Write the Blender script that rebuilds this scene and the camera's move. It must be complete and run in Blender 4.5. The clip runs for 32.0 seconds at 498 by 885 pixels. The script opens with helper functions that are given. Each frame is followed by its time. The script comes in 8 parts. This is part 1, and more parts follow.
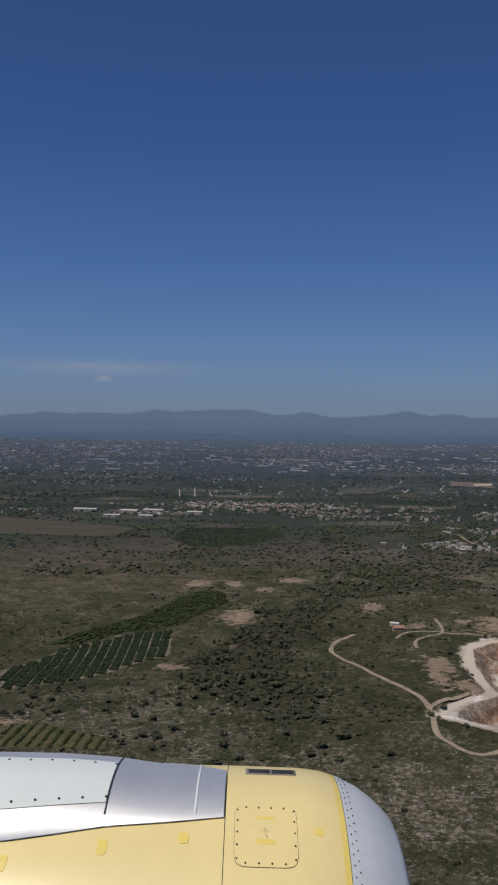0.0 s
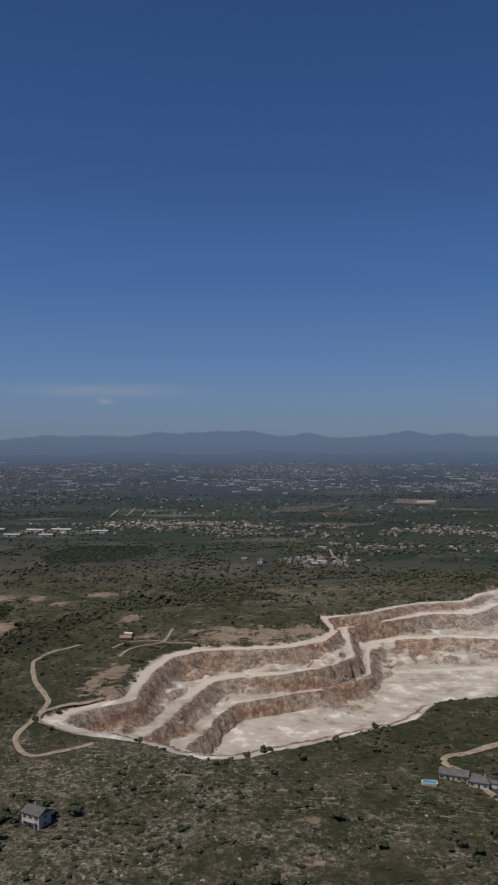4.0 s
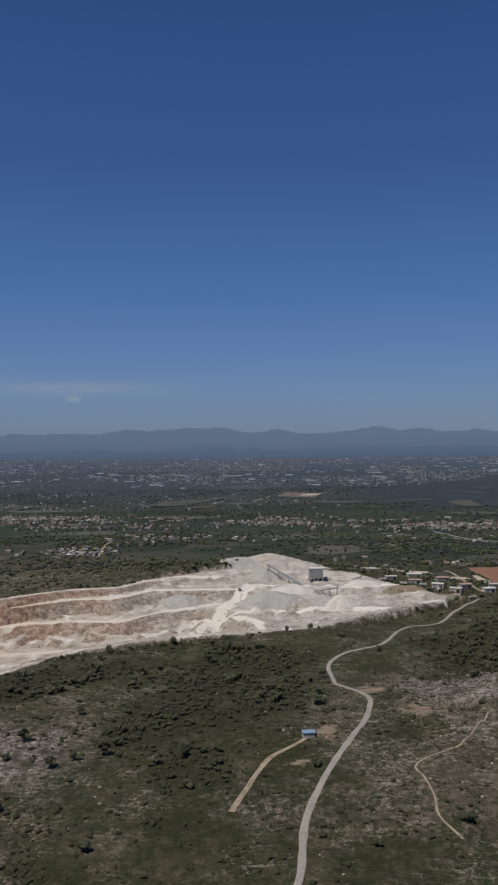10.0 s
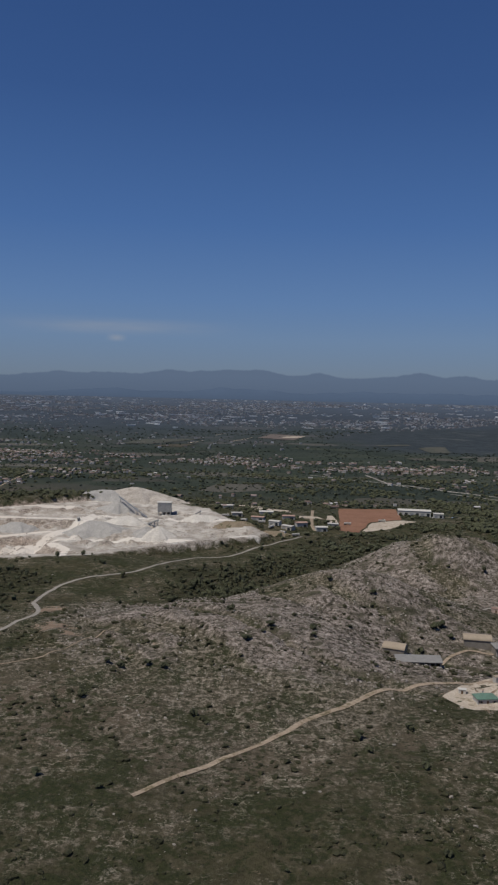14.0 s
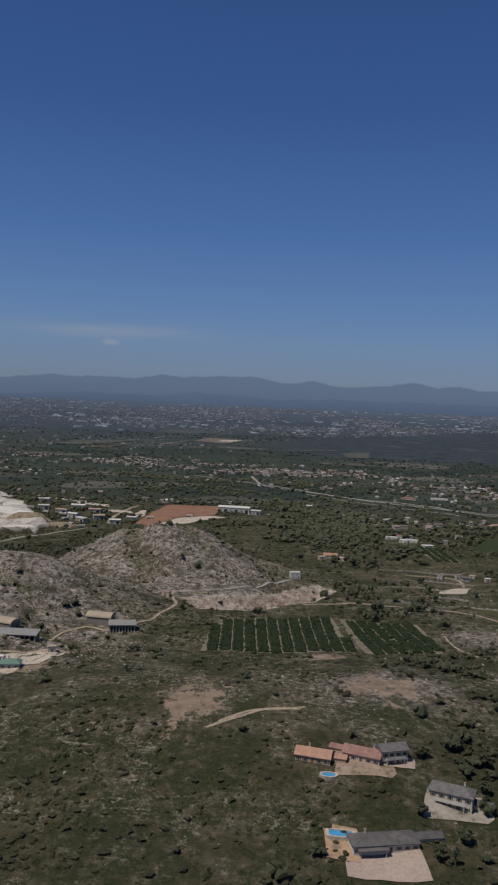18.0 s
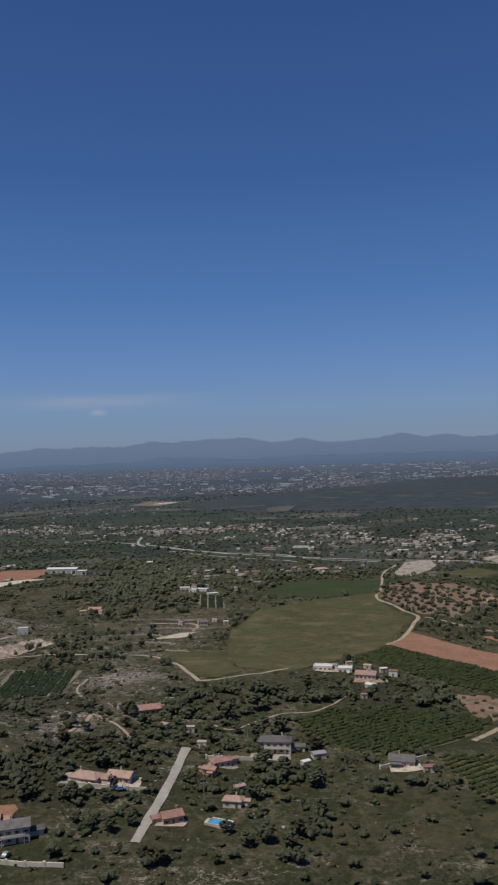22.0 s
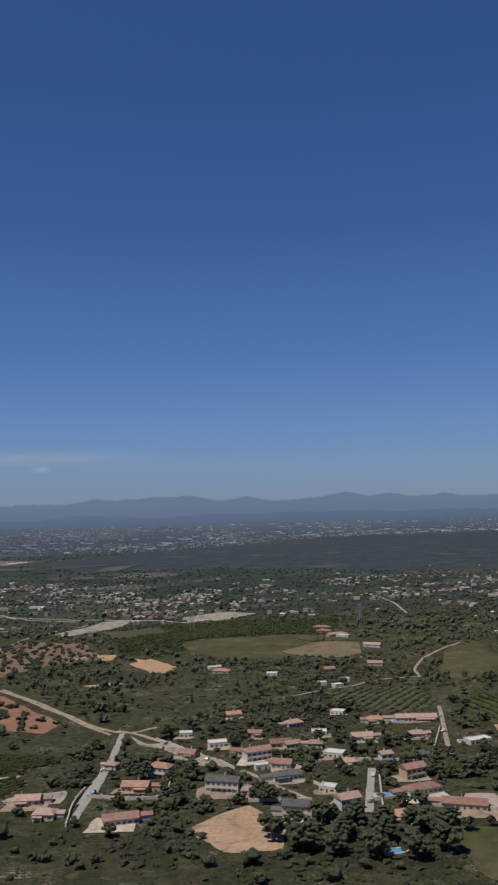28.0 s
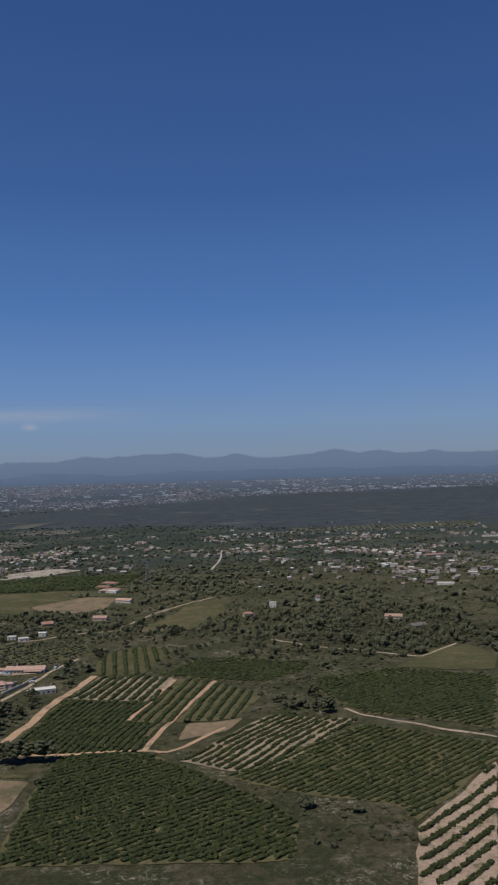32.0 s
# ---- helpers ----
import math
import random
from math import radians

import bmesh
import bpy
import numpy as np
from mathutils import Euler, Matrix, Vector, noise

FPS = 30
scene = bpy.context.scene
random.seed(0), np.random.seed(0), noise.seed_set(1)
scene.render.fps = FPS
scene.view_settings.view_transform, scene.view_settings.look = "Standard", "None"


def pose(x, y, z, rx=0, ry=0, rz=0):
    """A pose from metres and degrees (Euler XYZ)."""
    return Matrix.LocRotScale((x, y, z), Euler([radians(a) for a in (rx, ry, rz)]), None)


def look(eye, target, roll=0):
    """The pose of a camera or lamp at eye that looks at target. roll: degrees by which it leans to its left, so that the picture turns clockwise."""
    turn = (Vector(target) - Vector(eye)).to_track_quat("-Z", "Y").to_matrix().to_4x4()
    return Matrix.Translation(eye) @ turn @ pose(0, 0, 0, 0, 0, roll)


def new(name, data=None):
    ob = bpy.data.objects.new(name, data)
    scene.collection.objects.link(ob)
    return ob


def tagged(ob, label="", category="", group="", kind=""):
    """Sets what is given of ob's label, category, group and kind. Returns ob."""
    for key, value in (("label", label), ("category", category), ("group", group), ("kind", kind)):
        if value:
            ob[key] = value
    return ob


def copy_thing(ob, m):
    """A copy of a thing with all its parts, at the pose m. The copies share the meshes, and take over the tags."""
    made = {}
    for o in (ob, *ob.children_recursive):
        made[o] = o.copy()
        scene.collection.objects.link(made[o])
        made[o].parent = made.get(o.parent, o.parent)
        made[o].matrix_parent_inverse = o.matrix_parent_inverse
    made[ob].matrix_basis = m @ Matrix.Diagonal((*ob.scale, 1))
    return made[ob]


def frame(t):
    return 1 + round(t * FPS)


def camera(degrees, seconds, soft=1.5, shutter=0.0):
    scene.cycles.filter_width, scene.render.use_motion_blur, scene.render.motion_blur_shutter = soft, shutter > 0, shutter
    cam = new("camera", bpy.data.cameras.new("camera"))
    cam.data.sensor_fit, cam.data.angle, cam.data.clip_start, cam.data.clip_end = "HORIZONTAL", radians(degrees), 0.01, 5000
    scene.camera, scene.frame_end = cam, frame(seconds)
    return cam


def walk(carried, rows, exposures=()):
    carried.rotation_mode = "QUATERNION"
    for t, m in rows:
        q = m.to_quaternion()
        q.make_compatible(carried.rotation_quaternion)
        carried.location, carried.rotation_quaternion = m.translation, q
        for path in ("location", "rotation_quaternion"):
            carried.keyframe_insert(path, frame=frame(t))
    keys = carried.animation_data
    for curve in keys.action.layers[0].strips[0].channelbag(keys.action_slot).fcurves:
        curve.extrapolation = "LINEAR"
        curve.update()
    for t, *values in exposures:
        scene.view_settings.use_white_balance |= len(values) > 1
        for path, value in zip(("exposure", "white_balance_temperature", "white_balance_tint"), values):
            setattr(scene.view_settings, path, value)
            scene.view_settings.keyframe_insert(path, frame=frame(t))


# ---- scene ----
def aim(x, y, z, yaw, pitch, roll):
    """The camera's pose from its place and its yaw to the left, pitch up and roll in degrees."""
    return Matrix.Translation((x, y, z)) @ pose(0, 0, 0, 90 + pitch, 0, yaw) @ pose(0, 0, 0, 0, 0, roll)


# seconds, x, y, z, yaw, pitch, roll
ROWS = [
    (0.0, 0.00, 0.00, 97.82, 3.452, -0.720, 0.835),
    (0.5, 16.64, 0.39, 97.39, 3.405, -1.228, 0.784),
    (1.0, 33.21, 0.75, 96.96, 3.347, -2.841, 0.585),
    (1.5, 49.72, 1.08, 96.53, 3.193, -2.966, 1.568),
    (2.0, 66.18, 1.37, 96.10, 3.261, -2.502, 1.502),
    (2.5, 82.59, 1.64, 95.68, 3.204, -1.429, 1.172),
    (3.0, 98.94, 1.87, 95.26, 3.167, -1.318, 1.050),
    (3.5, 115.25, 2.07, 94.85, 3.137, 0.017, 0.568),
    (5.5, 180.09, 2.54, 93.22, 4.702, 1.830, -0.896),
    (6.0, 196.21, 2.58, 92.82, 3.617, 3.575, -1.337),
    (6.5, 212.31, 2.58, 92.42, 0.465, 4.201, -1.835),
    (7.0, 228.38, 2.55, 92.02, 0.215, 4.178, -1.796),
    (7.5, 244.43, 2.49, 91.63, 0.177, 2.835, -1.830),
    (8.0, 260.47, 2.40, 91.25, 0.155, 0.951, -1.709),
    (8.5, 276.49, 2.28, 90.86, 0.096, -0.893, -1.838),
    (9.0, 292.50, 2.12, 90.48, 0.051, -1.221, -1.435),
    (9.5, 308.50, 1.94, 90.10, -0.075, -0.258, -0.726),
    (10.0, 324.49, 1.71, 89.73, 1.442, 0.553, -0.434),
    (10.5, 340.49, 1.46, 89.35, 1.555, 1.964, 0.307),
    (11.0, 356.48, 1.18, 88.99, 2.040, 3.571, 0.350),
    (11.5, 372.49, 0.86, 88.62, 2.382, 3.652, 0.366),
    (12.0, 388.49, 0.51, 88.26, 2.027, 4.245, 0.780),
    (12.5, 404.51, 0.13, 87.90, 3.488, 3.247, 0.307),
    (13.0, 420.55, -0.28, 87.54, 4.670, 1.574, 0.704),
    (13.5, 436.60, -0.73, 87.19, 4.496, -0.537, 1.633),
    (14.0, 452.67, -1.21, 86.84, 4.281, -3.549, 1.293),
    (14.5, 468.77, -1.72, 86.49, 4.147, -3.469, 2.333),
    (16.5, 533.45, -4.08, 85.14, 3.940, -3.128, 2.566),
    (17.0, 549.71, -4.76, 84.80, 3.874, -3.064, 2.369),
    (17.5, 566.02, -5.46, 84.48, 3.836, -3.048, 2.294),
    (18.0, 582.37, -6.20, 84.15, 3.762, -3.045, 2.342),
    (18.5, 598.77, -6.96, 83.83, 3.597, -3.012, 1.512),
    (19.0, 615.23, -7.77, 83.51, 3.554, -1.896, 1.313),
    (19.5, 631.74, -8.60, 83.19, 3.439, 2.492, -0.453),
    (20.0, 648.31, -9.46, 82.88, 3.465, 2.460, -1.083),
    (20.5, 664.94, -10.36, 82.57, 3.372, 1.634, -1.536),
    (21.0, 681.64, -11.29, 82.27, 3.294, 1.292, -1.524),
    (21.5, 698.40, -12.25, 81.96, 3.226, 1.273, -1.620),
    (22.0, 715.24, -13.25, 81.66, 3.165, 1.277, -1.616),
    (22.5, 732.15, -14.27, 81.37, 3.043, 1.171, -1.929),
    (23.0, 749.14, -15.33, 81.07, 2.942, 0.550, -3.089),
    (23.5, 766.22, -16.42, 80.78, 2.821, 0.431, -3.904),
    (24.0, 783.37, -17.54, 80.50, 2.165, 1.220, -4.478),
    (24.5, 800.62, -18.70, 80.21, 1.928, 0.923, -4.428),
    (26.5, 870.54, -23.64, 79.11, 1.377, 5.736, -2.282),
    (27.0, 888.27, -24.96, 78.84, 1.258, 5.753, -1.580),
    (27.5, 906.11, -26.31, 78.57, -0.303, 5.673, -1.367),
    (28.0, 924.06, -27.69, 78.31, -0.860, 5.340, -1.467),
    (28.5, 942.12, -29.10, 78.05, -0.912, 4.858, -1.430),
    (29.0, 960.30, -30.55, 77.79, -0.983, 3.985, -1.449),
    (29.5, 978.60, -32.02, 77.54, -1.043, 2.951, -1.549),
    (30.0, 997.02, -33.53, 77.29, -1.088, 2.598, -1.705),
    (30.5, 1015.57, -35.08, 77.04, -1.173, 2.169, -1.854),
    (31.0, 1034.24, -36.65, 76.80, -1.251, 1.814, -1.754),
    (31.5, 1053.05, -38.26, 76.56, -1.367, 1.805, -1.920),
    (32.0, 1072.00, -39.90, 76.32, -1.514, 2.266, -1.582),
]
cam = camera(34.49, 32.0, 2.2)
walk(cam, [(row[0], aim(*row[1:])) for row in ROWS], [(0.0, -0.26), (3.5, -0.24), (6.0, -0.2), (7.0, 0.0), (8.0, 0.08), (9.0, -0.18), (10.0, -0.17), (11.0, 0.02), (13.0, 0.07), (14.0, -0.26), (17.0, -0.27), (18.0, -0.2), (19.0, -0.23), (20.0, 0.05), (32.0, 0.05)])

# ---- world and sun ----
world = bpy.data.worlds.new("world")
scene.world = world
world.use_nodes = True
wn = world.node_tree
SUN_EL, SUN_AZ = radians(63), radians(-128)   # azimuth from +y towards +x
sky = wn.nodes.new("ShaderNodeTexSky")
sky.sky_type, sky.sun_disc = "NISHITA", False
sky.sun_elevation, sky.sun_rotation = SUN_EL, SUN_AZ
sky.altitude, sky.air_density, sky.dust_density, sky.ozone_density = 120, 1.0, 0.3, 3.0
# summer haze: the clear sky deepens upwards, the air near the horizon is grey-blue
coord = wn.nodes.new("ShaderNodeTexCoord")
split = wn.nodes.new("ShaderNodeSeparateXYZ")
wn.links.new(coord.outputs["Generated"], split.inputs[0])
haze = wn.nodes.new("ShaderNodeValToRGB")
STRENGTH = 0.1
SKY = [(0.00, (0.106, 0.168, 0.270)), (0.034, (0.118, 0.192, 0.335)), (0.065, (0.122, 0.212, 0.395)), (0.11, (0.094, 0.196, 0.43)), (0.20, (0.052, 0.142, 0.385)), (0.34, (0.027, 0.086, 0.275)), (0.5, (0.018, 0.062, 0.215))]
while len(haze.color_ramp.elements) < len(SKY):
    haze.color_ramp.elements.new(0.9)
for el, (p, c) in zip(haze.color_ramp.elements, SKY):
    el.position, el.color = p, (*(v / STRENGTH / 4 for v in c), 1)
wn.links.new(split.outputs[2], haze.inputs[0])
gain = wn.nodes.new("ShaderNodeVectorMath")
gain.operation = "SCALE"
gain.inputs["Scale"].default_value = 4.0
wn.links.new(haze.outputs[0], gain.inputs[0])
blend = wn.nodes.new("ShaderNodeMix")
blend.data_type = "RGBA"
blend.inputs[0].default_value = 0.85
wn.links.new(sky.outputs[0], blend.inputs[6])
wn.links.new(gain.outputs[0], blend.inputs[7])
# one thin streak of high cloud low over the mountains
ratio = wn.nodes.new("ShaderNodeMath")
ratio.operation = "DIVIDE"
wn.links.new(split.outputs[0], ratio.inputs[0])
wn.links.new(split.outputs[1], ratio.inputs[1])


def bell(socket, centre, half):
    """1 at the centre, falling to 0 at half away."""
    a = wn.nodes.new("ShaderNodeMath")
    a.operation = "SUBTRACT"
    wn.links.new(socket, a.inputs[0])
    a.inputs[1].default_value = centre
    b = wn.nodes.new("ShaderNodeMath")
    b.operation = "ABSOLUTE"
    wn.links.new(a.outputs[0], b.inputs[0])
    c = wn.nodes.new("ShaderNodeMapRange")
    c.interpolation_type = "SMOOTHSTEP"
    c.inputs[1].default_value, c.inputs[2].default_value, c.inputs[3].default_value, c.inputs[4].default_value = 0, half, 1, 0
    wn.links.new(b.outputs[0], c.inputs[0])
    return c.outputs[0]


def times(a, b):
    m = wn.nodes.new("ShaderNodeMath")
    m.operation = "MULTIPLY"
    wn.links.new(a, m.inputs[0])
    if isinstance(b, float):
        m.inputs[1].default_value = b
    else:
        wn.links.new(b, m.inputs[1])
    return m.outputs[0]


stretch = wn.nodes.new("ShaderNodeVectorMath")
stretch.operation = "MULTIPLY"
stretch.inputs[1].default_value = (14, 14, 110)
wn.links.new(coord.outputs["Generated"], stretch.inputs[0])
wisp = wn.nodes.new("ShaderNodeTexNoise")
wisp.inputs["Scale"].default_value = 1.0
wisp.inputs["Detail"].default_value = 5
wn.links.new(stretch.outputs[0], wisp.inputs["Vector"])
streak = times(times(bell(ratio.outputs[0], -0.25, 0.19), bell(split.outputs[2], 0.077, 0.014)), wisp.outputs["Fac"])
puff = times(bell(ratio.outputs[0], -0.245, 0.016), bell(split.outputs[2], 0.0635, 0.006))
cloud = wn.nodes.new("ShaderNodeMath")
cloud.operation = "ADD"
wn.links.new(times(streak, 0.85), cloud.inputs[0])
wn.links.new(times(puff, 0.75), cloud.inputs[1])
veil = wn.nodes.new("ShaderNodeMix")
veil.data_type = "RGBA"
veil.inputs[7].default_value = (2.9, 3.4, 4.3, 1)
wn.links.new(cloud.outputs[0], veil.inputs[0])
wn.links.new(blend.outputs[2], veil.inputs[6])
# the far mountain range, tens of kilometres off and dim in the haze: its crest as rise over bearing
CREST = [(-0.46, 0.0150), (-0.41, 0.0158), (-0.372, 0.0168), (-0.326, 0.0228), (-0.281, 0.0208), (-0.256, 0.0230), (-0.214, 0.0212), (-0.178, 0.0272), (-0.151, 0.0248), (-0.128, 0.0266), (-0.093, 0.0276), (-0.060, 0.0288), (-0.028, 0.0221),
         (0.012, 0.0257), (0.044, 0.0194), (0.082, 0.0222), (0.108, 0.0248), (0.134, 0.0286), (0.162, 0.0243), (0.188, 0.0260), (0.223, 0.0208), (0.258, 0.0250), (0.281, 0.0208), (0.324, 0.0212), (0.37, 0.0225), (0.42, 0.0190), (0.50, 0.0200)]


def calc(kind, a, b, c=None):
    m = wn.nodes.new("ShaderNodeMath")
    m.operation = kind
    for slot, v in zip(m.inputs, (a, b, c)):
        if isinstance(v, (int, float)):
            slot.default_value = v
        elif v is not None:
            wn.links.new(v, slot)
    return m.outputs[0]


rise = calc("DIVIDE", split.outputs[2], split.outputs[1])
jag = wn.nodes.new("ShaderNodeTexNoise")
jag.noise_dimensions = "1D"
jag.inputs["Scale"].default_value, jag.inputs["Detail"].default_value = 34.0, 6
wn.links.new(ratio.outputs[0], jag.inputs["W"])
ridge = wn.nodes.new("ShaderNodeValToRGB")
while len(ridge.color_ramp.elements) < len(CREST):
    ridge.color_ramp.elements.new(0.99)
for el, (bearing, v) in zip(ridge.color_ramp.elements, CREST):
    el.position, el.color = bearing + 0.48, (v * 20, v * 20, v * 20, 1)
wn.links.new(calc("ADD", ratio.outputs[0], 0.48), ridge.inputs[0])
crest = calc("ADD", calc("MULTIPLY", ridge.outputs[0], 0.05), calc("MULTIPLY", calc("SUBTRACT", jag.outputs["Fac"], 0.5), 0.006))
below = wn.nodes.new("ShaderNodeMapRange")
below.inputs[1].default_value, below.inputs[2].default_value, below.inputs[3].default_value, below.inputs[4].default_value = -0.0009, 0.0009, 0, 0.92
wn.links.new(calc("SUBTRACT", crest, rise), below.inputs[0])
ahead = calc("MULTIPLY", below.outputs[0], calc("GREATER_THAN", split.outputs[1], 0.3))
# range painted on the sky: blue haze is in these tones, paler upwards
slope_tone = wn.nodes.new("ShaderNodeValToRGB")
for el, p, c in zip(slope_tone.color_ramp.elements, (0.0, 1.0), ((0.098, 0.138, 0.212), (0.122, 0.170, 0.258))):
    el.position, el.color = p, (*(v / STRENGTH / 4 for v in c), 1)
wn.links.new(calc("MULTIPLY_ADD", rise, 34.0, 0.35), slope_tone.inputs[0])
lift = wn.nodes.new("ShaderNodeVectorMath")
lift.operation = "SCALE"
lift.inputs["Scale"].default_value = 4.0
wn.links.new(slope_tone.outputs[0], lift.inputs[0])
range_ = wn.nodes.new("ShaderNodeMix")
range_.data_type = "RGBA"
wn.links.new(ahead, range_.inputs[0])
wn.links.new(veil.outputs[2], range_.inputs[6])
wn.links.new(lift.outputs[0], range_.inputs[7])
wn.nodes["Background"].inputs["Strength"].default_value = STRENGTH
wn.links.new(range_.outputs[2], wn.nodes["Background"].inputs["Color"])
sun = new("sun", bpy.data.lights.new("sun", "SUN"))
sun.data.energy, sun.data.angle, sun.data.color = 4.2, radians(0.5), (1.0, 0.94, 0.85)
sun.matrix_world = look((0, 0, 300), (-math.sin(SUN_AZ) * math.cos(SUN_EL), -math.cos(SUN_AZ) * math.cos(SUN_EL), 300 - math.sin(SUN_EL)))

# ---- materials ----
class Net:
    """A small builder for one procedural material."""

    def __init__(self, name, rough=0.9, metal=0.0, spec=0.3):
        self.mat = bpy.data.materials.new(name)
        self.mat.use_nodes = True
        self.t = self.mat.node_tree
        self.b = self.t.nodes["Principled BSDF"]
        self.b.inputs["Roughness"].default_value = rough
        self.b.inputs["Metallic"].default_value = metal
        self.b.inputs["Specular IOR Level"].default_value = spec
        self.pos = self.t.nodes.new("ShaderNodeNewGeometry").outputs["Position"]
        self.info = None

    def link(self, a, b):
        self.t.links.new(a, b)

    def scaled(self, sx, sy, sz, vec=None):
        n = self.t.nodes.new("ShaderNodeVectorMath")
        n.operation = "MULTIPLY"
        n.inputs[1].default_value = (sx, sy, sz)
        self.link(vec or self.pos, n.inputs[0])
        return n.outputs[0]

    def noise(self, size, detail=4.0, vec=None, rough=0.6):
        n = self.t.nodes.new("ShaderNodeTexNoise")
        n.inputs["Scale"].default_value = 1.0 / size
        n.inputs["Detail"].default_value = detail
        n.inputs["Roughness"].default_value = rough
        self.link(vec or self.pos, n.inputs["Vector"])
        return n.outputs["Fac"]

    def cells(self, size, out="Color", vec=None):
        n = self.t.nodes.new("ShaderNodeTexVoronoi")
        n.inputs["Scale"].default_value = 1.0 / size
        self.link(vec or self.pos, n.inputs["Vector"])
        return n.outputs[out]

    def ramp(self, fac, stops):
        n = self.t.nodes.new("ShaderNodeValToRGB")
        e = n.color_ramp.elements
        while len(e) < len(stops):
            e.new(0.5)
        for k, (p, c) in enumerate(stops):
            e[k].position = p
            e[k].color = (*c, 1) if len(c) == 3 else c
        self.link(fac, n.inputs[0])
        return n.outputs[0]

    def step(self, fac, a, b):
        n = self.t.nodes.new("ShaderNodeMapRange")
        n.inputs[1].default_value, n.inputs[2].default_value = a, b
        self.link(fac, n.inputs[0])
        return n.outputs[0]

    def mix(self, fac, a, b, kind="MIX"):
        n = self.t.nodes.new("ShaderNodeMix")
        n.data_type, n.blend_type = "RGBA", kind
        for v, s in ((fac, n.inputs[0]), (a, n.inputs[6]), (b, n.inputs[7])):
            if isinstance(v, (int, float)):
                s.default_value = v
            elif isinstance(v, tuple):
                s.default_value = (*v, 1)
            else:
                self.link(v, s)
        return n.outputs[2]

    def math(self, op, a, b=0.0):
        n = self.t.nodes.new("ShaderNodeMath")
        n.operation = op
        for v, s in ((a, n.inputs[0]), (b, n.inputs[1])):
            if isinstance(v, (int, float)):
                s.default_value = v
            else:
                self.link(v, s)
        return n.outputs[0]

    def random(self):
        return self.t.nodes.new("ShaderNodeObjectInfo").outputs["Random"]

    def island(self):
        return self.t.nodes.new("ShaderNodeNewGeometry").outputs["Random Per Island"]

    def attribute(self, name):
        n = self.t.nodes.new("ShaderNodeAttribute")
        n.attribute_name = name
        return n.outputs["Fac"]

    def bump(self, height, strength=0.5, distance=0.3):
        n = self.t.nodes.new("ShaderNodeBump")
        n.inputs["Strength"].default_value = strength
        n.inputs["Distance"].default_value = distance
        self.link(height, n.inputs["Height"])
        self.link(n.outputs[0], self.b.inputs["Normal"])

    def done(self, color):
        if isinstance(color, tuple):
            self.b.inputs["Base Color"].default_value = (*color, 1)
        else:
            self.link(color, self.b.inputs["Base Color"])
        return self.mat


def plain(name, color, rough=0.8, metal=0.0, vary=0.2, size=1.5, spec=0.3):
    """A painted or built surface with stains at two scales."""
    n = Net(name, rough, metal, spec)
    a = n.noise(size, 5)
    b = n.noise(size * 0.17, 3)
    lo, hi = tuple(c * (1 - vary) for c in color), tuple(min(1, c * (1 + vary)) for c in color)
    c = n.ramp(a, [(0.3, lo), (0.7, hi)])
    c = n.mix(0.35, c, n.ramp(b, [(0.35, lo), (0.65, hi)]))
    return n.done(c)


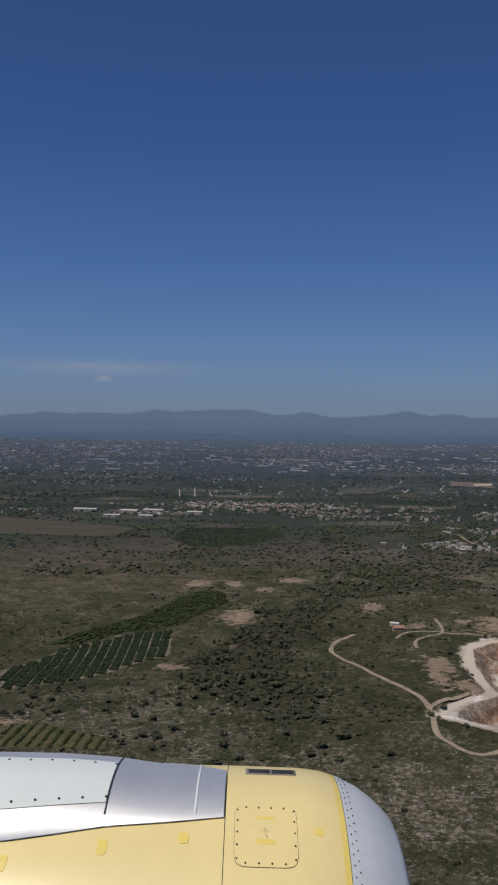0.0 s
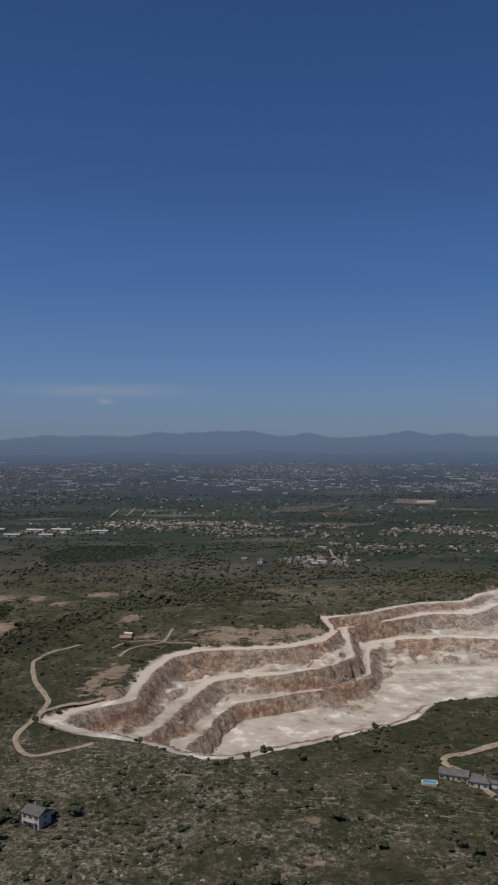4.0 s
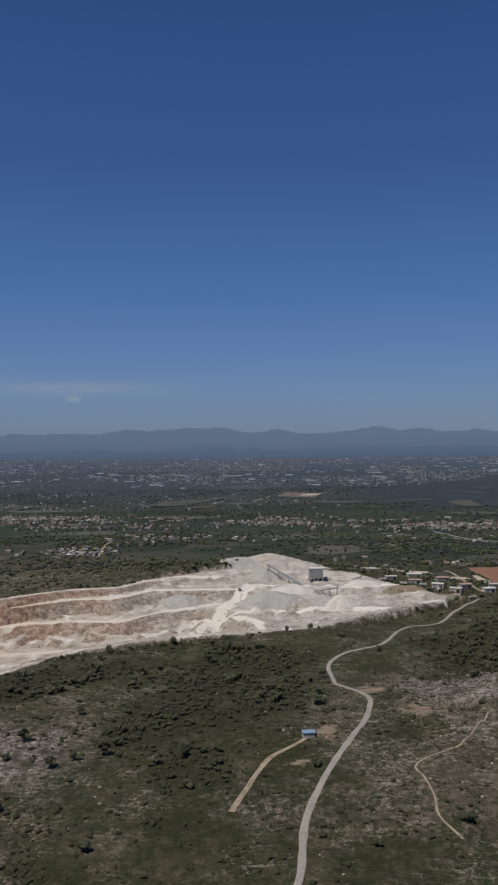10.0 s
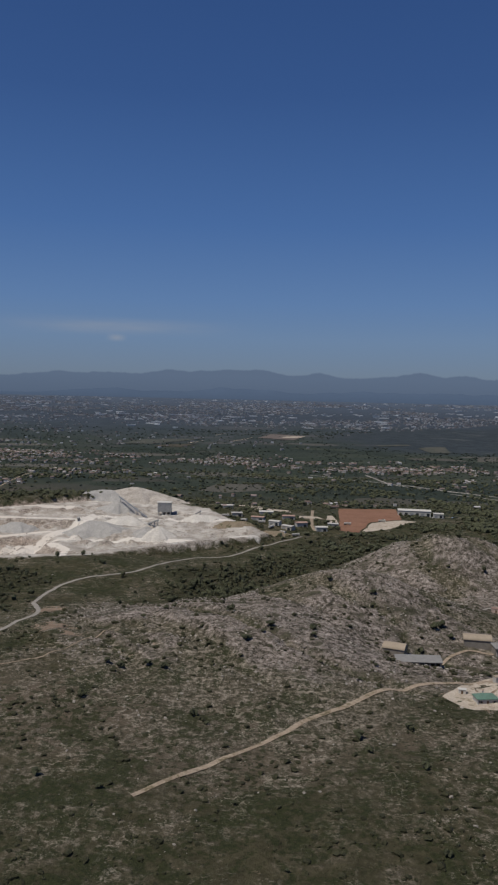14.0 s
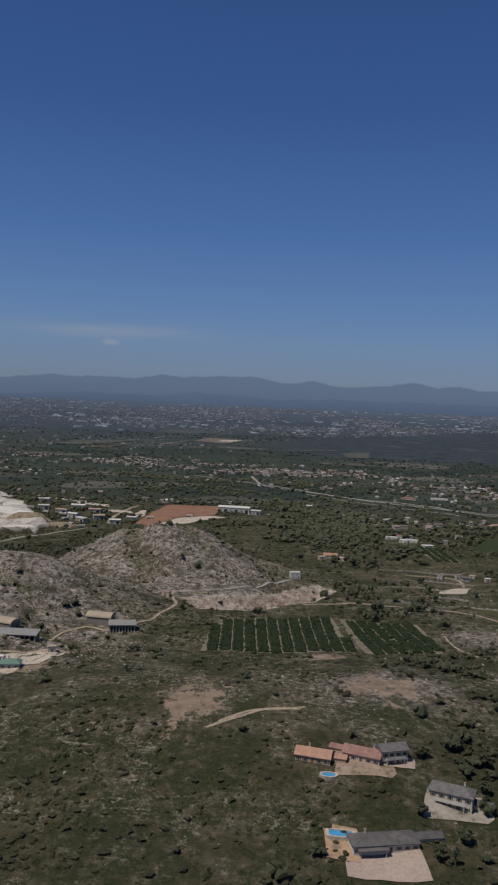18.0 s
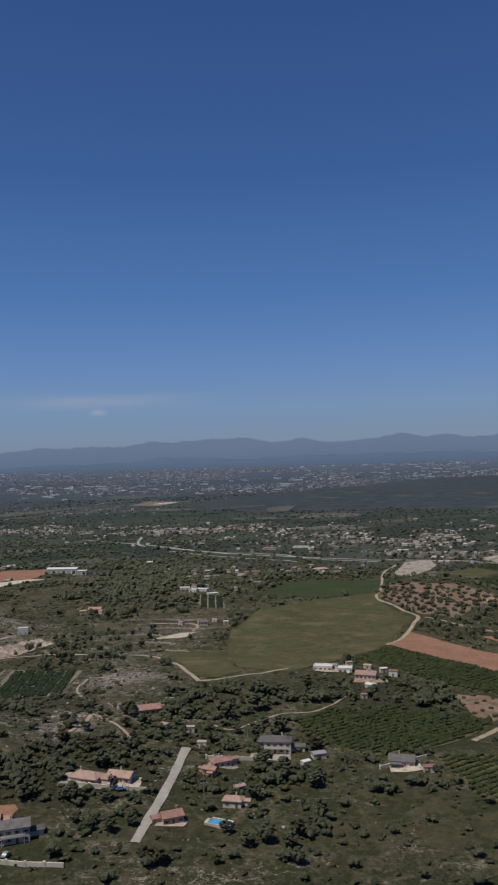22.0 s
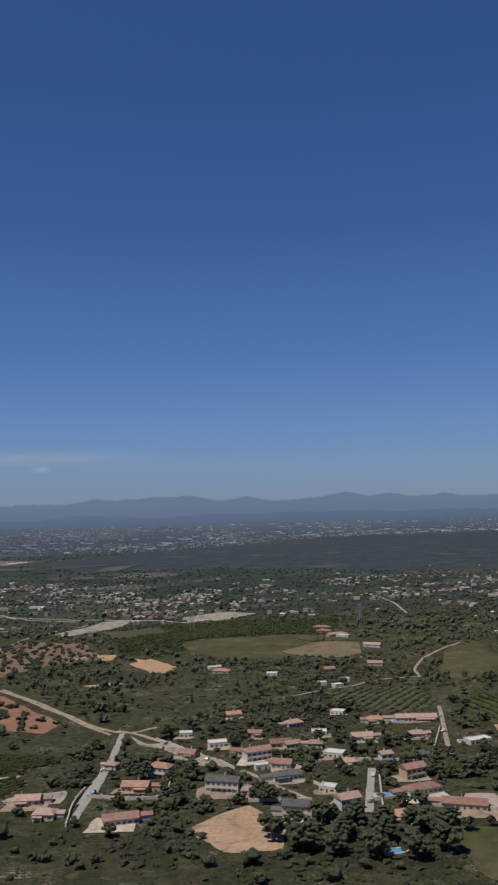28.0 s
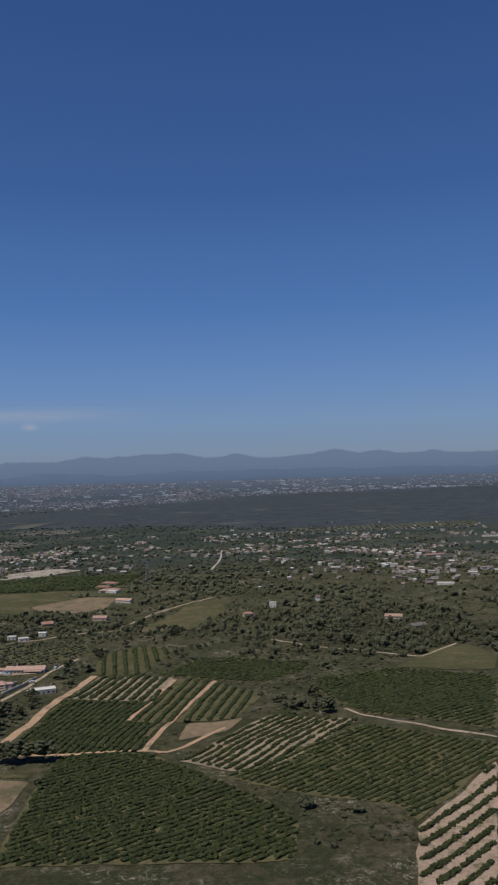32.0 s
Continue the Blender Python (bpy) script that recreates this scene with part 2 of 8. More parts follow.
def ground_material():
    """Limestone scrub, the parcels of the plain, and the bare stone of the quarry."""
    n = Net("ground", 0.95, spec=0.1)
    big, mid, fine = n.noise(70, 4), n.noise(11, 6, rough=0.7), n.noise(1.5, 6, rough=0.8)
    green = n.ramp(mid, [(0.3, (0.034, 0.033, 0.017)), (0.5, (0.064, 0.056, 0.031)), (0.7, (0.114, 0.093, 0.060))])
    green = n.mix(0.45, green, n.ramp(n.noise(2.4, 5, rough=0.75), [(0.36, (0.024, 0.025, 0.013)), (0.64, (0.106, 0.094, 0.056))]))
    dry = n.ramp(n.noise(5, 6, rough=0.75), [(0.3, (0.060, 0.050, 0.034)), (0.55, (0.110, 0.088, 0.062)), (0.75, (0.18, 0.148, 0.113))])
    green = n.mix(n.step(n.math("ADD", n.math("MULTIPLY", n.noise(38, 5, rough=0.65), 0.8), n.math("SUBTRACT", n.math("MULTIPLY", n.attribute("heath"), 0.46), n.math("MULTIPLY", n.attribute("lush"), 0.05))), 0.49, 0.68), green, dry)
    green = n.mix(n.math("MULTIPLY", n.attribute("lush"), 0.25), green, n.ramp(n.noise(3.2, 5, rough=0.7), [(0.36, (0.030, 0.035, 0.016)), (0.64, (0.104, 0.101, 0.049))]))
    rock = n.ramp(fine, [(0.36, (0.030, 0.030, 0.016)), (0.5, (0.092, 0.080, 0.055)), (0.66, (0.33, 0.285, 0.228))])
    much = n.math("ADD", n.math("ADD", n.math("MULTIPLY", mid, 0.85), n.math("MULTIPLY", big, 0.35)), n.math("SUBTRACT", n.math("MULTIPLY", n.attribute("rock"), 0.26), n.math("MULTIPLY", n.attribute("lush"), 0.03)))
    near = n.mix(n.step(much, 0.60, 0.78), green, rock)
    # low shrubs too small to stand alone: dark mats, thick and thin by patches
    mat_ = n.math("ADD", n.math("ADD", n.math("MULTIPLY", n.noise(2.6, 6, rough=0.72), 0.9), n.math("MULTIPLY", n.noise(21, 4), 0.5)), n.math("MULTIPLY", n.attribute("rock"), -0.05))
    near = n.mix(n.math("MULTIPLY", n.step(mat_, 0.665, 0.735), 0.86), near, n.ramp(n.noise(0.8, 4, rough=0.7), [(0.35, (0.018, 0.024, 0.010)), (0.65, (0.046, 0.052, 0.022))]))
    # pale limestone: loose stones in patches, and ledges that run along the slopes
    patch = n.step(n.math("ADD", n.noise(17, 5, rough=0.6), n.math("SUBTRACT", n.math("MULTIPLY", n.attribute("rock"), 0.18), n.math("MULTIPLY", n.attribute("lush"), 0.03))), 0.49, 0.64)
    chips = n.step(n.noise(0.95, 6, rough=0.78), 0.56, 0.63)
    near = n.mix(n.math("MULTIPLY", n.math("MULTIPLY", chips, patch), 0.7), near, (0.34, 0.295, 0.235))
    ledge = n.noise(1.0, 6, n.scaled(1 / 9, 1 / 1.9, 1 / 2), 0.72)
    near = n.mix(n.math("MULTIPLY", n.math("MULTIPLY", n.step(ledge, 0.585, 0.635), patch), n.math("MULTIPLY", n.step(fine, 0.40, 0.55), 0.8)), near, (0.36, 0.31, 0.245))
    rib = n.math("ABSOLUTE", n.math("SUBTRACT", n.noise(9, 5, rough=0.62), 0.5))
    near = n.mix(n.math("MULTIPLY", n.math("MULTIPLY", n.step(rib, 0.018, 0.006), patch), n.math("MULTIPLY", n.step(fine, 0.42, 0.58), 0.7)), near, (0.36, 0.31, 0.245))
    # grey, purplish bare limestone on the two rocky hills
    chip = n.math("ADD", n.math("MULTIPLY", n.noise(1.5, 7, rough=0.8), 0.75), n.math("MULTIPLY", n.noise(1.0, 5, n.scaled(1 / 5.2, 1 / 1.7, 1 / 3), 0.7), 0.25))
    grey = n.ramp(chip, [(0.42, (0.030, 0.029, 0.018)), (0.465, (0.098, 0.083, 0.067)), (0.525, (0.25, 0.210, 0.182)), (0.60, (0.51, 0.448, 0.40))])
    grey = n.mix(n.step(n.noise(6, 6, rough=0.75), 0.53, 0.60), grey, n.ramp(chip, [(0.4, (0.024, 0.028, 0.014)), (0.6, (0.090, 0.084, 0.056))]))
    hold = n.math("ADD", n.attribute("crag"), n.math("MULTIPLY", n.math("SUBTRACT", n.noise(9, 6, rough=0.7), 0.5), 1.5))
    near = n.mix(n.math("MULTIPLY", n.step(hold, 0.30, 0.75), 0.85), near, grey)
    spot = n.math("ADD", n.attribute("earth"), n.math("MULTIPLY", n.math("SUBTRACT", n.noise(5, 6, rough=0.78), 0.5), 4.2))
    near = n.mix(n.step(spot, 0.66, 0.84), near, n.ramp(n.noise(4, 5), [(0.3, (0.185, 0.133, 0.094)), (0.7, (0.33, 0.252, 0.188))]))
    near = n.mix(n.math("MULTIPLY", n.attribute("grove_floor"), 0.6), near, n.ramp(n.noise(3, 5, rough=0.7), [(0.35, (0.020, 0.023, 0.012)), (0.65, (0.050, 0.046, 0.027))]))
    # the plain: parcels of woodland, grass and ploughland, longer across than deep
    part = n.cells(1.0, "Color", n.scaled(1 / 95, 1 / 60, 0))
    sep = n.t.nodes.new("ShaderNodeSeparateColor")
    n.link(part, sep.inputs[0])
    parcel = n.ramp(sep.outputs[0], [(0.0, (0.022, 0.030, 0.023)), (0.4, (0.030, 0.040, 0.028)), (0.62, (0.056, 0.063, 0.042)), (0.8, (0.034, 0.044, 0.034)), (0.93, (0.085, 0.076, 0.064)), (1.0, (0.15, 0.135, 0.115))])
    wild = n.ramp(n.noise(26, 6, rough=0.7), [(0.35, (0.024, 0.032, 0.025)), (0.6, (0.046, 0.054, 0.042)), (0.75, (0.084, 0.080, 0.066))])
    far = n.mix(0.6, wild, parcel)
    where = n.t.nodes.new("ShaderNodeSeparateXYZ")
    n.link(n.pos, where.inputs[0])
    # built-up ground far out: blue-grey distance haze is put into these colours
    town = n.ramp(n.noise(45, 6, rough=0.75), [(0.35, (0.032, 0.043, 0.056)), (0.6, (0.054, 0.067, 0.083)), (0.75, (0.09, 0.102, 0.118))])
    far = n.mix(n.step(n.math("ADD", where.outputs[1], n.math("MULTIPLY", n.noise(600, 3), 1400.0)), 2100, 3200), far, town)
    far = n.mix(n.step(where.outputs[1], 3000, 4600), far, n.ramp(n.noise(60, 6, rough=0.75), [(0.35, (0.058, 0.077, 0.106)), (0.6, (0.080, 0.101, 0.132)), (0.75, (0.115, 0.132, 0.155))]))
    # the wide forest is tinted blue-grey to imitate haze over it
    trees = n.mix(n.step(n.noise(150, 5, rough=0.7), 0.59, 0.66), n.ramp(n.noise(30, 7, rough=0.8), [(0.38, (0.023, 0.031, 0.036)), (0.62, (0.050, 0.059, 0.064))]), (0.075, 0.082, 0.080))
    far = n.mix(n.attribute("timber"), far, trees)
    far = n.mix(n.math("MULTIPLY", n.attribute("heath"), 0.75), far, n.ramp(n.noise(12, 6, rough=0.75), [(0.36, (0.040, 0.034, 0.026)), (0.5, (0.088, 0.067, 0.054)), (0.68, (0.15, 0.118, 0.100))]))
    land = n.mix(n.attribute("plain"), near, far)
    # the quarry: red-brown clay streaks in the west, white dust in the east, pale trodden floors
    geo = n.t.nodes.new("ShaderNodeNewGeometry")
    up = n.t.nodes.new("ShaderNodeSeparateXYZ")
    n.link(geo.outputs["Normal"], up.inputs[0])
    place = n.t.nodes.new("ShaderNodeSeparateXYZ")
    n.link(geo.outputs["Position"], place.inputs[0])
    east = n.step(n.math("ADD", place.outputs[0], n.math("MULTIPLY", n.math("SUBTRACT", n.noise(40, 4), 0.5), 110.0)), 165, 330)
    east = n.math("ADD", n.math("MULTIPLY", east, n.step(place.outputs[0], 505, 490)), n.math("MULTIPLY", n.step(place.outputs[0], 490, 505), 0.45))
    streak = n.noise(1.0, 7, n.scaled(1 / 3.4, 1 / 3.4, 1 / 2.4), 0.82)
    layer = n.noise(1.0, 4, n.scaled(1 / 38, 1 / 38, 1 / 5))
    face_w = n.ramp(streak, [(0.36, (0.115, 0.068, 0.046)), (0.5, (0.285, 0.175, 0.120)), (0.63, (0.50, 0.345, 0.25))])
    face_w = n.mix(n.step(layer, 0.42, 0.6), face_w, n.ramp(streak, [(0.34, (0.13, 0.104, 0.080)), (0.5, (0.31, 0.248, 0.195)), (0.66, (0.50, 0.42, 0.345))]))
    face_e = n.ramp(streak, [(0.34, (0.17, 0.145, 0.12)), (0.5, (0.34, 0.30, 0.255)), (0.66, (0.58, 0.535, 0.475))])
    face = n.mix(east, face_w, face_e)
    # broken rock: dark clefts and pale fresh chips
    cleft = n.noise(1.0, 7, n.scaled(1 / 1.6, 1 / 1.6, 1 / 3.2), 0.85)
    face = n.mix(n.math("MULTIPLY", n.step(cleft, 0.46, 0.42), 0.72), face, (0.085, 0.060, 0.045))
    face = n.mix(n.math("MULTIPLY", n.step(cleft, 0.57, 0.61), 0.7), face, (0.56, 0.485, 0.405))
    blot = n.noise(9, 6, rough=0.65)
    floor_w = n.ramp(blot, [(0.30, (0.30, 0.24, 0.19)), (0.44, (0.46, 0.395, 0.325)), (0.58, (0.56, 0.50, 0.43)), (0.61, (0.72, 0.67, 0.60))])
    floor_e = n.ramp(blot, [(0.3, (0.25, 0.22, 0.185)), (0.48, (0.39, 0.355, 0.31)), (0.68, (0.59, 0.555, 0.50))])
    floor = n.mix(east, floor_w, floor_e)
    dust = n.mix(east, (0.60, 0.51, 0.415), (0.68, 0.635, 0.57))
    ruts = n.math("ADD", n.attribute("haul"), n.math("MULTIPLY", n.math("SUBTRACT", n.noise(3, 4), 0.5), 1.6))
    floor = n.mix(n.step(ruts, 2.9, 2.0), floor, dust)
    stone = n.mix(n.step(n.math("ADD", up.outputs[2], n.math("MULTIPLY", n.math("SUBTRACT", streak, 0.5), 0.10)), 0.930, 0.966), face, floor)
    stone = n.mix(n.math("MULTIPLY", n.math("MULTIPLY", n.step(ruts, 2.1, 1.4), n.step(place.outputs[0], 262, 278)), 0.9), stone, dust)
    edge = n.math("ADD", n.attribute("pit"), n.math("MULTIPLY", n.math("SUBTRACT", n.noise(5, 5, rough=0.7), 0.5), 9.0))
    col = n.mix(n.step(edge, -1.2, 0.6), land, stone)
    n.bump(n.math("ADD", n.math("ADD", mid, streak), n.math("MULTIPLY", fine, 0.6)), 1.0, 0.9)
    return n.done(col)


def soil(name, a, b, size=6.0, weeds=None):
    n = Net(name, 0.95, spec=0.1)
    big, fine = n.noise(size, 6, rough=0.65), n.noise(size * 0.14, 4, rough=0.7)
    c = n.ramp(big, [(0.32, a), (0.68, b)])
    c = n.mix(0.4, c, n.ramp(fine, [(0.35, tuple(v * 0.75 for v in a)), (0.65, tuple(v * 1.15 for v in b))]))
    if weeds:
        c = n.mix(n.step(n.noise(size * 0.6, 6, rough=0.75), 0.52, 0.62), c, weeds)
    n.bump(fine, 0.6, 0.3)
    return n.done(c)


def leaves(name, dark, light):
    """Foliage: each clump has its own tone, mottled light and dark leaves, gap shade painted as dark specks."""
    n = Net(name, 0.8, spec=0.15)
    f, g = n.noise(0.5, 4, rough=0.75), n.noise(0.22, 3, rough=0.7)
    c = n.ramp(n.math("ADD", n.math("MULTIPLY", n.island(), 0.45), n.math("MULTIPLY", f, 0.6)), [(0.18, dark), (0.85, light)])
    c = n.mix(n.math("MULTIPLY", n.step(g, 0.44, 0.36), 0.75), c, tuple(v * 0.75 for v in dark))
    c = n.mix(n.math("MULTIPLY", n.step(g, 0.58, 0.68), 0.6), c, tuple(v * 1.5 for v in light))
    n.bump(n.math("ADD", f, n.math("MULTIPLY", g, 0.6)), 1.0, 0.7)
    return n.done(c)


def tiles(name, a, b):
    """Clay pan tiles, weathered in patches, ribbed down the slope."""
    n = Net(name, 0.9, spec=0.15)
    c = n.ramp(n.noise(1.3, 5, rough=0.7), [(0.3, a), (0.7, b)])
    c = n.mix(n.math("MULTIPLY", n.step(n.noise(0.5, 4), 0.55, 0.7), 0.5), c, tuple(v * 0.55 for v in a))
    hsv = n.t.nodes.new("ShaderNodeHueSaturation")
    n.link(n.step(n.random(), 0.0, 1.0), hsv.inputs["Value"])
    hsv.inputs["Value"].default_value = 1.0
    rnd = n.math("ADD", n.math("MULTIPLY", n.random(), 0.4), 0.8)
    n.link(rnd, hsv.inputs["Value"])
    n.link(c, hsv.inputs["Color"])
    return n.done(hsv.outputs[0])


M = {
    "ground": ground_material(),
    "track": soil("pale_dirt", (0.215, 0.162, 0.115), (0.36, 0.295, 0.225), 4, (0.14, 0.115, 0.07)),
    "asphalt": soil("worn_asphalt", (0.22, 0.20, 0.175), (0.32, 0.295, 0.26), 5),
    "red_soil": soil("red_soil", (0.165, 0.086, 0.054), (0.25, 0.138, 0.092), 12),
    "red_soil_weedy": soil("weedy_red_soil", (0.125, 0.082, 0.059), (0.20, 0.138, 0.103), 9, (0.085, 0.075, 0.035)),
    "far_soil": soil("pale_brown_soil", (0.105, 0.088, 0.076), (0.155, 0.130, 0.115), 30),
    "orange_soil": soil("orange_soil", (0.28, 0.165, 0.10), (0.40, 0.26, 0.165), 10),
    "grove_soil": soil("grove_soil", (0.050, 0.052, 0.022), (0.105, 0.088, 0.048), 7, (0.042, 0.050, 0.018)),
    "pale_grove": soil("pale_grove_soil", (0.14, 0.11, 0.072), (0.27, 0.22, 0.16), 6, (0.07, 0.07, 0.033)),
    "vine_soil": soil("vineyard_soil", (0.10, 0.090, 0.063), (0.20, 0.175, 0.13), 6, (0.075, 0.078, 0.038)),
    "far_grass": soil("far_grass", (0.050, 0.056, 0.046), (0.082, 0.084, 0.068), 30, (0.10, 0.092, 0.075)),
    "meadow": soil("meadow_grass", (0.038, 0.042, 0.017), (0.078, 0.073, 0.034), 26, (0.10, 0.080, 0.046)),
    "dry_grass": soil("dry_grass", (0.115, 0.088, 0.055), (0.185, 0.138, 0.088), 18, (0.08, 0.072, 0.04)),
    "sand": soil("bare_sand", (0.26, 0.165, 0.103), (0.385, 0.265, 0.175), 9, (0.17, 0.13, 0.085)),
    "dark_field": soil("dark_green_field", (0.023, 0.032, 0.014), (0.042, 0.052, 0.021), 14),
    "pale_sand": soil("pale_sand", (0.33, 0.275, 0.215), (0.48, 0.42, 0.345), 5, (0.24, 0.20, 0.14)),
    "brown_field": soil("brown_heath", (0.052, 0.046, 0.034), (0.088, 0.076, 0.058), 25, (0.055, 0.055, 0.026)),
    "bush": leaves("bush_leaves", (0.038, 0.039, 0.021), (0.080, 0.078, 0.041)),
    "pine": leaves("pine_needles", (0.057, 0.062, 0.037), (0.102, 0.107, 0.060)),
    "grove": leaves("citrus_leaves", (0.023, 0.032, 0.011), (0.062, 0.074, 0.026)),
    "vine": leaves("vine_leaves", (0.014, 0.024, 0.010), (0.037, 0.052, 0.020)),
    "olive": leaves("olive_leaves", (0.034, 0.039, 0.021), (0.088, 0.094, 0.053)),
    "garden": leaves("garden_leaves", (0.045, 0.052, 0.024), (0.118, 0.124, 0.060)),
    "court": soil("pinkish_paving", (0.27, 0.205, 0.165), (0.38, 0.30, 0.25), 4),
    "terrace_soil": soil("tan_terrace_soil", (0.20, 0.145, 0.105), (0.32, 0.245, 0.185), 5, (0.115, 0.10, 0.06)),
    "bark": plain("bark", (0.10, 0.072, 0.05), 0.95),
    "plaster": plain("cream_plaster", (0.45, 0.40, 0.335), 0.9, vary=0.12),
    "white": plain("white_render", (0.48, 0.46, 0.42), 0.9, vary=0.08),
    "ochre": plain("ochre_render", (0.42, 0.30, 0.205), 0.9, vary=0.15),
    "rose": plain("rose_render", (0.47, 0.36, 0.30), 0.9, vary=0.12),
    "yellow": plain("yellow_render", (0.52, 0.43, 0.20), 0.9, vary=0.12),
    "concrete": plain("concrete", (0.40, 0.38, 0.35), 0.9, vary=0.15),
    "dark_wall": plain("grey_stone_wall", (0.20, 0.18, 0.155), 0.95, vary=0.25),
    "glass": plain("dark_window_glass", (0.03, 0.035, 0.04), 0.12, spec=0.5),
    "shutter": plain("brown_shutter", (0.12, 0.07, 0.04), 0.7),
    "tile_r": tiles("red_tiles", (0.165, 0.092, 0.074), (0.27, 0.158, 0.13)),
    "tile_o": tiles("orange_tiles", (0.225, 0.125, 0.085), (0.34, 0.21, 0.15)),
    "tile_p": tiles("faded_tiles", (0.24, 0.155, 0.122), (0.36, 0.25, 0.205)),
    "tile_d": tiles("dark_grey_tiles", (0.075, 0.068, 0.066), (0.135, 0.125, 0.12)),
    "tile_g": plain("green_sheet_roof", (0.10, 0.17, 0.13), 0.6),
    "steel": plain("galvanised_steel", (0.36, 0.36, 0.35), 0.45, 0.6),
    "pool": plain("pool_water", (0.06, 0.26, 0.46), 0.06, vary=0.12, spec=0.5),
    "tarmac_roof": plain("felt_roof", (0.20, 0.195, 0.185), 0.9),
    "rubble": soil("limestone_rubble", (0.21, 0.185, 0.155), (0.50, 0.455, 0.40), 5),
    "stone": soil("grey_limestone", (0.15, 0.135, 0.115), (0.40, 0.36, 0.31), 6),
    "tan_roof": plain("tan_roof", (0.31, 0.255, 0.19), 0.9, vary=0.15),
    "works": soil("trodden_works_ground", (0.20, 0.175, 0.14), (0.33, 0.29, 0.245), 8, (0.10, 0.09, 0.06)),
    # foliage cooled in colour to stand in for haze over the plain
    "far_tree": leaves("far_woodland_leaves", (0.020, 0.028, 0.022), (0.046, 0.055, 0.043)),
    "panel_glass": plain("solar_glass", (0.03, 0.04, 0.07), 0.15, spec=0.5),
    "gravel": soil("grey_gravel", (0.27, 0.26, 0.24), (0.40, 0.385, 0.36), 3),
    "dust": soil("white_stone_dust", (0.40, 0.37, 0.325), (0.58, 0.55, 0.50), 5),
    "rubber": plain("black_rubber", (0.02, 0.02, 0.02), 0.8),
    "blue_sheet": plain("blue_grey_sheet", (0.20, 0.27, 0.36), 0.5),
}


def mesh_of(name, verts, faces, material, flat=True):
    me = bpy.data.meshes.new(name)
    me.from_pydata([tuple(v) for v in verts], [], [tuple(f) for f in faces])
    me.materials.append(material)
    if not flat:
        me.shade_smooth()
    me.update()
    return me


def part(name, bm, material, parent, label=""):
    """One mesh object under a thing or a part."""
    me = bpy.data.meshes.new(name)
    bm.to_mesh(me)
    bm.free()
    me.materials.append(M[material] if isinstance(material, str) else material)
    ob = new(name, me)
    ob.parent = parent
    return tagged(ob, label)


def thing(name, label, category, at=(0, 0, 0), turn=0.0, group="", kind=""):
    ob = new(name)
    ob.matrix_world = pose(*at, 0, 0, turn)
    ob.empty_display_size = 0.5
    return tagged(ob, label, category, group, kind)


def box(bm, x0, x1, y0, y1, z0, z1):
    v = [bm.verts.new((x, y, z)) for z in (z0, z1) for y in (y0, y1) for x in (x0, x1)]
    for f in ((0, 2, 3, 1), (4, 5, 7, 6), (0, 1, 5, 4), (2, 6, 7, 3), (0, 4, 6, 2), (1, 3, 7, 5)):
        bm.faces.new([v[k] for k in f])
    return bm


def boxed(*a):
    return box(bmesh.new(), *a)


def rod(bm, a, b, r, sides=6, r2=None):
    a, b = Vector(a), Vector(b)
    d = (b - a).normalized()
    u = d.orthogonal().normalized()
    w = d.cross(u)
    rings = []
    for p, q in ((a, r), (b, r if r2 is None else r2)):
        rings.append([bm.verts.new(p + q * (math.cos(k * math.tau / sides) * u + math.sin(k * math.tau / sides) * w)) for k in range(sides)])
    for k in range(sides):
        bm.faces.new((rings[0][k], rings[0][(k + 1) % sides], rings[1][(k + 1) % sides], rings[1][k]))
    bm.faces.new(rings[0][::-1])
    bm.faces.new(rings[1])
    return bm
# ---- the lie of the land ----
def smooth(a, b, v):
    """0 below a, 1 above b, eased between."""
    u = np.clip((v - a) / (b - a), 0, 1)
    return u * u * (3 - 2 * u)


# hills and hollows: centre x, y, half-widths along x and y, height
HILLS = [(150, 290, 190, 100, 8.9), (-85, 335, 75, 60, -5.7), (440, 262, 55, 38, 11.9), (474, 306, 40, 23, 17.5),
         (519, 376, 42, 28, 25.5), (555, 190, 70, 40, 6.6), (280, 560, 130, 80, 12.2), (620, 195, 60, 50, 6.6),
         (690, 270, 60, 50, 4.9), (230, 830, 220, 110, 6.1), (-250, 1700, 600, 500, -12), (110, 440, 100, 70, 9.8),
         (1115, 190, 60, 40, 3.4), (1060, 700, 170, 130, 3.8), (360, 225, 70, 60, 5.5), (870, 630, 130, 90, -5.3),
         (20, 330, 80, 90, 1.4), (490, 262, 34, 17, -6.5), (345, 375, 60, 35, 5), (1020, 410, 90, 60, -3), (860, 455, 60, 50, -3)]


def base_height(x, y):
    """The plain and its hills, without the quarry."""
    z = np.interp(y, [-2000, 200, 350, 550, 900, 1300, 1900, 2600, 3400, 4000, 4500, 5000], [0, 1.3, -1.3, -1.6, -9.3, -12.5, -9, -3, 8, 20, 35, 49])
    for cx, cy, rx, ry, h in HILLS:
        z = z + h * np.exp(-((x - cx) / rx) ** 2 - ((y - cy) / ry) ** 2)
    return z


def vnoise(x, y, seed=0):
    """Value noise, 0 to 1, one cell to the unit."""
    i, j = np.floor(x), np.floor(y)
    u, v = x - i, y - j
    u, v = u * u * (3 - 2 * u), v * v * (3 - 2 * v)

    def h(a, b):
        s = np.sin(a * 127.1 + b * 311.7 + seed * 74.7) * 43758.5453
        return s - np.floor(s)

    return (h(i, j) * (1 - u) + h(i + 1, j) * u) * (1 - v) + (h(i, j + 1) * (1 - u) + h(i + 1, j + 1) * u) * v


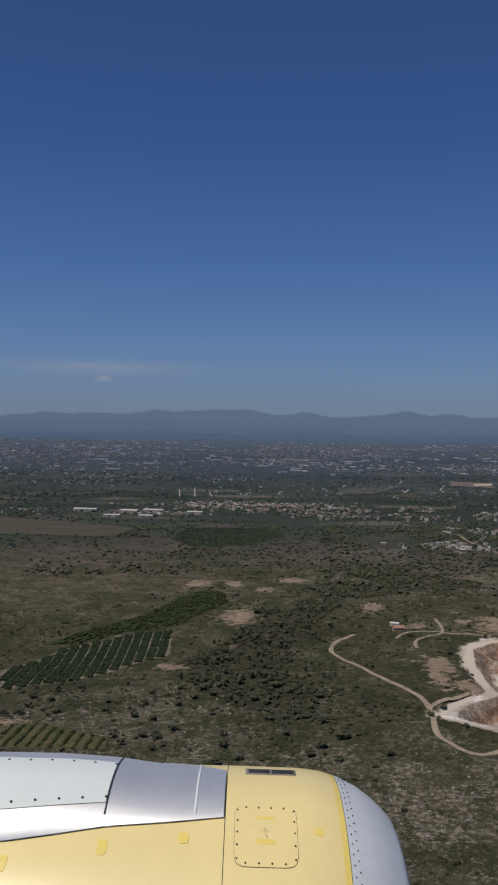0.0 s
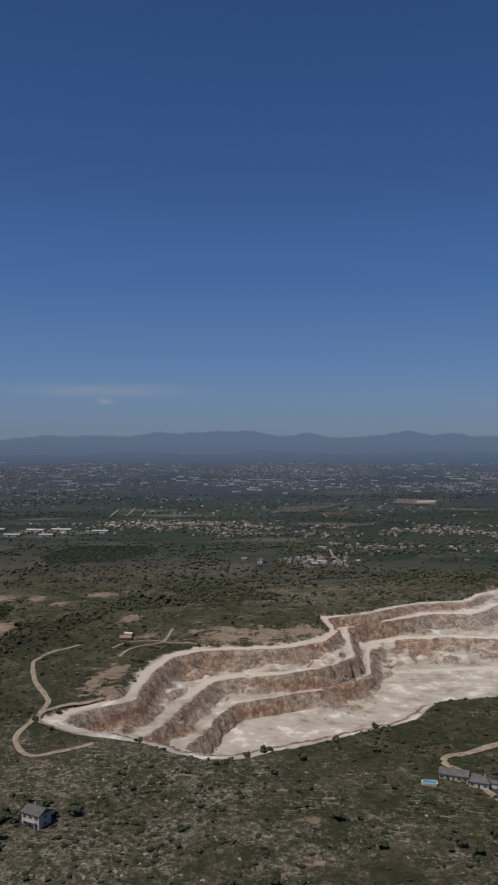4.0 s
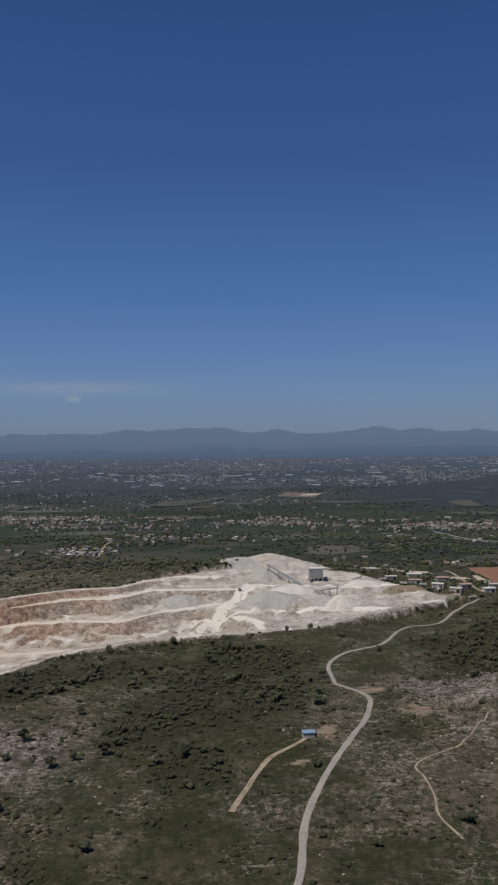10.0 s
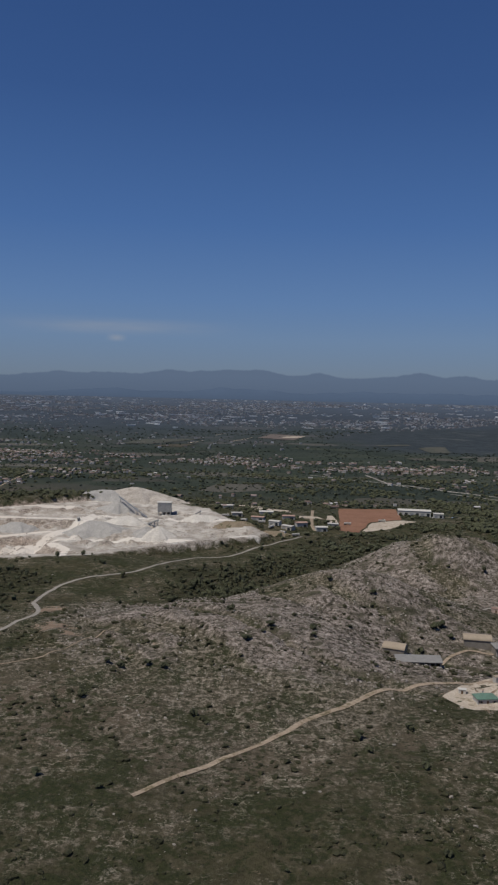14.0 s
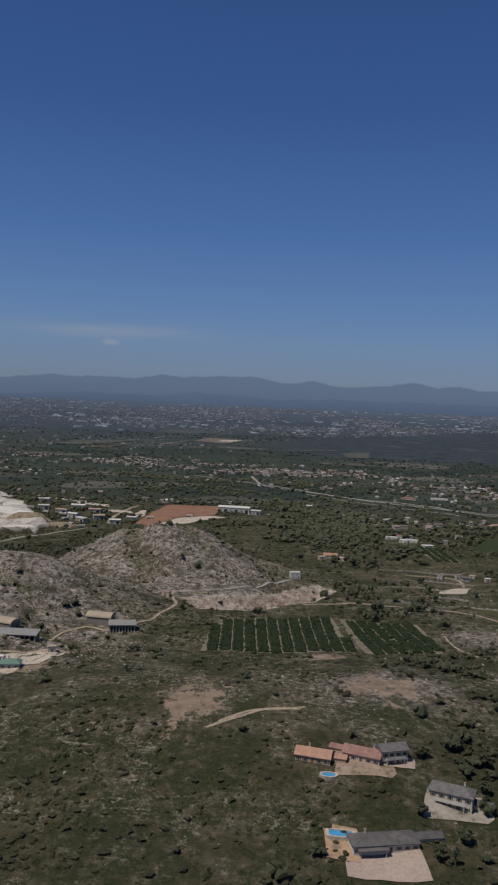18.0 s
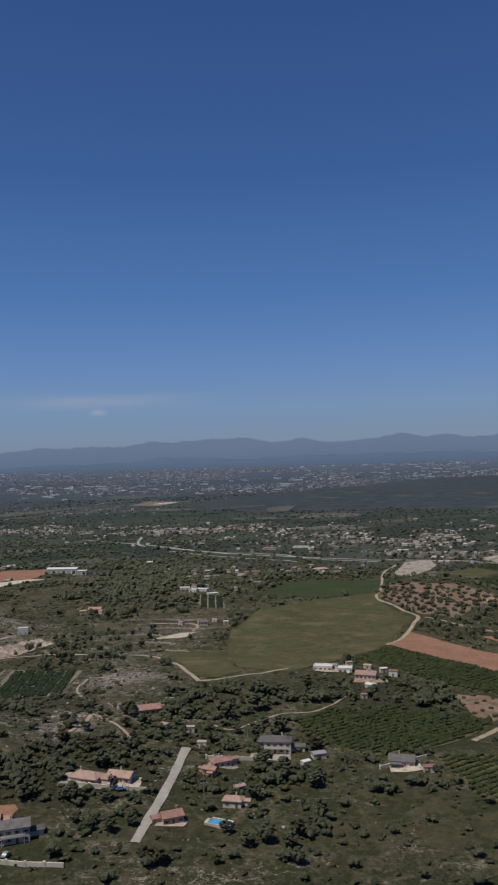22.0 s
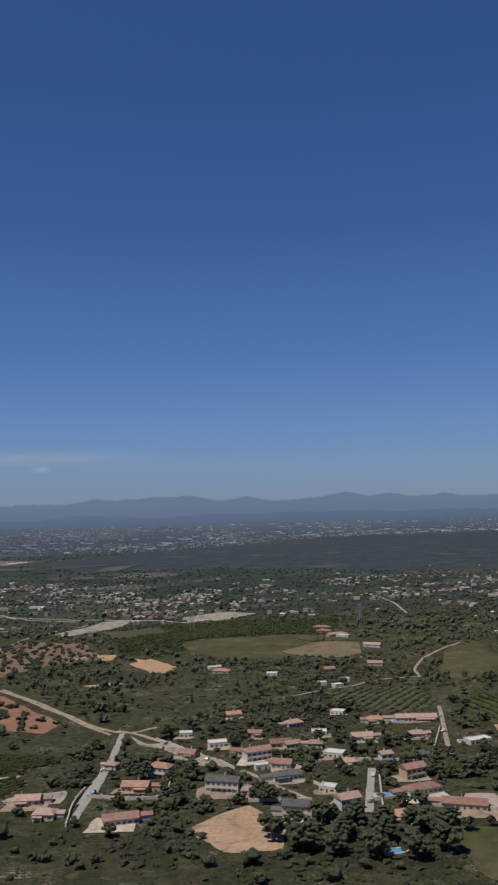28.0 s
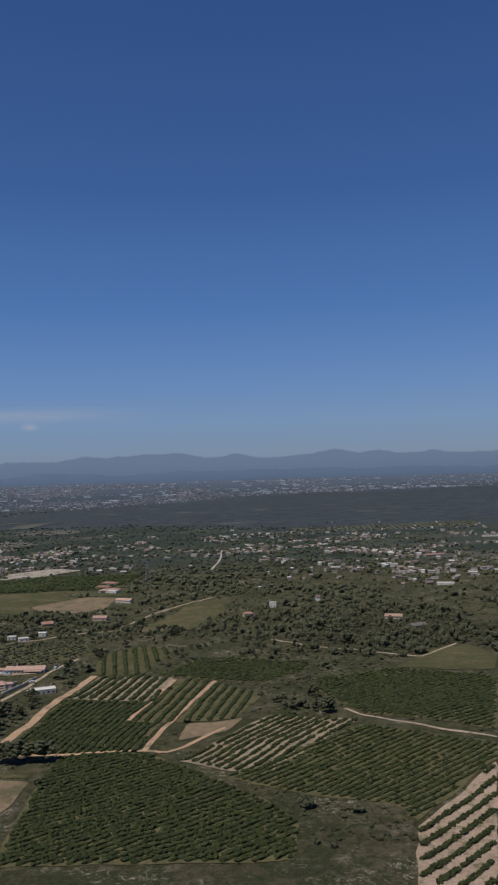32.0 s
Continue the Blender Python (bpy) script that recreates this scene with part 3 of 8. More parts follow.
def fbm(x, y, size, seed=0, octaves=4):
    out, amp = 0, 0.5
    for k in range(octaves):
        out = out + amp * vnoise(x / size, y / size, seed + k)
        size, amp = size / 2.03, amp / 2
    return out


def inside(x, y, outline):
    """Signed distance to an outline, positive within it."""
    p = np.array(outline, float)
    q = np.roll(p, -1, 0)
    near, odd = np.full(np.shape(x), 1e9), np.zeros(np.shape(x), bool)
    for (ax, ay), (bx, by) in zip(p, q):
        dx, dy = bx - ax, by - ay
        t = np.clip(((x - ax) * dx + (y - ay) * dy) / (dx * dx + dy * dy + 1e-9), 0, 1)
        near = np.minimum(near, (x - ax - t * dx) ** 2 + (y - ay - t * dy) ** 2)
        odd ^= ((ay > y) != (by > y)) & (x < (bx - ax) * (y - ay) / (by - ay + 1e-12) + ax)
    return np.where(odd, 1, -1) * np.sqrt(near)


# the quarry: its rim, two benches and the floor
RIM = [(44, 263), (57, 282), (68, 290), (67, 324), (72, 352), (85, 366), (121, 373), (140, 389), (147, 405), (141, 441), (165, 449),
       (183, 472), (203, 489), (230, 497), (250, 527), (271, 549), (300, 575), (345, 582), (382, 560), (400, 526), (416, 503), (430, 474), (423, 461),
       (402, 444), (371, 412), (344, 384), (322, 376), (293, 366), (270, 355), (246, 338), (234, 326), (224, 301), (199, 295), (178, 285),
       (169, 269), (151, 257), (131, 244), (114, 234), (104, 233), (94, 238), (85, 244), (62, 251)]
BENCH = [(70, 268), (78, 286), (84, 318), (91, 345), (102, 354), (125, 354), (147, 362), (154, 377), (153, 410), (153, 440), (166, 446),
         (184, 460), (204, 478), (232, 480), (248, 507), (304, 511), (330, 500), (345, 480), (390, 468), (412, 459), (396, 446), (366, 417),
         (340, 390), (320, 382), (293, 372), (270, 361), (246, 344), (232, 330), (222, 307), (197, 301), (176, 291), (167, 275), (149, 263),
         (130, 250), (113, 240), (104, 239), (96, 244), (88, 250)]
LOWER = [(90, 280), (96, 300), (99, 317), (104, 331), (117, 338), (138, 352), (162, 378), (163, 420), (167, 443), (184, 453), (215, 455),
         (238, 447), (255, 468), (286, 484), (298, 492), (308, 470), (318, 445), (345, 425), (352, 408), (338, 396), (318, 388), (293, 378),
         (270, 367), (244, 350), (228, 333), (219, 313), (195, 307), (174, 297), (164, 281), (147, 269), (128, 256), (112, 246), (104, 245)]
FLOOR = [(94, 270), (95, 300), (97, 322), (103, 336), (118, 345), (132, 350), (140, 336), (154, 334), (164, 350), (173, 385), (181, 407),
         (201, 418), (224, 414), (248, 424), (276, 440), (284, 425), (286, 395), (268, 373), (242, 356), (226, 338), (215, 318), (192, 312),
         (171, 302), (161, 287), (145, 275), (127, 262), (112, 252)]


BANK = [(536, 322), (552, 330), (575, 345), (592, 362), (600, 357), (590, 335), (566, 314), (545, 310)]


def gully(x, y):
    """0 on the ribs to 1 in the runnels of the two rocky hills, and how rocky the place is."""
    rocky = np.maximum(np.exp(-((x - 447) / 80) ** 4 - ((y - 266) / 48) ** 4), np.exp(-((x - 525) / 60) ** 4 - ((y - 355) / 40) ** 4))
    across, along = 0.632 * x + 0.775 * y, 0.775 * x - 0.632 * y
    across = across + (fbm(x, y, 22, 71, 3) - 0.45) * 16
    return smooth(0.11, 0.015, np.abs(fbm(across, along * 0.22, 15, 73, 3) - 0.44)), rocky


def height(x, y):
    """The ground's height: the plain, its small relief and the quarry cut into it."""
    z = base_height(x, y)
    z = z + (fbm(x, y, 26, 3) - 0.5) * 2.2 * smooth(2600, 600, y) + (fbm(x, y, 6, 9, 2) - 0.37) * 0.9 * smooth(900, 500, y)
    cut, rocky = gully(x, y)
    z = z + (0.6 - 2.6 * cut + (fbm(x, y, 9, 75, 3) - 0.44) * 2.2) * rocky
    # the cut bank under the rocky hill
    bank = inside(x, y, BANK)
    z = z - 7.5 * smooth(-1.5, 9, bank + (fbm(x, y, 6, 27, 3) - 0.45) * 4)
    near = (y > 205) & (y < 625) & (x > 15) & (x < 485)
    if np.any(near):
        z = z.copy()
        z[near] = quarry(x[near], y[near], z[near])
    return z


def quarry(x, y, z):
    """Benches: under each outline runs a level road, and from it the face slopes down to the next."""
    warp = (fbm(x, y, 11, 5, 3) - 0.44) * 5
    d = [inside(x, y, o) + warp * (0.5 if k else 0.35) for k, o in enumerate((RIM, BENCH, LOWER, FLOOR))]
    levels = [np.interp(x, *np.array(v, float).T) for v in LEVELS]
    out = z + smooth(-2.2, 0.6, d[0]) * (levels[0] - z)
    for k in (0, 1, 2):
        road = 5.6 if k < 2 else 4.4
        a, b = np.maximum(d[k] - road, 0), np.maximum(-d[k + 1], 0)
        s = a / (a + b + 1e-6)
        crag = ((fbm(x, y, 7, 15, 4) - 0.47) * 6 + (np.abs(fbm(x, y, 5, 19, 3) - 0.45) - 0.1) * 7) * np.minimum(1, s * 4) * np.minimum(1, b / 1.5)
        step = levels[k] + (levels[k + 1] - levels[k]) * (0.72 * smooth(0, 0.42, s) + 0.28 * s) + crag * np.clip(np.abs(levels[k] - levels[k + 1]) / 5, 0.15, 1)
        out = np.where(d[k] > 0.6, step, out)
    return out + np.where(d[0] > 0, (fbm(x, y, 4, 25, 2) - 0.37) * 0.35, 0)


LEVELS = ([(40, 6), (150, 6), (260, 6), (340, 5), (440, 3)], [(100, -2), (150, 1), (250, 3), (330, 2), (400, 0)],
          [(100, -7), (170, -7), (250, -4), (300, -2), (340, -3)], [(100, -13), (200, -13), (290, -9)])
# ---- ground ----
GX = np.concatenate([np.arange(-3000, -300, 45), np.arange(-300, 40, 3.4), np.arange(40, 464, 2.0), np.arange(464, 1300, 3.4), np.arange(1300, 4400, 45)])
GY = np.concatenate([np.arange(-900, 100, 25), np.arange(100, 226, 3.0), np.arange(226, 600, 2.0), np.arange(600, 640, 3.0), np.geomspace(640, 4985, 120)])
XX, YY = np.meshgrid(GX, GY)
ZZ = height(XX, YY)


def ground_z(x, y):
    """The height of the ground sheet at x, y."""
    x, y = np.asarray(x, float), np.asarray(y, float)
    i = np.clip(np.searchsorted(GX, x) - 1, 0, len(GX) - 2)
    j = np.clip(np.searchsorted(GY, y) - 1, 0, len(GY) - 2)
    u, v = (x - GX[i]) / (GX[i + 1] - GX[i]), (y - GY[j]) / (GY[j + 1] - GY[j])
    return (ZZ[j, i] * (1 - u) + ZZ[j, i + 1] * u) * (1 - v) + (ZZ[j + 1, i] * (1 - u) + ZZ[j + 1, i + 1] * u) * v


def sheet(name, verts, quads, mats, index=None, smoothed=False):
    """A mesh from arrays of corners and of quads or triangles."""
    verts, quads = np.asarray(verts, np.float32), np.asarray(quads, np.int32)
    n, k = quads.shape
    me = bpy.data.meshes.new(name)
    me.vertices.add(len(verts))
    me.vertices.foreach_set("co", verts.ravel())
    me.loops.add(n * k)
    me.loops.foreach_set("vertex_index", quads.ravel())
    me.polygons.add(n)
    me.polygons.foreach_set("loop_start", np.arange(0, n * k, k, dtype=np.int32))
    if index is not None:
        me.polygons.foreach_set("material_index", np.asarray(index, np.int32))
    me.polygons.foreach_set("use_smooth", np.full(n, smoothed))
    for m in mats:
        me.materials.append(m)
    me.update(calc_edges=True)
    return me


# roads on the quarry's benches
HAUL_ROADS = [
    [(44, 263), (60, 283), (70, 300), (71, 330), (78, 356), (100, 367), (124, 370), (143, 390), (150, 408), (146, 436)],
    [(86, 318), (95, 345), (104, 350), (127, 350), (149, 358), (158, 380), (157, 410), (158, 440), (186, 457), (206, 474), (234, 476), (250, 502), (300, 507)],
    [(108, 330), (118, 334), (140, 347), (166, 376), (168, 418), (172, 440), (186, 448), (215, 450), (240, 442), (260, 464), (292, 484)],
    [(112, 240), (130, 250), (149, 263), (167, 276), (176, 291), (197, 301), (222, 307)], [(178, 402), (200, 408), (245, 412), (280, 428), (292, 455), (304, 500), (310, 524)], [(284, 361), (286, 410), (287, 448), (293, 466), (303, 501), (315, 525)], [(290, 363), (293, 410), (294, 450), (298, 463), (308, 498), (321, 524)],
    [(297, 458), (318, 435), (333, 380)], [(256, 431), (275, 452), (288, 463)], [(303, 458), (342, 462), (375, 458), (410, 456), (440, 470)],
    [(141, 441), (165, 452), (185, 476), (206, 493), (232, 501), (252, 530), (290, 545)], [(310, 524), (350, 520), (400, 515), (450, 500)],
]


# bare orange earth in the scrub, and brown heath on the low hills: centre and half-widths
EARTH = [(57, 318, 7, 22), (62, 292, 9, 7), (54, 300, 5, 10), (96, 379, 15, 13), (116, 386, 22, 15), (136, 397, 14, 11), (103, 392, 16, 10), (556, 187, 6, 14), (608, 204, 13, 11), (590, 256, 9, 4), (-28, 424, 12, 22), (-51, 340, 8, 7), (41, 428, 6, 14), (-62, 518, 9, 14), (-40, 520, 7, 12), (-1, 539, 10, 14), (-19, 501, 6, 10), (-29, 366, 4, 5), (-93, 260, 5, 4),
         (58, 388, 5, 6), (81, 392, 5, 5), (135, 182, 3.5, 2.5), (129, 174, 2, 4.5), (135, 198, 3, 2), (359, 284, 5, 8), (371, 251, 7, 5), (379, 245, 4, 3.5), (341, 236, 4, 7), (332, 214, 4, 3.5), (503, 219, 10, 8), (562, 188, 5, 12), (593, 248, 6, 8)]
HEATH = [(-120, 530, 75, 60), (112, 570, 45, 65), (-178, 617, 85, 130), (17, 685, 90, 80), (-158, 478, 40, 40), (-100, 726, 90, 70), (150, 650, 90, 60), (652, 405, 30, 52), (420, 190, 70, 20)]


# the wide dark forest on the plain
TIMBER = [(887, 1500), (665, 1480), (520, 1740), (650, 2050), (848, 2350), (1126, 2750), (1300, 2900), (2151, 3158), (2900, 2600), (1900, 1250), (1234, 1300)]
# rocky slopes: centre, half-widths, strength
ROCKY = ((445, 245, 95, 62, 1.0), (480, 295, 60, 40, 1.0), (531, 366, 55, 35, 1.0), (240, 215, 40, 26, 0.8), (600, 195, 45, 22, 0.7), (60, 200, 90, 45, 0.6), (120, 520, 90, 60, 0.6), (-60, 250, 60, 50, 0.5), (648, 216, 12, 16, 1.0), (660, 215, 40, 40, 0.5), (640, 330, 40, 30, 0.4), (650, 275, 18, 16, 0.9), (610, 204, 20, 16, 0.9))


# woods
FORESTS = [
    [(296, 315), (362, 327), (422, 300), (460, 394), (532, 480), (547, 562), (470, 480), (430, 425), (383, 345)],
    [(283, 192), (283, 246), (297, 308), (320, 352), (339, 346), (327, 264), (319, 231), (312, 192)],
    [(563, 471), (561, 604), (622, 603), (627, 474), (598, 450)],
    [(1094, 315), (1107, 417), (1165, 419), (1212, 382), (1177, 278), (1142, 307)],
    [(610, 509), (528, 741), (618, 650), (661, 533), (636, 499)],
    [(629, 183), (656, 213), (675, 235), (690, 220), (660, 167), (645, 165)],
    [(211, 284), (273, 341), (263, 296), (224, 267)],
    [(917, 282), (960, 371), (977, 339), (967, 276), (940, 248)],
    [(715, 275), (742, 279), (767, 256), (771, 234), (727, 245)],
    [(-46, 339), (-40, 402), (48, 592), (73, 593), (10, 372), (-4, 267), (-38, 283)],
    [(1110, 262), (1128, 268), (1132, 240), (1108, 240)],
    [(890, 160), (960, 160), (1000, 172), (1004, 182), (940, 178), (890, 184)],
    [(352, 312), (394, 369), (428, 448), (474, 473), (532, 529), (500, 420), (429, 365), (393, 325)],
    [(35, 428), (80, 490), (131, 448), (142, 442), (116, 581), (33, 612)],
    [(612, 187), (622, 239), (650, 268), (652, 240), (640, 196), (628, 158), (618, 168)],
]


def build_ground():
    rows, cols = XX.shape
    k = np.arange(rows * cols).reshape(rows, cols)
    quads = np.stack([k[:-1, :-1], k[:-1, 1:], k[1:, 1:], k[1:, :-1]], -1).reshape(-1, 4)
    me = sheet("ground", np.stack([XX, YY, ZZ], -1).reshape(-1, 3), quads, [M["ground"]], None, True)
    pit = np.full(XX.shape, -30.0)
    near = (YY > 190) & (YY < 650) & (XX > 0) & (XX < 500)
    pit[near] = inside(XX[near], YY[near], RIM)
    near = (YY > 290) & (YY < 390) & (XX > 500) & (XX < 640)
    pit[near] = inside(XX[near], YY[near], BANK) + 1
    haul = np.full(XX.shape, 30.0)
    near = (YY > 220) & (YY < 600) & (XX > 30) & (XX < 470)
    for line in HAUL_ROADS:
        p = np.array(line, float)
        for (ax, ay), (bx, by) in zip(p, p[1:]):
            dx, dy = bx - ax, by - ay
            t = np.clip(((XX[near] - ax) * dx + (YY[near] - ay) * dy) / (dx * dx + dy * dy), 0, 1)
            haul[near] = np.minimum(haul[near], np.hypot(XX[near] - ax - t * dx, YY[near] - ay - t * dy))
    rocky = np.zeros(XX.shape)
    for x, y, rx, ry, s in ROCKY:
        rocky = np.maximum(rocky, s * np.exp(-((XX - x) / rx) ** 2 - ((YY - y) / ry) ** 2))
    cut, slope = gully(XX, YY)
    crag = slope * (1 - 0.85 * cut)
    for x, y, rx, ry in ((245, 226, 30, 24), (608, 203, 18, 15), (650, 278, 16, 14), (647, 217, 9, 15)):
        crag = np.maximum(crag, 0.72 * np.exp(-((XX - x) / rx) ** 4 - ((YY - y) / ry) ** 4))
    earth = np.zeros(XX.shape)
    for x, y, rx, ry in EARTH:
        earth = np.maximum(earth, 1.3 - np.hypot((XX - x) / rx, (YY - y) / ry) * 0.75)
    heath = np.zeros(XX.shape)
    for x, y, rx, ry in HEATH:
        heath = np.maximum(heath, np.exp(-((XX - x) / rx) ** 2 - ((YY - y) / ry) ** 2))
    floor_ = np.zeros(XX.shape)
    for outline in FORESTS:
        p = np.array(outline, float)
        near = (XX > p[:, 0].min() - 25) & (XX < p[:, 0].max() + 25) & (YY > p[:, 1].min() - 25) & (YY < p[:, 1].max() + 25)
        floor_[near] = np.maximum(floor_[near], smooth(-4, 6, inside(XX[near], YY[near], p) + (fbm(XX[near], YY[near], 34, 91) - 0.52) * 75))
    timber = smooth(-160, 120, inside(XX, YY, TIMBER) + 700 * (fbm(XX, YY, 420, 44) - 0.47))
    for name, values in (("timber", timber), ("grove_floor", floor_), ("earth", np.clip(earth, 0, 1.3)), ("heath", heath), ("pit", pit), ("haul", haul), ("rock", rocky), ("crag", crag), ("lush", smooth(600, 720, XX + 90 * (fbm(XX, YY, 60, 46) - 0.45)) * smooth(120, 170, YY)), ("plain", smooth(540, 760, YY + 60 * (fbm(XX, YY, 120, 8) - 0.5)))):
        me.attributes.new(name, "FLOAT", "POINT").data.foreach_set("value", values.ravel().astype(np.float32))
    return tagged(new("ground", me), "scrub-covered limestone hills with a stepped open quarry", "ground", kind="structure")


build_ground()
# ---- the plan: lines and outlines on the ground, x and y ----
TRACKS = {
    'loop_track': (2.6, [(28, 378), (20, 366), (16, 351), (19, 337), (30, 307), (40, 288), (44, 279), (45, 263), (44, 251), (44.6, 245), (49, 237), (54, 233.5), (61.5, 235.6), (70, 241)]),
    'loop_track_b': (2.4, [(45, 265), (53, 255), (62, 250)]),
    'spur_track': (2.0, [(53, 350), (55, 363), (68, 374.5), (69, 398)]),
    'spur_track_b': (1.8, [(46, 366.5), (52, 376), (67, 376)]),
    'spur_track_c': (1.8, [(68, 374.5), (81, 373), (89, 369)]),
    'rim_link': (2.2, [(45, 268), (50.5, 276), (62, 286)]),
    'grove_lane': (2.0, [(1106, 210), (1111, 199), (1124.5, 186), (1142, 176)]),
    'pine_lane_b': (1.8, [(1150, 294), (1160, 303), (1170, 314)]),
    'cypress_road': (3.2, [(684, 204), (683.4, 193), (683, 183), (681.6, 170), (680, 153)]),
    'garden_path': (1.0, [(689, 224), (695, 221), (702, 228), (710, 235), (720, 238), (730, 254)]),
    'valley_lane': (2.4, [(326, 153), (330, 164), (332, 185), (337, 203), (343, 219), (352, 243), (357, 266), (356, 280), (351, 292), (348, 297.5)]),
    'valley_lane_b': (2.2, [(348, 297), (348, 328), (359, 347), (376, 364), (391, 404), (411, 419), (432, 461), (450, 488)]),
    'red_path': (2.0, [(315, 189), (318, 199), (323, 215), (329, 223), (335, 231)]),
    'foot_path': (0.85, [(366, 178), (362.8, 187), (363.5, 196), (363, 206), (362.4, 213), (376, 224), (385, 238), (393, 250)]),
    'hill_track': (2.2, [(449, 192), (454, 199), (465, 209), (474, 218), (487, 225), (501, 230), (514, 233)]),
    'hill_track_b': (2.0, [(418, 158), (430, 172), (441, 184), (449, 192)]),
    'shed_lane': (1.8, [(482, 247), (495, 261), (508, 272), (519, 272), (530, 287), (535, 308), (531, 327), (545, 331)]),
    'bank_road': (1.8, [(523, 320), (533, 329), (560, 343), (580, 366)]),
    'farm_lane': (2.2, [(586, 326), (610, 335), (629, 333), (652, 324), (667, 300), (675, 279), (680, 267)]),
    'farm_lane_b': (2.0, [(679, 268), (689, 269), (697, 276), (711, 290)]),
    'knoll_path': (1.5, [(563, 173), (571, 179), (577, 183), (585, 183)]),
    'field_road': (2.6, [(753, 340), (764, 364), (777, 407), (772, 425), (767, 446), (762, 469), (769, 508), (780, 592), (796, 653)]),
    'field_road_b': (2.2, [(780, 404), (797, 380), (813, 362), (832, 337), (848, 314), (862, 294), (875, 277)]),
    'field_road_c': (2.4, [(808, 371), (833, 339), (853, 309), (877, 280), (892, 285)]),
    'village_road': (3.0, [(879, 278), (880, 256), (880, 225), (879, 200)]),
    'village_road_b': (2.6, [(877, 282), (889, 273), (904, 252), (918, 231)]),
    'village_road_c': (3.0, [(879, 188), (880, 201), (881, 215), (880, 241)]),
    'village_lane': (3.0, [(956, 188), (959, 205), (963, 226)]),
    'village_lane_b': (2.6, [(990, 236), (997, 272), (1005, 312)]),
    'curve_lane': (2.4, [(1013, 383), (1016, 409), (1032, 445), (1059, 477)]),
    'curve_lane_b': (2.0, [(1013, 383), (994, 380), (969, 358), (941, 337)]),
    'village_lane_d': (2.4, [(923, 228), (934, 212), (946, 191)]),
    'grove_track': (4.5, [(1018, 276), (1012, 240), (1008, 209), (1004, 185)]),
    'grove_track_b': (2.5, [(1050, 263), (1039, 209)]),
    'grove_track_c': (2.5, [(1065, 260), (1047, 182)]),
    'grove_track_d': (2.2, [(1004, 184), (1023, 183), (1047, 182), (1055, 181), (1069, 196)]),
    'orchard_track': (2.6, [(809, 194), (821, 202), (835, 213), (847, 225), (855, 228)]),
    'orchard_track_b': (2.4, [(763, 216), (775, 229), (792, 245), (812, 263)]),
    'orchard_track_c': (2.4, [(830, 158), (837, 163), (845, 168)]),
    'pine_lane': (2.2, [(1090, 337), (1109, 319), (1133, 302), (1151, 293)]),
    'far_lane': (3.0, [(1062, 859), (1062, 712), (1056, 621)]),
    'highway': (5.0, [(456, 946), (550, 861), (632, 765), (694, 720), (769, 687), (828, 677), (892, 650)]),
    'slip_road': (3.0, [(590, 777), (660, 709), (716, 666)]),
    'slip_road_b': (4.0, [(523, 978), (544, 860), (589, 808), (634, 764), (695, 732), (738, 684), (784, 674)]),
    'works_road': (3.0, [(457, 613), (456, 537), (458, 508)]),
    'south_track': (2.0, [(177, 239), (188, 247), (197, 254)]),
    'mid_lane': (2.5, [(174, 701), (164, 775), (163, 821)]),
}
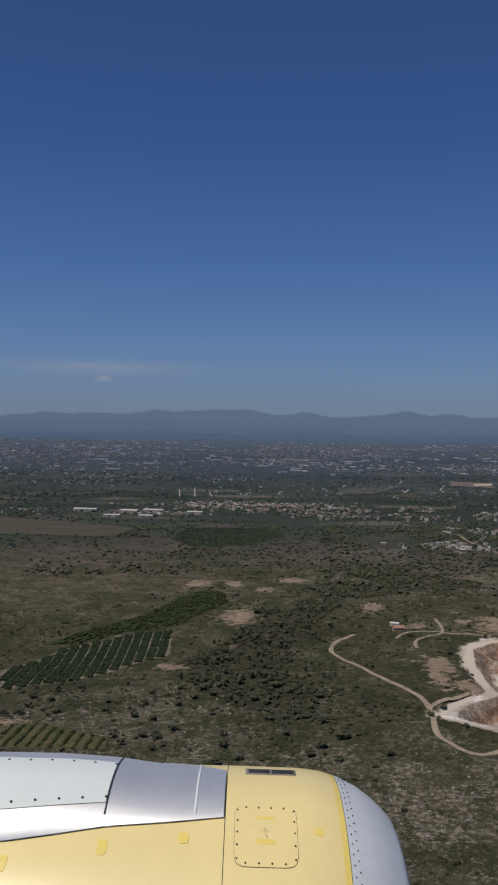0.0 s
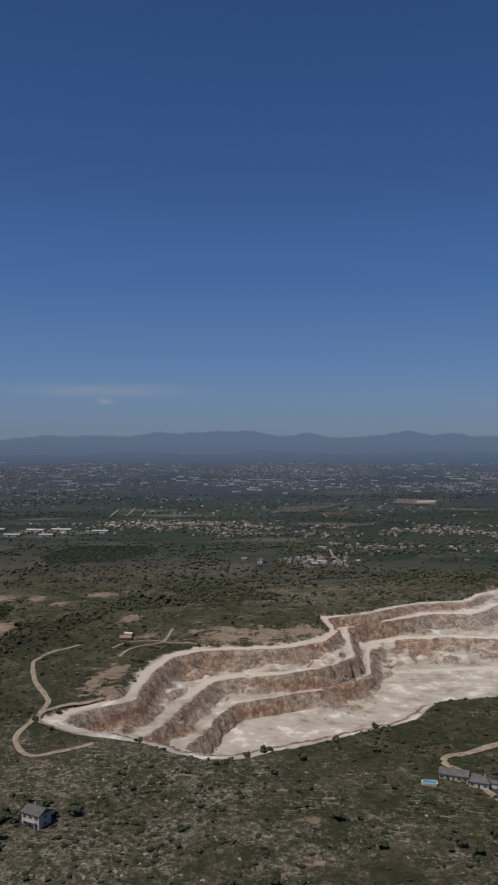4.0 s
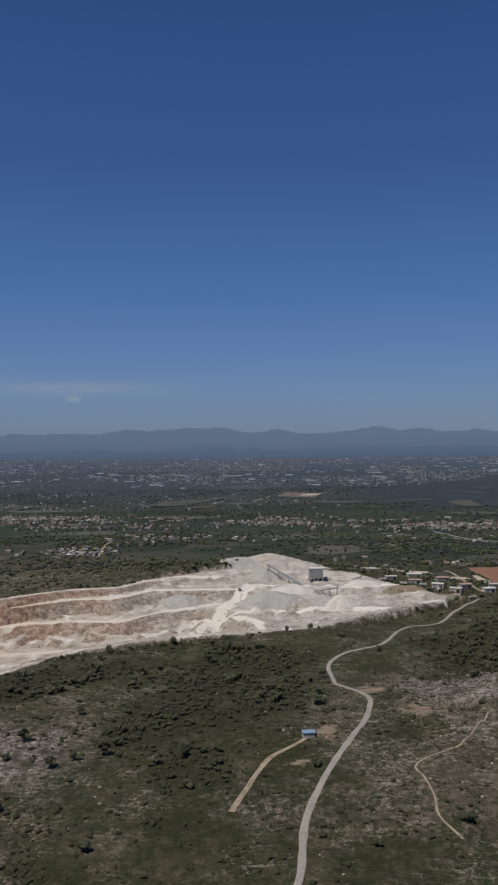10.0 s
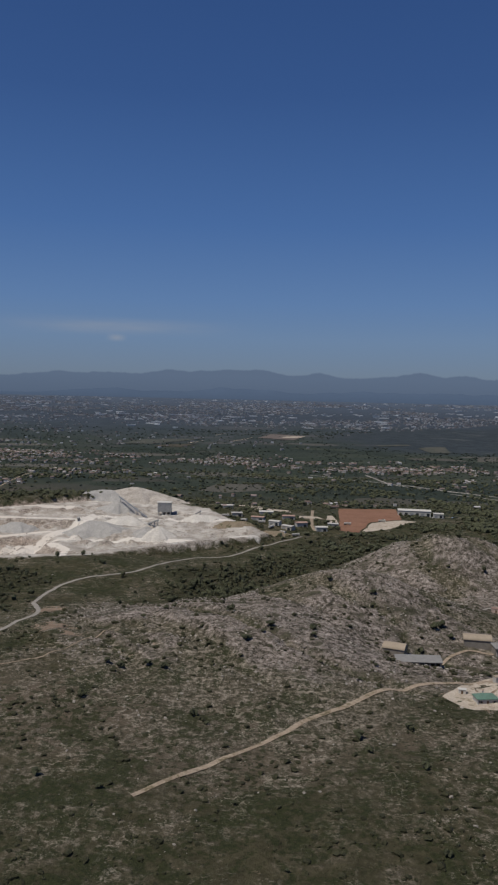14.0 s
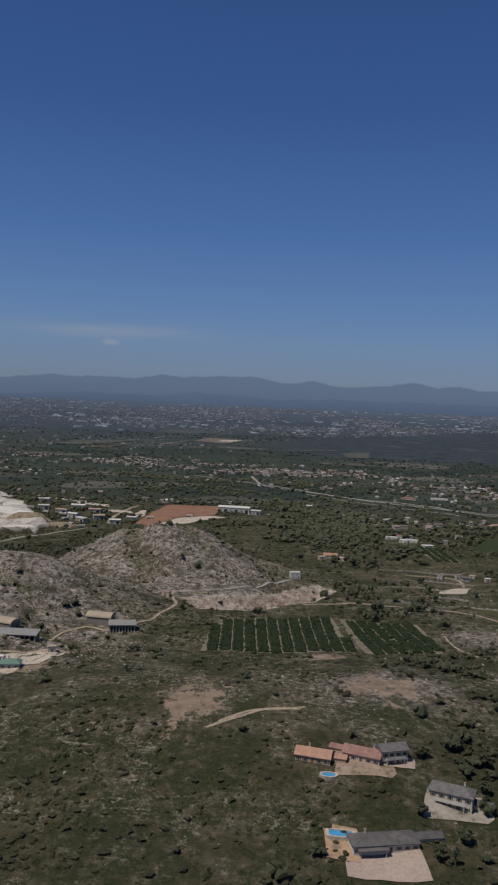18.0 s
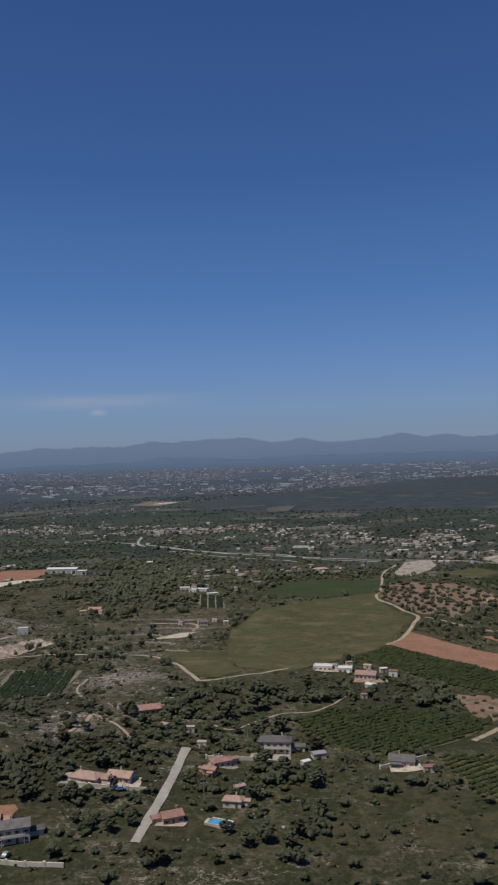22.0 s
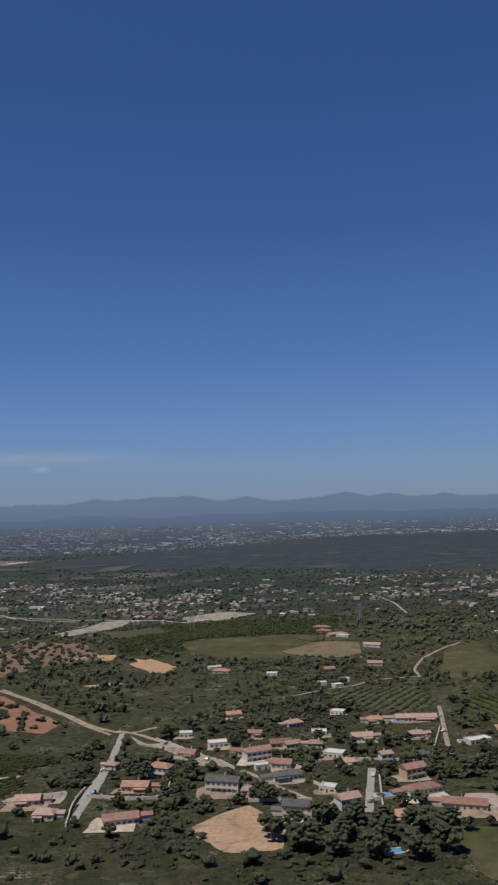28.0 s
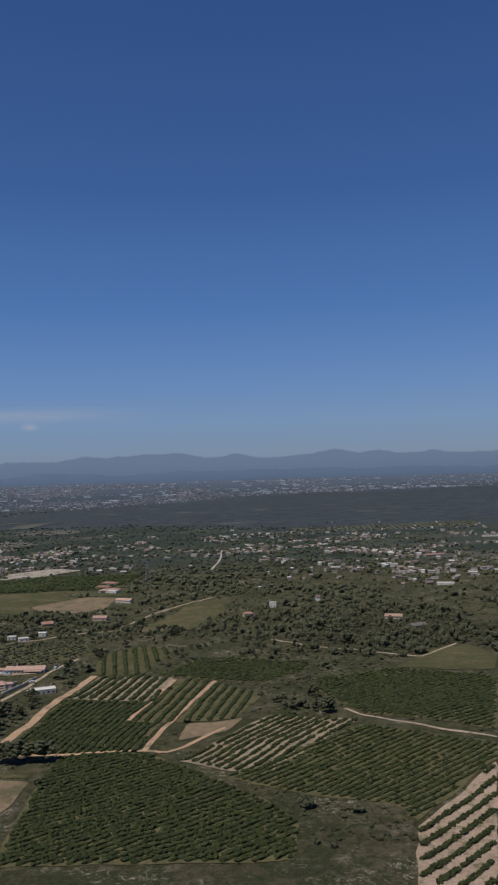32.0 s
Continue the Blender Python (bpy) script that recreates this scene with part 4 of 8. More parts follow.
FIELDS = {
    'vineyard_west': [(-123, 329), (-107, 367), (-78, 390), (-61, 396), (-56, 358), (-67, 350), (-93, 318), (-113, 302)],
    'dark_field_west': [(-119, 372), (-110, 384), (-82, 425), (-63, 489), (-44, 490), (-38, 462), (-58, 406), (-75, 398), (-104, 373)],
    'orchard_south': [(-94, 253), (-85, 259), (-57, 243), (-56, 234), (-88, 235)],
    'vineyard_hill': [(552, 250.5), (552, 282), (556, 296), (597, 306), (604, 258), (579, 250.5)],
    'vineyard_hill_b': [(600, 304), (630, 301), (632, 255), (606.5, 252.5)],
    'meadow': [(692, 289), (684, 330), (682, 379), (694, 436), (721, 458), (757, 483), (768, 508), (767, 483), (762, 461), (767, 425), (774, 404), (761, 371), (754, 341), (737, 318), (720, 297), (712, 283)],
    'green_strip': [(687, 486), (711, 538), (739, 543), (778, 541), (789, 521), (767, 487), (733, 471)],
    'red_field': [(754, 341), (768, 372), (810, 300), (826, 278), (812, 263), (800, 276)],
    'red_orchard': [(761, 480), (775, 530), (820, 516), (844, 460), (817, 446), (797, 403), (779, 418)],
    'red_orchard_b': [(798, 360), (813, 355), (852, 298), (849, 284), (827, 291), (808, 327)],
    'red_orchard_c': [(859, 467), (876, 451), (887, 419), (881, 410), (867, 441)],
    'red_patch': [(766, 263), (777, 261), (785, 253), (785, 245), (773, 234), (769, 240)],
    'grove_a': [(735, 318), (755, 337), (808, 266), (791, 246), (780, 264), (763, 274)],
    'grove_b': [(713, 229), (725, 241), (745, 247), (765, 240), (774, 235), (768, 226), (756, 213), (743, 207), (737, 205.5), (731, 205.5), (724, 212), (717, 219)],
    'grove_c': [(766, 207), (814, 258), (823, 259), (863, 249), (865, 242), (829, 215), (809, 195), (781, 194)],
    'grove_d': [(817, 192), (828, 207), (854, 227), (860, 221), (846, 169), (829, 160), (829, 166)],
    'dry_field': [(886, 512), (903, 526), (949, 532), (966, 494), (946, 464), (956, 444), (920, 441), (892, 481)],
    'dry_strip': [(953, 530), (983, 523), (1004, 495), (971, 499)],
    'dry_field_b': [(948, 464), (970, 495), (998, 490), (995, 457), (978, 442), (957, 445)],
    'sand_field': [(909, 182), (925, 197), (934, 180), (932, 165), (919, 165)],
    'dry_field_c': [(984, 166), (998, 166), (1020, 164), (1020, 148), (1017, 140), (984, 143)],
    'grove_rows_a': [(1014, 238), (1044, 232), (1039, 209), (1050, 204), (1045, 181), (1005, 185), (1011, 214)],
    'grove_rows_d': [(1020, 274), (1050, 266), (1044.5, 233), (1014.5, 239)],
    'court': [(983, 199), (993, 199), (990.5, 183), (985.5, 179)],
    'forecourt': [(882, 276), (891, 262), (898, 265), (911, 245), (915, 231), (909, 234), (896, 256), (888, 260)],
    'grove_rows_b': [(1052, 265), (1064, 259), (1053, 206), (1040, 206)],
    'grove_rows_c': [(1066, 257), (1082, 236), (1072, 204), (1054, 206)],
    'grove_e': [(750, 205), (764, 207), (779, 193), (809, 191), (814, 188), (811, 166), (790, 161), (772, 160), (756, 181)],
    'young_terraces': [(1004, 133), (1016, 133), (1022, 132), (1022, 121), (1004, 121)],
    'lawn': [(973, 176), (984, 177), (1008, 171), (1021, 167), (1019, 166), (983, 168), (983, 144), (974, 150)],
    'solar_yard': [(808, 157), (824, 160), (822, 142), (809, 139)],
    'lane_yard': [(856, 205), (861, 210), (873, 213), (874, 202), (858, 202)],
    'grove_dark': [(1024, 182), (1048, 180), (1060, 167), (1067, 158), (1078, 147), (1085, 134), (1083, 118), (1024, 120), (1023, 163)],
    'grove_strip': [(1042, 272), (1059, 303), (1085, 297), (1103, 287), (1098, 271), (1084, 253), (1069, 262), (1048, 268)],
    'olive_rows': [(960, 351), (999, 360), (1009, 320), (990, 302), (974, 304)],
    'brown_plot': [(1056, 188), (1058, 203), (1071, 203), (1075, 204), (1069, 192)],
    'grass_plot': [(1133, 270), (1156, 304), (1175, 313), (1180, 289), (1170, 262)],
    'grove_pale': [(1057, 173), (1083, 207), (1108, 194), (1080, 160), (1069, 164)],
    'grove_far': [(1102, 260), (1134, 270), (1167, 250), (1144, 182), (1110, 202), (1100, 242)],
    'grove_dark_b': [(1069, 160), (1108, 189), (1141, 172), (1138, 163), (1110, 133), (1107, 140), (1083, 151)],
    'terrace_rows': [(1110, 131), (1137, 161), (1118, 106), (1104, 107)],
    'meadow_b': [(1044, 455), (1068, 478), (1067, 425), (1048, 378), (1019, 376)],
    'green_field_mid': [(836, 534), (872, 582), (861, 632), (868, 650), (930, 645), (1002, 619), (995, 570), (983, 527), (949, 537), (903, 531), (884, 516), (889, 484), (850, 474)],
    'pale_green_mid': [(818, 597), (857, 626), (867, 583), (834, 542)],
    'pale_yard': [(870, 683), (910, 708), (938, 688), (911, 656), (880, 660)],
    'pale_works': [(785, 579), (805, 669), (829, 680), (828, 647), (812, 601), (794, 564)],
    'orange_field': [(858, 451), (869, 463), (888, 432), (876, 409)],
    'dark_green_mid': [(-122, 769), (-122, 887), (-32, 894), (-10, 815), (-38, 735), (-89, 700)],
    'brown_mid': [(-368, 977), (-177, 876), (-181, 784), (-297, 788)],
    'works_yard': [(477, 627), (523, 640), (520, 575), (497, 560), (486, 512), (474, 514)],
    'white_patch': [(219, 253), (223, 253), (221, 242), (218, 242)],
    'orange_patch': [(198, 257), (202, 261), (203, 247), (200, 245)],
    'bare_orange': [(818, 457), (826, 477), (847, 478), (846, 459)],
    'bare_orange_b': [(846, 375), (859, 385), (866, 380), (851, 370)],
    'hill_yard': [(491, 218), (497, 226), (513, 239), (513, 228), (506, 219), (504, 208), (496, 209)],
    'works_pale': [(498, 557), (520, 572), (530, 570), (508, 532), (488, 514)],
    'brick_court': [(644, 157), (645, 165), (651.5, 166.5), (650.5, 158)],
    'bare_clearing': [(646.5, 363.5), (656, 376), (666, 379.5), (661, 366)],
    'small_rows': [(650.5, 482), (665, 498), (674.5, 440), (660.5, 442)],
    'meadow_low': [(650, 343), (660, 326), (671, 296), (677, 274), (686, 271), (695, 282), (690, 293), (683, 330)],
    'far_rows': [(1169, 1249), (1326, 1285), (1492, 1312), (1452, 1184), (1300, 1150), (1162, 1150)],
    'grove_upper': [(1014, 317), (1030, 336), (1047, 327), (1037, 275), (1016, 278)],
    'sand_patch': [(206, 267), (214, 267), (213, 263), (206, 263)],
}
# houses: x, y, width, storeys, roof
HOUSES = [
    (973.6, 216.5, 7.0, 2, 'r'),
    (973, 202, 10.2, 1, 'r'),
    (981.4, 189.5, 11.5, 1, 'r'),
    (951, 192, 6.0, 2, 'p'),
    (961.8, 182, 6.1, 1, 'o'),
    (964.9, 258.5, 7.3, 1, 'p'),
    (953.3, 240.5, 6.6, 1, 'w'),
    (973.6, 284, 5.7, 1, 'o'),
    (1003.5, 252.5, 8.6, 1, 'w'),
    (989.4, 285, 15.5, 1, 'p'),
    (968.2, 231, 3.8, 2, 'p'),
    (1001.5, 172, 8.5, 1, 'r'),
    (996.1, 228, 3.4, 1, 'd'),
    (898.5, 224.5, 7.1, 2, 'o'),
    (892.7, 211.5, 7.7, 1, 'o'),
    (891.6, 188, 9.0, 1, 'r'),
    (905.5, 246, 6.0, 1, 'r'),
    (917.8, 211, 9.6, 2, 'd'),
    (925.2, 206.5, 4.2, 1, 'p'),
    (914.9, 259, 6.5, 1, 'w'),
    (928.1, 239.5, 8.6, 2, 'r'),
    (936.5, 253.5, 7.2, 1, 'r'),
    (939.5, 246.5, 4.4, 2, 'y'),
    (929.2, 228.5, 4.2, 1, 'w'),
    (935.8, 229.5, 6.0, 1, 'r'),
    (936.4, 219.5, 8.8, 1, 'd'),
    (937.5, 186.5, 7.6, 2, 'd'),
    (864, 203, 6.8, 1, 'p'),
    (871, 193, 5.6, 1, 'p'),
    (947.5, 206.5, 4.6, 1, 'w'),
    (956.5, 229.8, 4.4, 1, 'p'),
    (882, 235, 4.2, 1, 'p'),
    (922, 246, 4.6, 1, 'r'),
    (948, 252, 5.0, 1, 'p'),
    (979.5, 236, 4.4, 1, 'd'),
    (985, 262, 5.2, 1, 'p'),
    (951, 268, 5.4, 1, 'w'),
    (928, 268, 5.0, 1, 'r'),
    (943, 284, 6.2, 1, 'p'),
    (920, 300, 6, 1, 'o'),
    (962, 303, 5.4, 1, 'w'),
    (903, 272, 4.6, 1, 'w'),
    (981, 535, 14.5, 1, 'r'),
    (991, 511, 11.6, 1, 'w'),
    (1004, 473, 14.5, 1, 'p'),
    (970, 408, 8.2, 1, 'r'),
    (997, 422, 11.1, 1, 'p'),
    (988, 518, 19.6, 1, 'p'),
    (1081, 416, 7.9, 1, 'r'),
    (1096, 436, 5.5, 2, 'w'),
    (913, 404, 12.8, 1, 'o'),
    (939, 392, 8.0, 1, 'w'),
    (962, 366, 5.8, 1, 'w'),
    (982, 560, 17.2, 1, 'r'),
    (974, 377, 7.4, 1, 'w'),
    (969, 361, 6.5, 1, 'w'),
    (1260, 701, 27.1, 1, 'r'),
    (1157, 384, 12.4, 1, 'p'),
    (1163, 356, 11.6, 1, 'd'),
    (1216, 500, 15.9, 1, 'w'),
    (1399, 963, 29.8, 1, 'w'),
    (663, 180, 7.3, 1, 'p'),
    (671, 182, 6.1, 1, 'p'),
    (668, 232, 8.1, 1, 'r'),
    (694, 195, 5.0, 1, 'r'),
    (692, 189, 3.4, 1, 'r'),
    (708, 207, 8.6, 2, 'd'),
    (724, 292, 7.1, 1, 'w'),
    (732, 289, 5.3, 1, 'w'),
    (739, 279, 7.3, 1, 'p'),
    (741, 199, 6.5, 1, 'd'),
    (686, 164, 4.6, 1, 'r'),
    (699, 173, 4.3, 1, 'p'),
    (654, 154, 6.8, 2, 'd'),
    (649, 138, 8.4, 2, 'd'),
    (647, 158, 5.3, 1, 'o'),
    (582, 370, 6.6, 2, 'w'),
    (601, 436, 10.2, 1, 'o'),
    (642, 508, 8.9, 1, 'w'),
    (649, 499, 7.3, 1, 'w'),
    (667, 397, 5.3, 1, 'd'),
    (689, 782, 20.2, 1, 'r'),
    (720, 792, 22.9, 1, 'w'),
    (733, 609, 17.9, 1, 'p'),
    (502, 215, 5.6, 1, 'g'),
    (654, 501, 11.5, 1, 'w'),
    (662, 487, 9.0, 1, 'w'),
    (909, 418, 9.7, 1, 'w'),
    (588, 163, 7.5, 1, 'o'),
    (598.5, 164, 8, 1, 'r'),
    (604.5, 164.5, 6, 2, 'd'),
    (600.5, 138.5, 12.5, 1, 'd'),
    (615.5, 153, 8.5, 2, 'd'),
    (212, 253, 4.1, 1, 'd'),
    (213, 264, 4.7, 1, 'p'),
    (49, 382, 7.2, 1, 'o'),
    (142, 737, 8.5, 1, 'w'),
    (154, 728, 8.5, 1, 'w'),
]
# ---- fields and tracks ----
from mathutils.geometry import delaunay_2d_cdt


def resample(line, step, closed=False):
    """Points at even steps along a line; an open line is rounded first."""
    p = np.array(line, float)
    if closed:
        p = np.vstack([p, p[:1]])
    elif len(p) > 2:
        a = np.vstack([2 * p[0] - p[1], p, 2 * p[-1] - p[-2]])
        out = []
        for k in range(1, len(a) - 2):
            for t in np.linspace(0, 1, 8, endpoint=False):
                out.append(0.5 * (2 * a[k] + (a[k + 1] - a[k - 1]) * t + (2 * a[k - 1] - 5 * a[k] + 4 * a[k + 1] - a[k + 2]) * t * t
                                  + (3 * a[k] - a[k - 1] - 3 * a[k + 1] + a[k + 2]) * t ** 3))
        p = np.array(out + [p[-1]])
    d = np.concatenate([[0], np.cumsum(np.hypot(*np.diff(p, axis=0).T))])
    s = np.linspace(0, d[-1], max(2, int(d[-1] / step) + 1))
    q = np.stack([np.interp(s, d, p[:, 0]), np.interp(s, d, p[:, 1])], 1)
    return q[:-1] if closed else q


def draped(name, outline, material, lift=0.14, wobble=1.0):
    """A patch that lies on the ground within an outline."""
    edge = resample(outline, 3.0, True)
    edge = edge + wobble * np.stack([vnoise(edge[:, 0] / 4, edge[:, 1] / 4, 21) - 0.5, vnoise(edge[:, 0] / 4, edge[:, 1] / 4, 22) - 0.5], 1)
    lo, hi = edge.min(0), edge.max(0)
    step = max(3.0, math.sqrt((hi - lo).prod() / 2500))
    gx, gy = np.meshgrid(np.arange(lo[0], hi[0], step), np.arange(lo[1], hi[1], step))
    grid = np.stack([gx.ravel(), gy.ravel()], 1)
    grid = grid[inside(grid[:, 0], grid[:, 1], edge) > step * 0.4]
    pts = np.vstack([edge, grid])
    n = len(edge)
    v, _, f, *_ = delaunay_2d_cdt([Vector(p) for p in pts], [(k, (k + 1) % n) for k in range(n)], [], 1, 1e-4)
    v = np.array([tuple(p) for p in v])
    z = ground_z(v[:, 0], v[:, 1]) + lift
    me = sheet(name, np.column_stack([v, z]), np.array([list(t) for t in f if len(t) == 3]), [M[material]], None, True)
    return new(name, me)


def strip(name, line, width, material, lift=0.24):
    """A track along a line on the ground, with worn, uneven edges."""
    p = resample(line, 2.0)
    d = np.gradient(p, axis=0)
    d /= np.hypot(d[:, 0], d[:, 1])[:, None] + 1e-9
    side = np.stack([-d[:, 1], d[:, 0]], 1)
    across = np.array([-0.5, -0.2, 0.2, 0.5])
    w = width * (0.85 + 0.35 * vnoise(p[:, 0] / 5, p[:, 1] / 5, 4))[:, None, None]
    q = p[:, None] + side[:, None] * across[None, :, None] * w
    z = ground_z(q[..., 0], q[..., 1])
    z = 0.5 * z + 0.5 * z.max(1, keepdims=True) + lift - np.abs(across) * 0.25
    k = np.arange(q.shape[0] * 4).reshape(-1, 4)
    quads = np.stack([k[:-1, :-1], k[1:, :-1], k[1:, 1:], k[:-1, 1:]], -1).reshape(-1, 4)[:, ::-1]
    return new(name, sheet(name, np.concatenate([q, z[..., None]], -1).reshape(-1, 3), quads, [M[material]], None, True))


# material, name, label
FIELD_LOOK = {
    "vineyard_west": ("vine_soil", "vineyard_floor", "pale bare vineyard soil between green rows"),
    "dark_field_west": ("dark_field", "field", "dark green cropped field beside the vineyard"),
    "orchard_south": ("grove_soil", "orchard_floor", "olive-brown orchard ground under planted rows"),
    "vineyard_hill": ("vine_soil", "vineyard_floor", "pale vineyard soil below the rocky hill"),
    "vineyard_hill_b": ("vine_soil", "vineyard_floor", "pale vineyard soil below the rocky hill"),
    "meadow": ("meadow", "meadow", "smooth olive-green grass meadow beside farm tracks"),
    "meadow_b": ("meadow", "meadow", "small olive-green meadow inside a bend of the lane"),
    "green_strip": ("dark_field", "field", "dark green strip field along the meadow"),
    "red_field": ("red_soil", "field", "bare ploughed field of red earth"),
    "red_orchard": ("red_soil_weedy", "orchard_floor", "weedy red earth under scattered orchard trees"),
    "red_orchard_b": ("red_soil", "orchard_floor", "weedy red earth under scattered orchard trees"),
    "red_orchard_c": ("orange_soil", "field", "narrow bare strip of orange earth"),
    "red_patch": ("red_soil_weedy", "orchard_floor", "bare orange earth with a few orchard trees"),
    "grove_rows_d": ("pale_grove", "orchard_floor", "pale ground between rows of citrus trees"),
    "court": ("court", "yard", "pinkish paved courtyard of a villa"),
    "forecourt": ("works", "yard", "pale bare forecourt beside the village road"),
    "dry_strip": ("meadow", "meadow", "olive-green grass beside a farmhouse"),
    "pale_green_mid": ("meadow", "meadow", "pale green hay field beside the works"),
    "dry_field": ("meadow", "meadow", "olive-green grass field beside a farmhouse"),
    "dry_field_b": ("dry_grass", "field", "dry tan field beside a farmhouse"),
    "dry_field_c": ("dry_grass", "field", "mown dry-grass field with pale vehicle marks"),
    "sand_field": ("sand", "field", "bare sandy building plot among the villas"),
    "grove_pale": ("pale_grove", "orchard_floor", "pale stony ground under young citrus trees"),
    "terrace_rows": ("terrace_soil", "orchard_floor", "bare tan terraces between rows of small trees"),
    "green_field_mid": ("dark_field", "field", "wide dark green field on the plain"),
    "pale_yard": ("works", "yard", "pale bare yard of a works on the plain"),
    "pale_works": ("works", "yard", "pale bare yard beside the highway"),
    "brown_plot": ("dry_grass", "field", "small bare brown plot between groves"),
    "grass_plot": ("meadow", "meadow", "olive-green grass plot beside a grove"),
    "olive_rows": ("grove_soil", "orchard_floor", "weedy ground under rows of olive trees"),
    "young_terraces": ("works", "orchard_floor", "pale bare terraces under young trees"),
    "lawn": ("meadow", "meadow", "olive-green grass strip round a dry field"),
    "solar_yard": ("works", "yard", "pale trodden yard with solar panels"),
    "lane_yard": ("works", "yard", "pale parking yard beside the lane"),
    "orange_field": ("orange_soil", "field", "small bare field of orange earth"),
    "dark_green_mid": ("dark_field", "field", "dark green field in front of the town"),
    "brown_mid": ("brown_field", "heath", "brown heath on a low hill"),
    "works_yard": ("red_soil", "yard", "bare red earth yard beside the warehouse"),
    "white_patch": ("pale_sand", "clearing", "pale bare clearing in the scrub"),
    "orange_patch": ("orange_soil", "clearing", "orange earth clearing beside a track"),
    "bare_orange": ("orange_soil", "field", "bare orange earth beside the orchard"),
    "bare_orange_b": ("orange_soil", "field", "small bare strip of orange earth"),
    "hill_yard": ("pale_sand", "yard", "pale trodden yard round a small farm"),
    "works_pale": ("pale_sand", "yard", "pale bare yard beside the warehouse"),
    "brick_court": ("red_soil", "yard", "red-brown paved court of a villa"),
    "bare_clearing": ("pale_sand", "clearing", "pale bare clearing among the terraces"),
    "small_rows": ("vine_soil", "vineyard_floor", "pale soil of a small vineyard"),
    "meadow_low": ("meadow", "meadow", "dry olive grass below the lane"),
    "far_rows": ("far_grass", "orchard_floor", "grey-green ground under far orchard rows"),
    "grove_upper": ("meadow", "orchard_floor", "grass between short rows of fruit trees"),
    "sand_patch": ("pale_sand", "clearing", "pale bare clearing in the scrub"),
}
for key, outline in FIELDS.items():
    look_ = FIELD_LOOK.get(key, ("grove_soil", "orchard_floor", "shaded ground of a dense citrus grove"))
    tagged(draped(look_[1], outline, look_[0]), look_[2], "field", kind="structure")
for key, (width, line) in TRACKS.items():
    hard = key in ("highway", "slip_road", "slip_road_b", "valley_lane", "valley_lane_b", "village_road", "village_road_c", "village_lane", "far_lane", "bank_road", "cypress_road")
    tagged(strip("road" if hard else "dirt_track", line, width * (0.72 if line[0][0] < 990 else 0.62), "asphalt" if hard else "sand" if key.startswith("grove_track") else "track"),
           "worn pale grey asphalt road through dry country" if hard else "pale unpaved dirt track worn into the ground", "road", kind="structure")
# open fields far out on the plain, colours greyed to stand in for haze
for outline, material, label in (([(338, 1789), (362, 1930), (445, 1870), (421, 1725)], "far_soil", "bare reddish field far out on the plain"),
                                 ([(660, 1540), (690, 1580), (718, 1592), (703, 1433), (667, 1424)], "far_grass", "dull grey-green field far out on the plain"),
                                 ([(583, 1600), (652, 1645), (655, 1610), (590, 1570)], "far_grass", "narrow grey-green field far out on the plain"),
                                 ([(79, 1571), (95, 1702), (223, 1744), (144, 1547)], "far_grass", "dull grey-green field far out on the plain"),
                                 ([(158, 1489), (177, 1540), (234, 1575), (214, 1467)], "brown_field", "dull brown field far out on the plain")):
    tagged(draped("field", outline, material, 0.9), label, "field", kind="structure")
# pale farm lanes between the far fields
for line, width in (([(235, 1858), (249, 1927)], 2.6), ([(211, 1589), (232, 1676)], 2.6), ([(291, 1653), (325, 1795)], 2.6),
                           ([(-242, 1648), (-211, 1437)], 1.8), ([(-216, 1690), (-185, 1454)], 1.8), ([(-171, 1570), (-155, 1459)], 1.8)):
    tagged(strip("farm_lane", line, width, "pale_sand", 0.9), "pale straight farm lane between far fields", "road", kind="structure")
tagged(draped("field", [(402, 1851), (444, 1855), (432, 1802), (390, 1797)], "pale_sand", 1.0), "pale bare end of a reddish field", "field", kind="structure")
# footpaths and a bare patch among the terraces below the village
for line, width in (([(638, 402), (650, 403), (660, 401), (664, 394), (663, 381)], 1.6), ([(648.7, 235.7), (651.7, 229.4), (652.2, 218.8), (650.3, 208.2)], 1.2), ([(652.4, 228), (660.4, 219.3), (667.6, 208.6), (671, 196.3)], 0.8),
                    ([(636.5, 286), (637.1, 266), (642.4, 252)], 0.8), ([(566, 176), (573, 182), (580, 183), (586, 184)], 0.9)):
    tagged(strip("footpath", line, width, "track", 0.2), "narrow pale footpath worn between terraces", "path", kind="structure")
# ---- plants ----
rng = np.random.default_rng(7)
MX, MY, MS = -420.0, 90.0, 2.0
mask_x, mask_y = np.meshgrid(np.arange(MX, 1560, MS), np.arange(MY, 1010, MS))
free = np.ones(mask_x.shape, bool)
wood = np.zeros(mask_x.shape, bool)


def each_cell(outline, pad=0.0):
    """The cells of the mask within an outline."""
    p = np.array(outline, float)
    x0, y0 = p.min(0) - pad - MS
    x1, y1 = p.max(0) + pad + MS
    s = np.s_[max(0, int((y0 - MY) / MS)):max(0, int((y1 - MY) / MS) + 2), max(0, int((x0 - MX) / MS)):max(0, int((x1 - MX) / MS) + 2)]
    return s, inside(mask_x[s], mask_y[s], p) > -pad


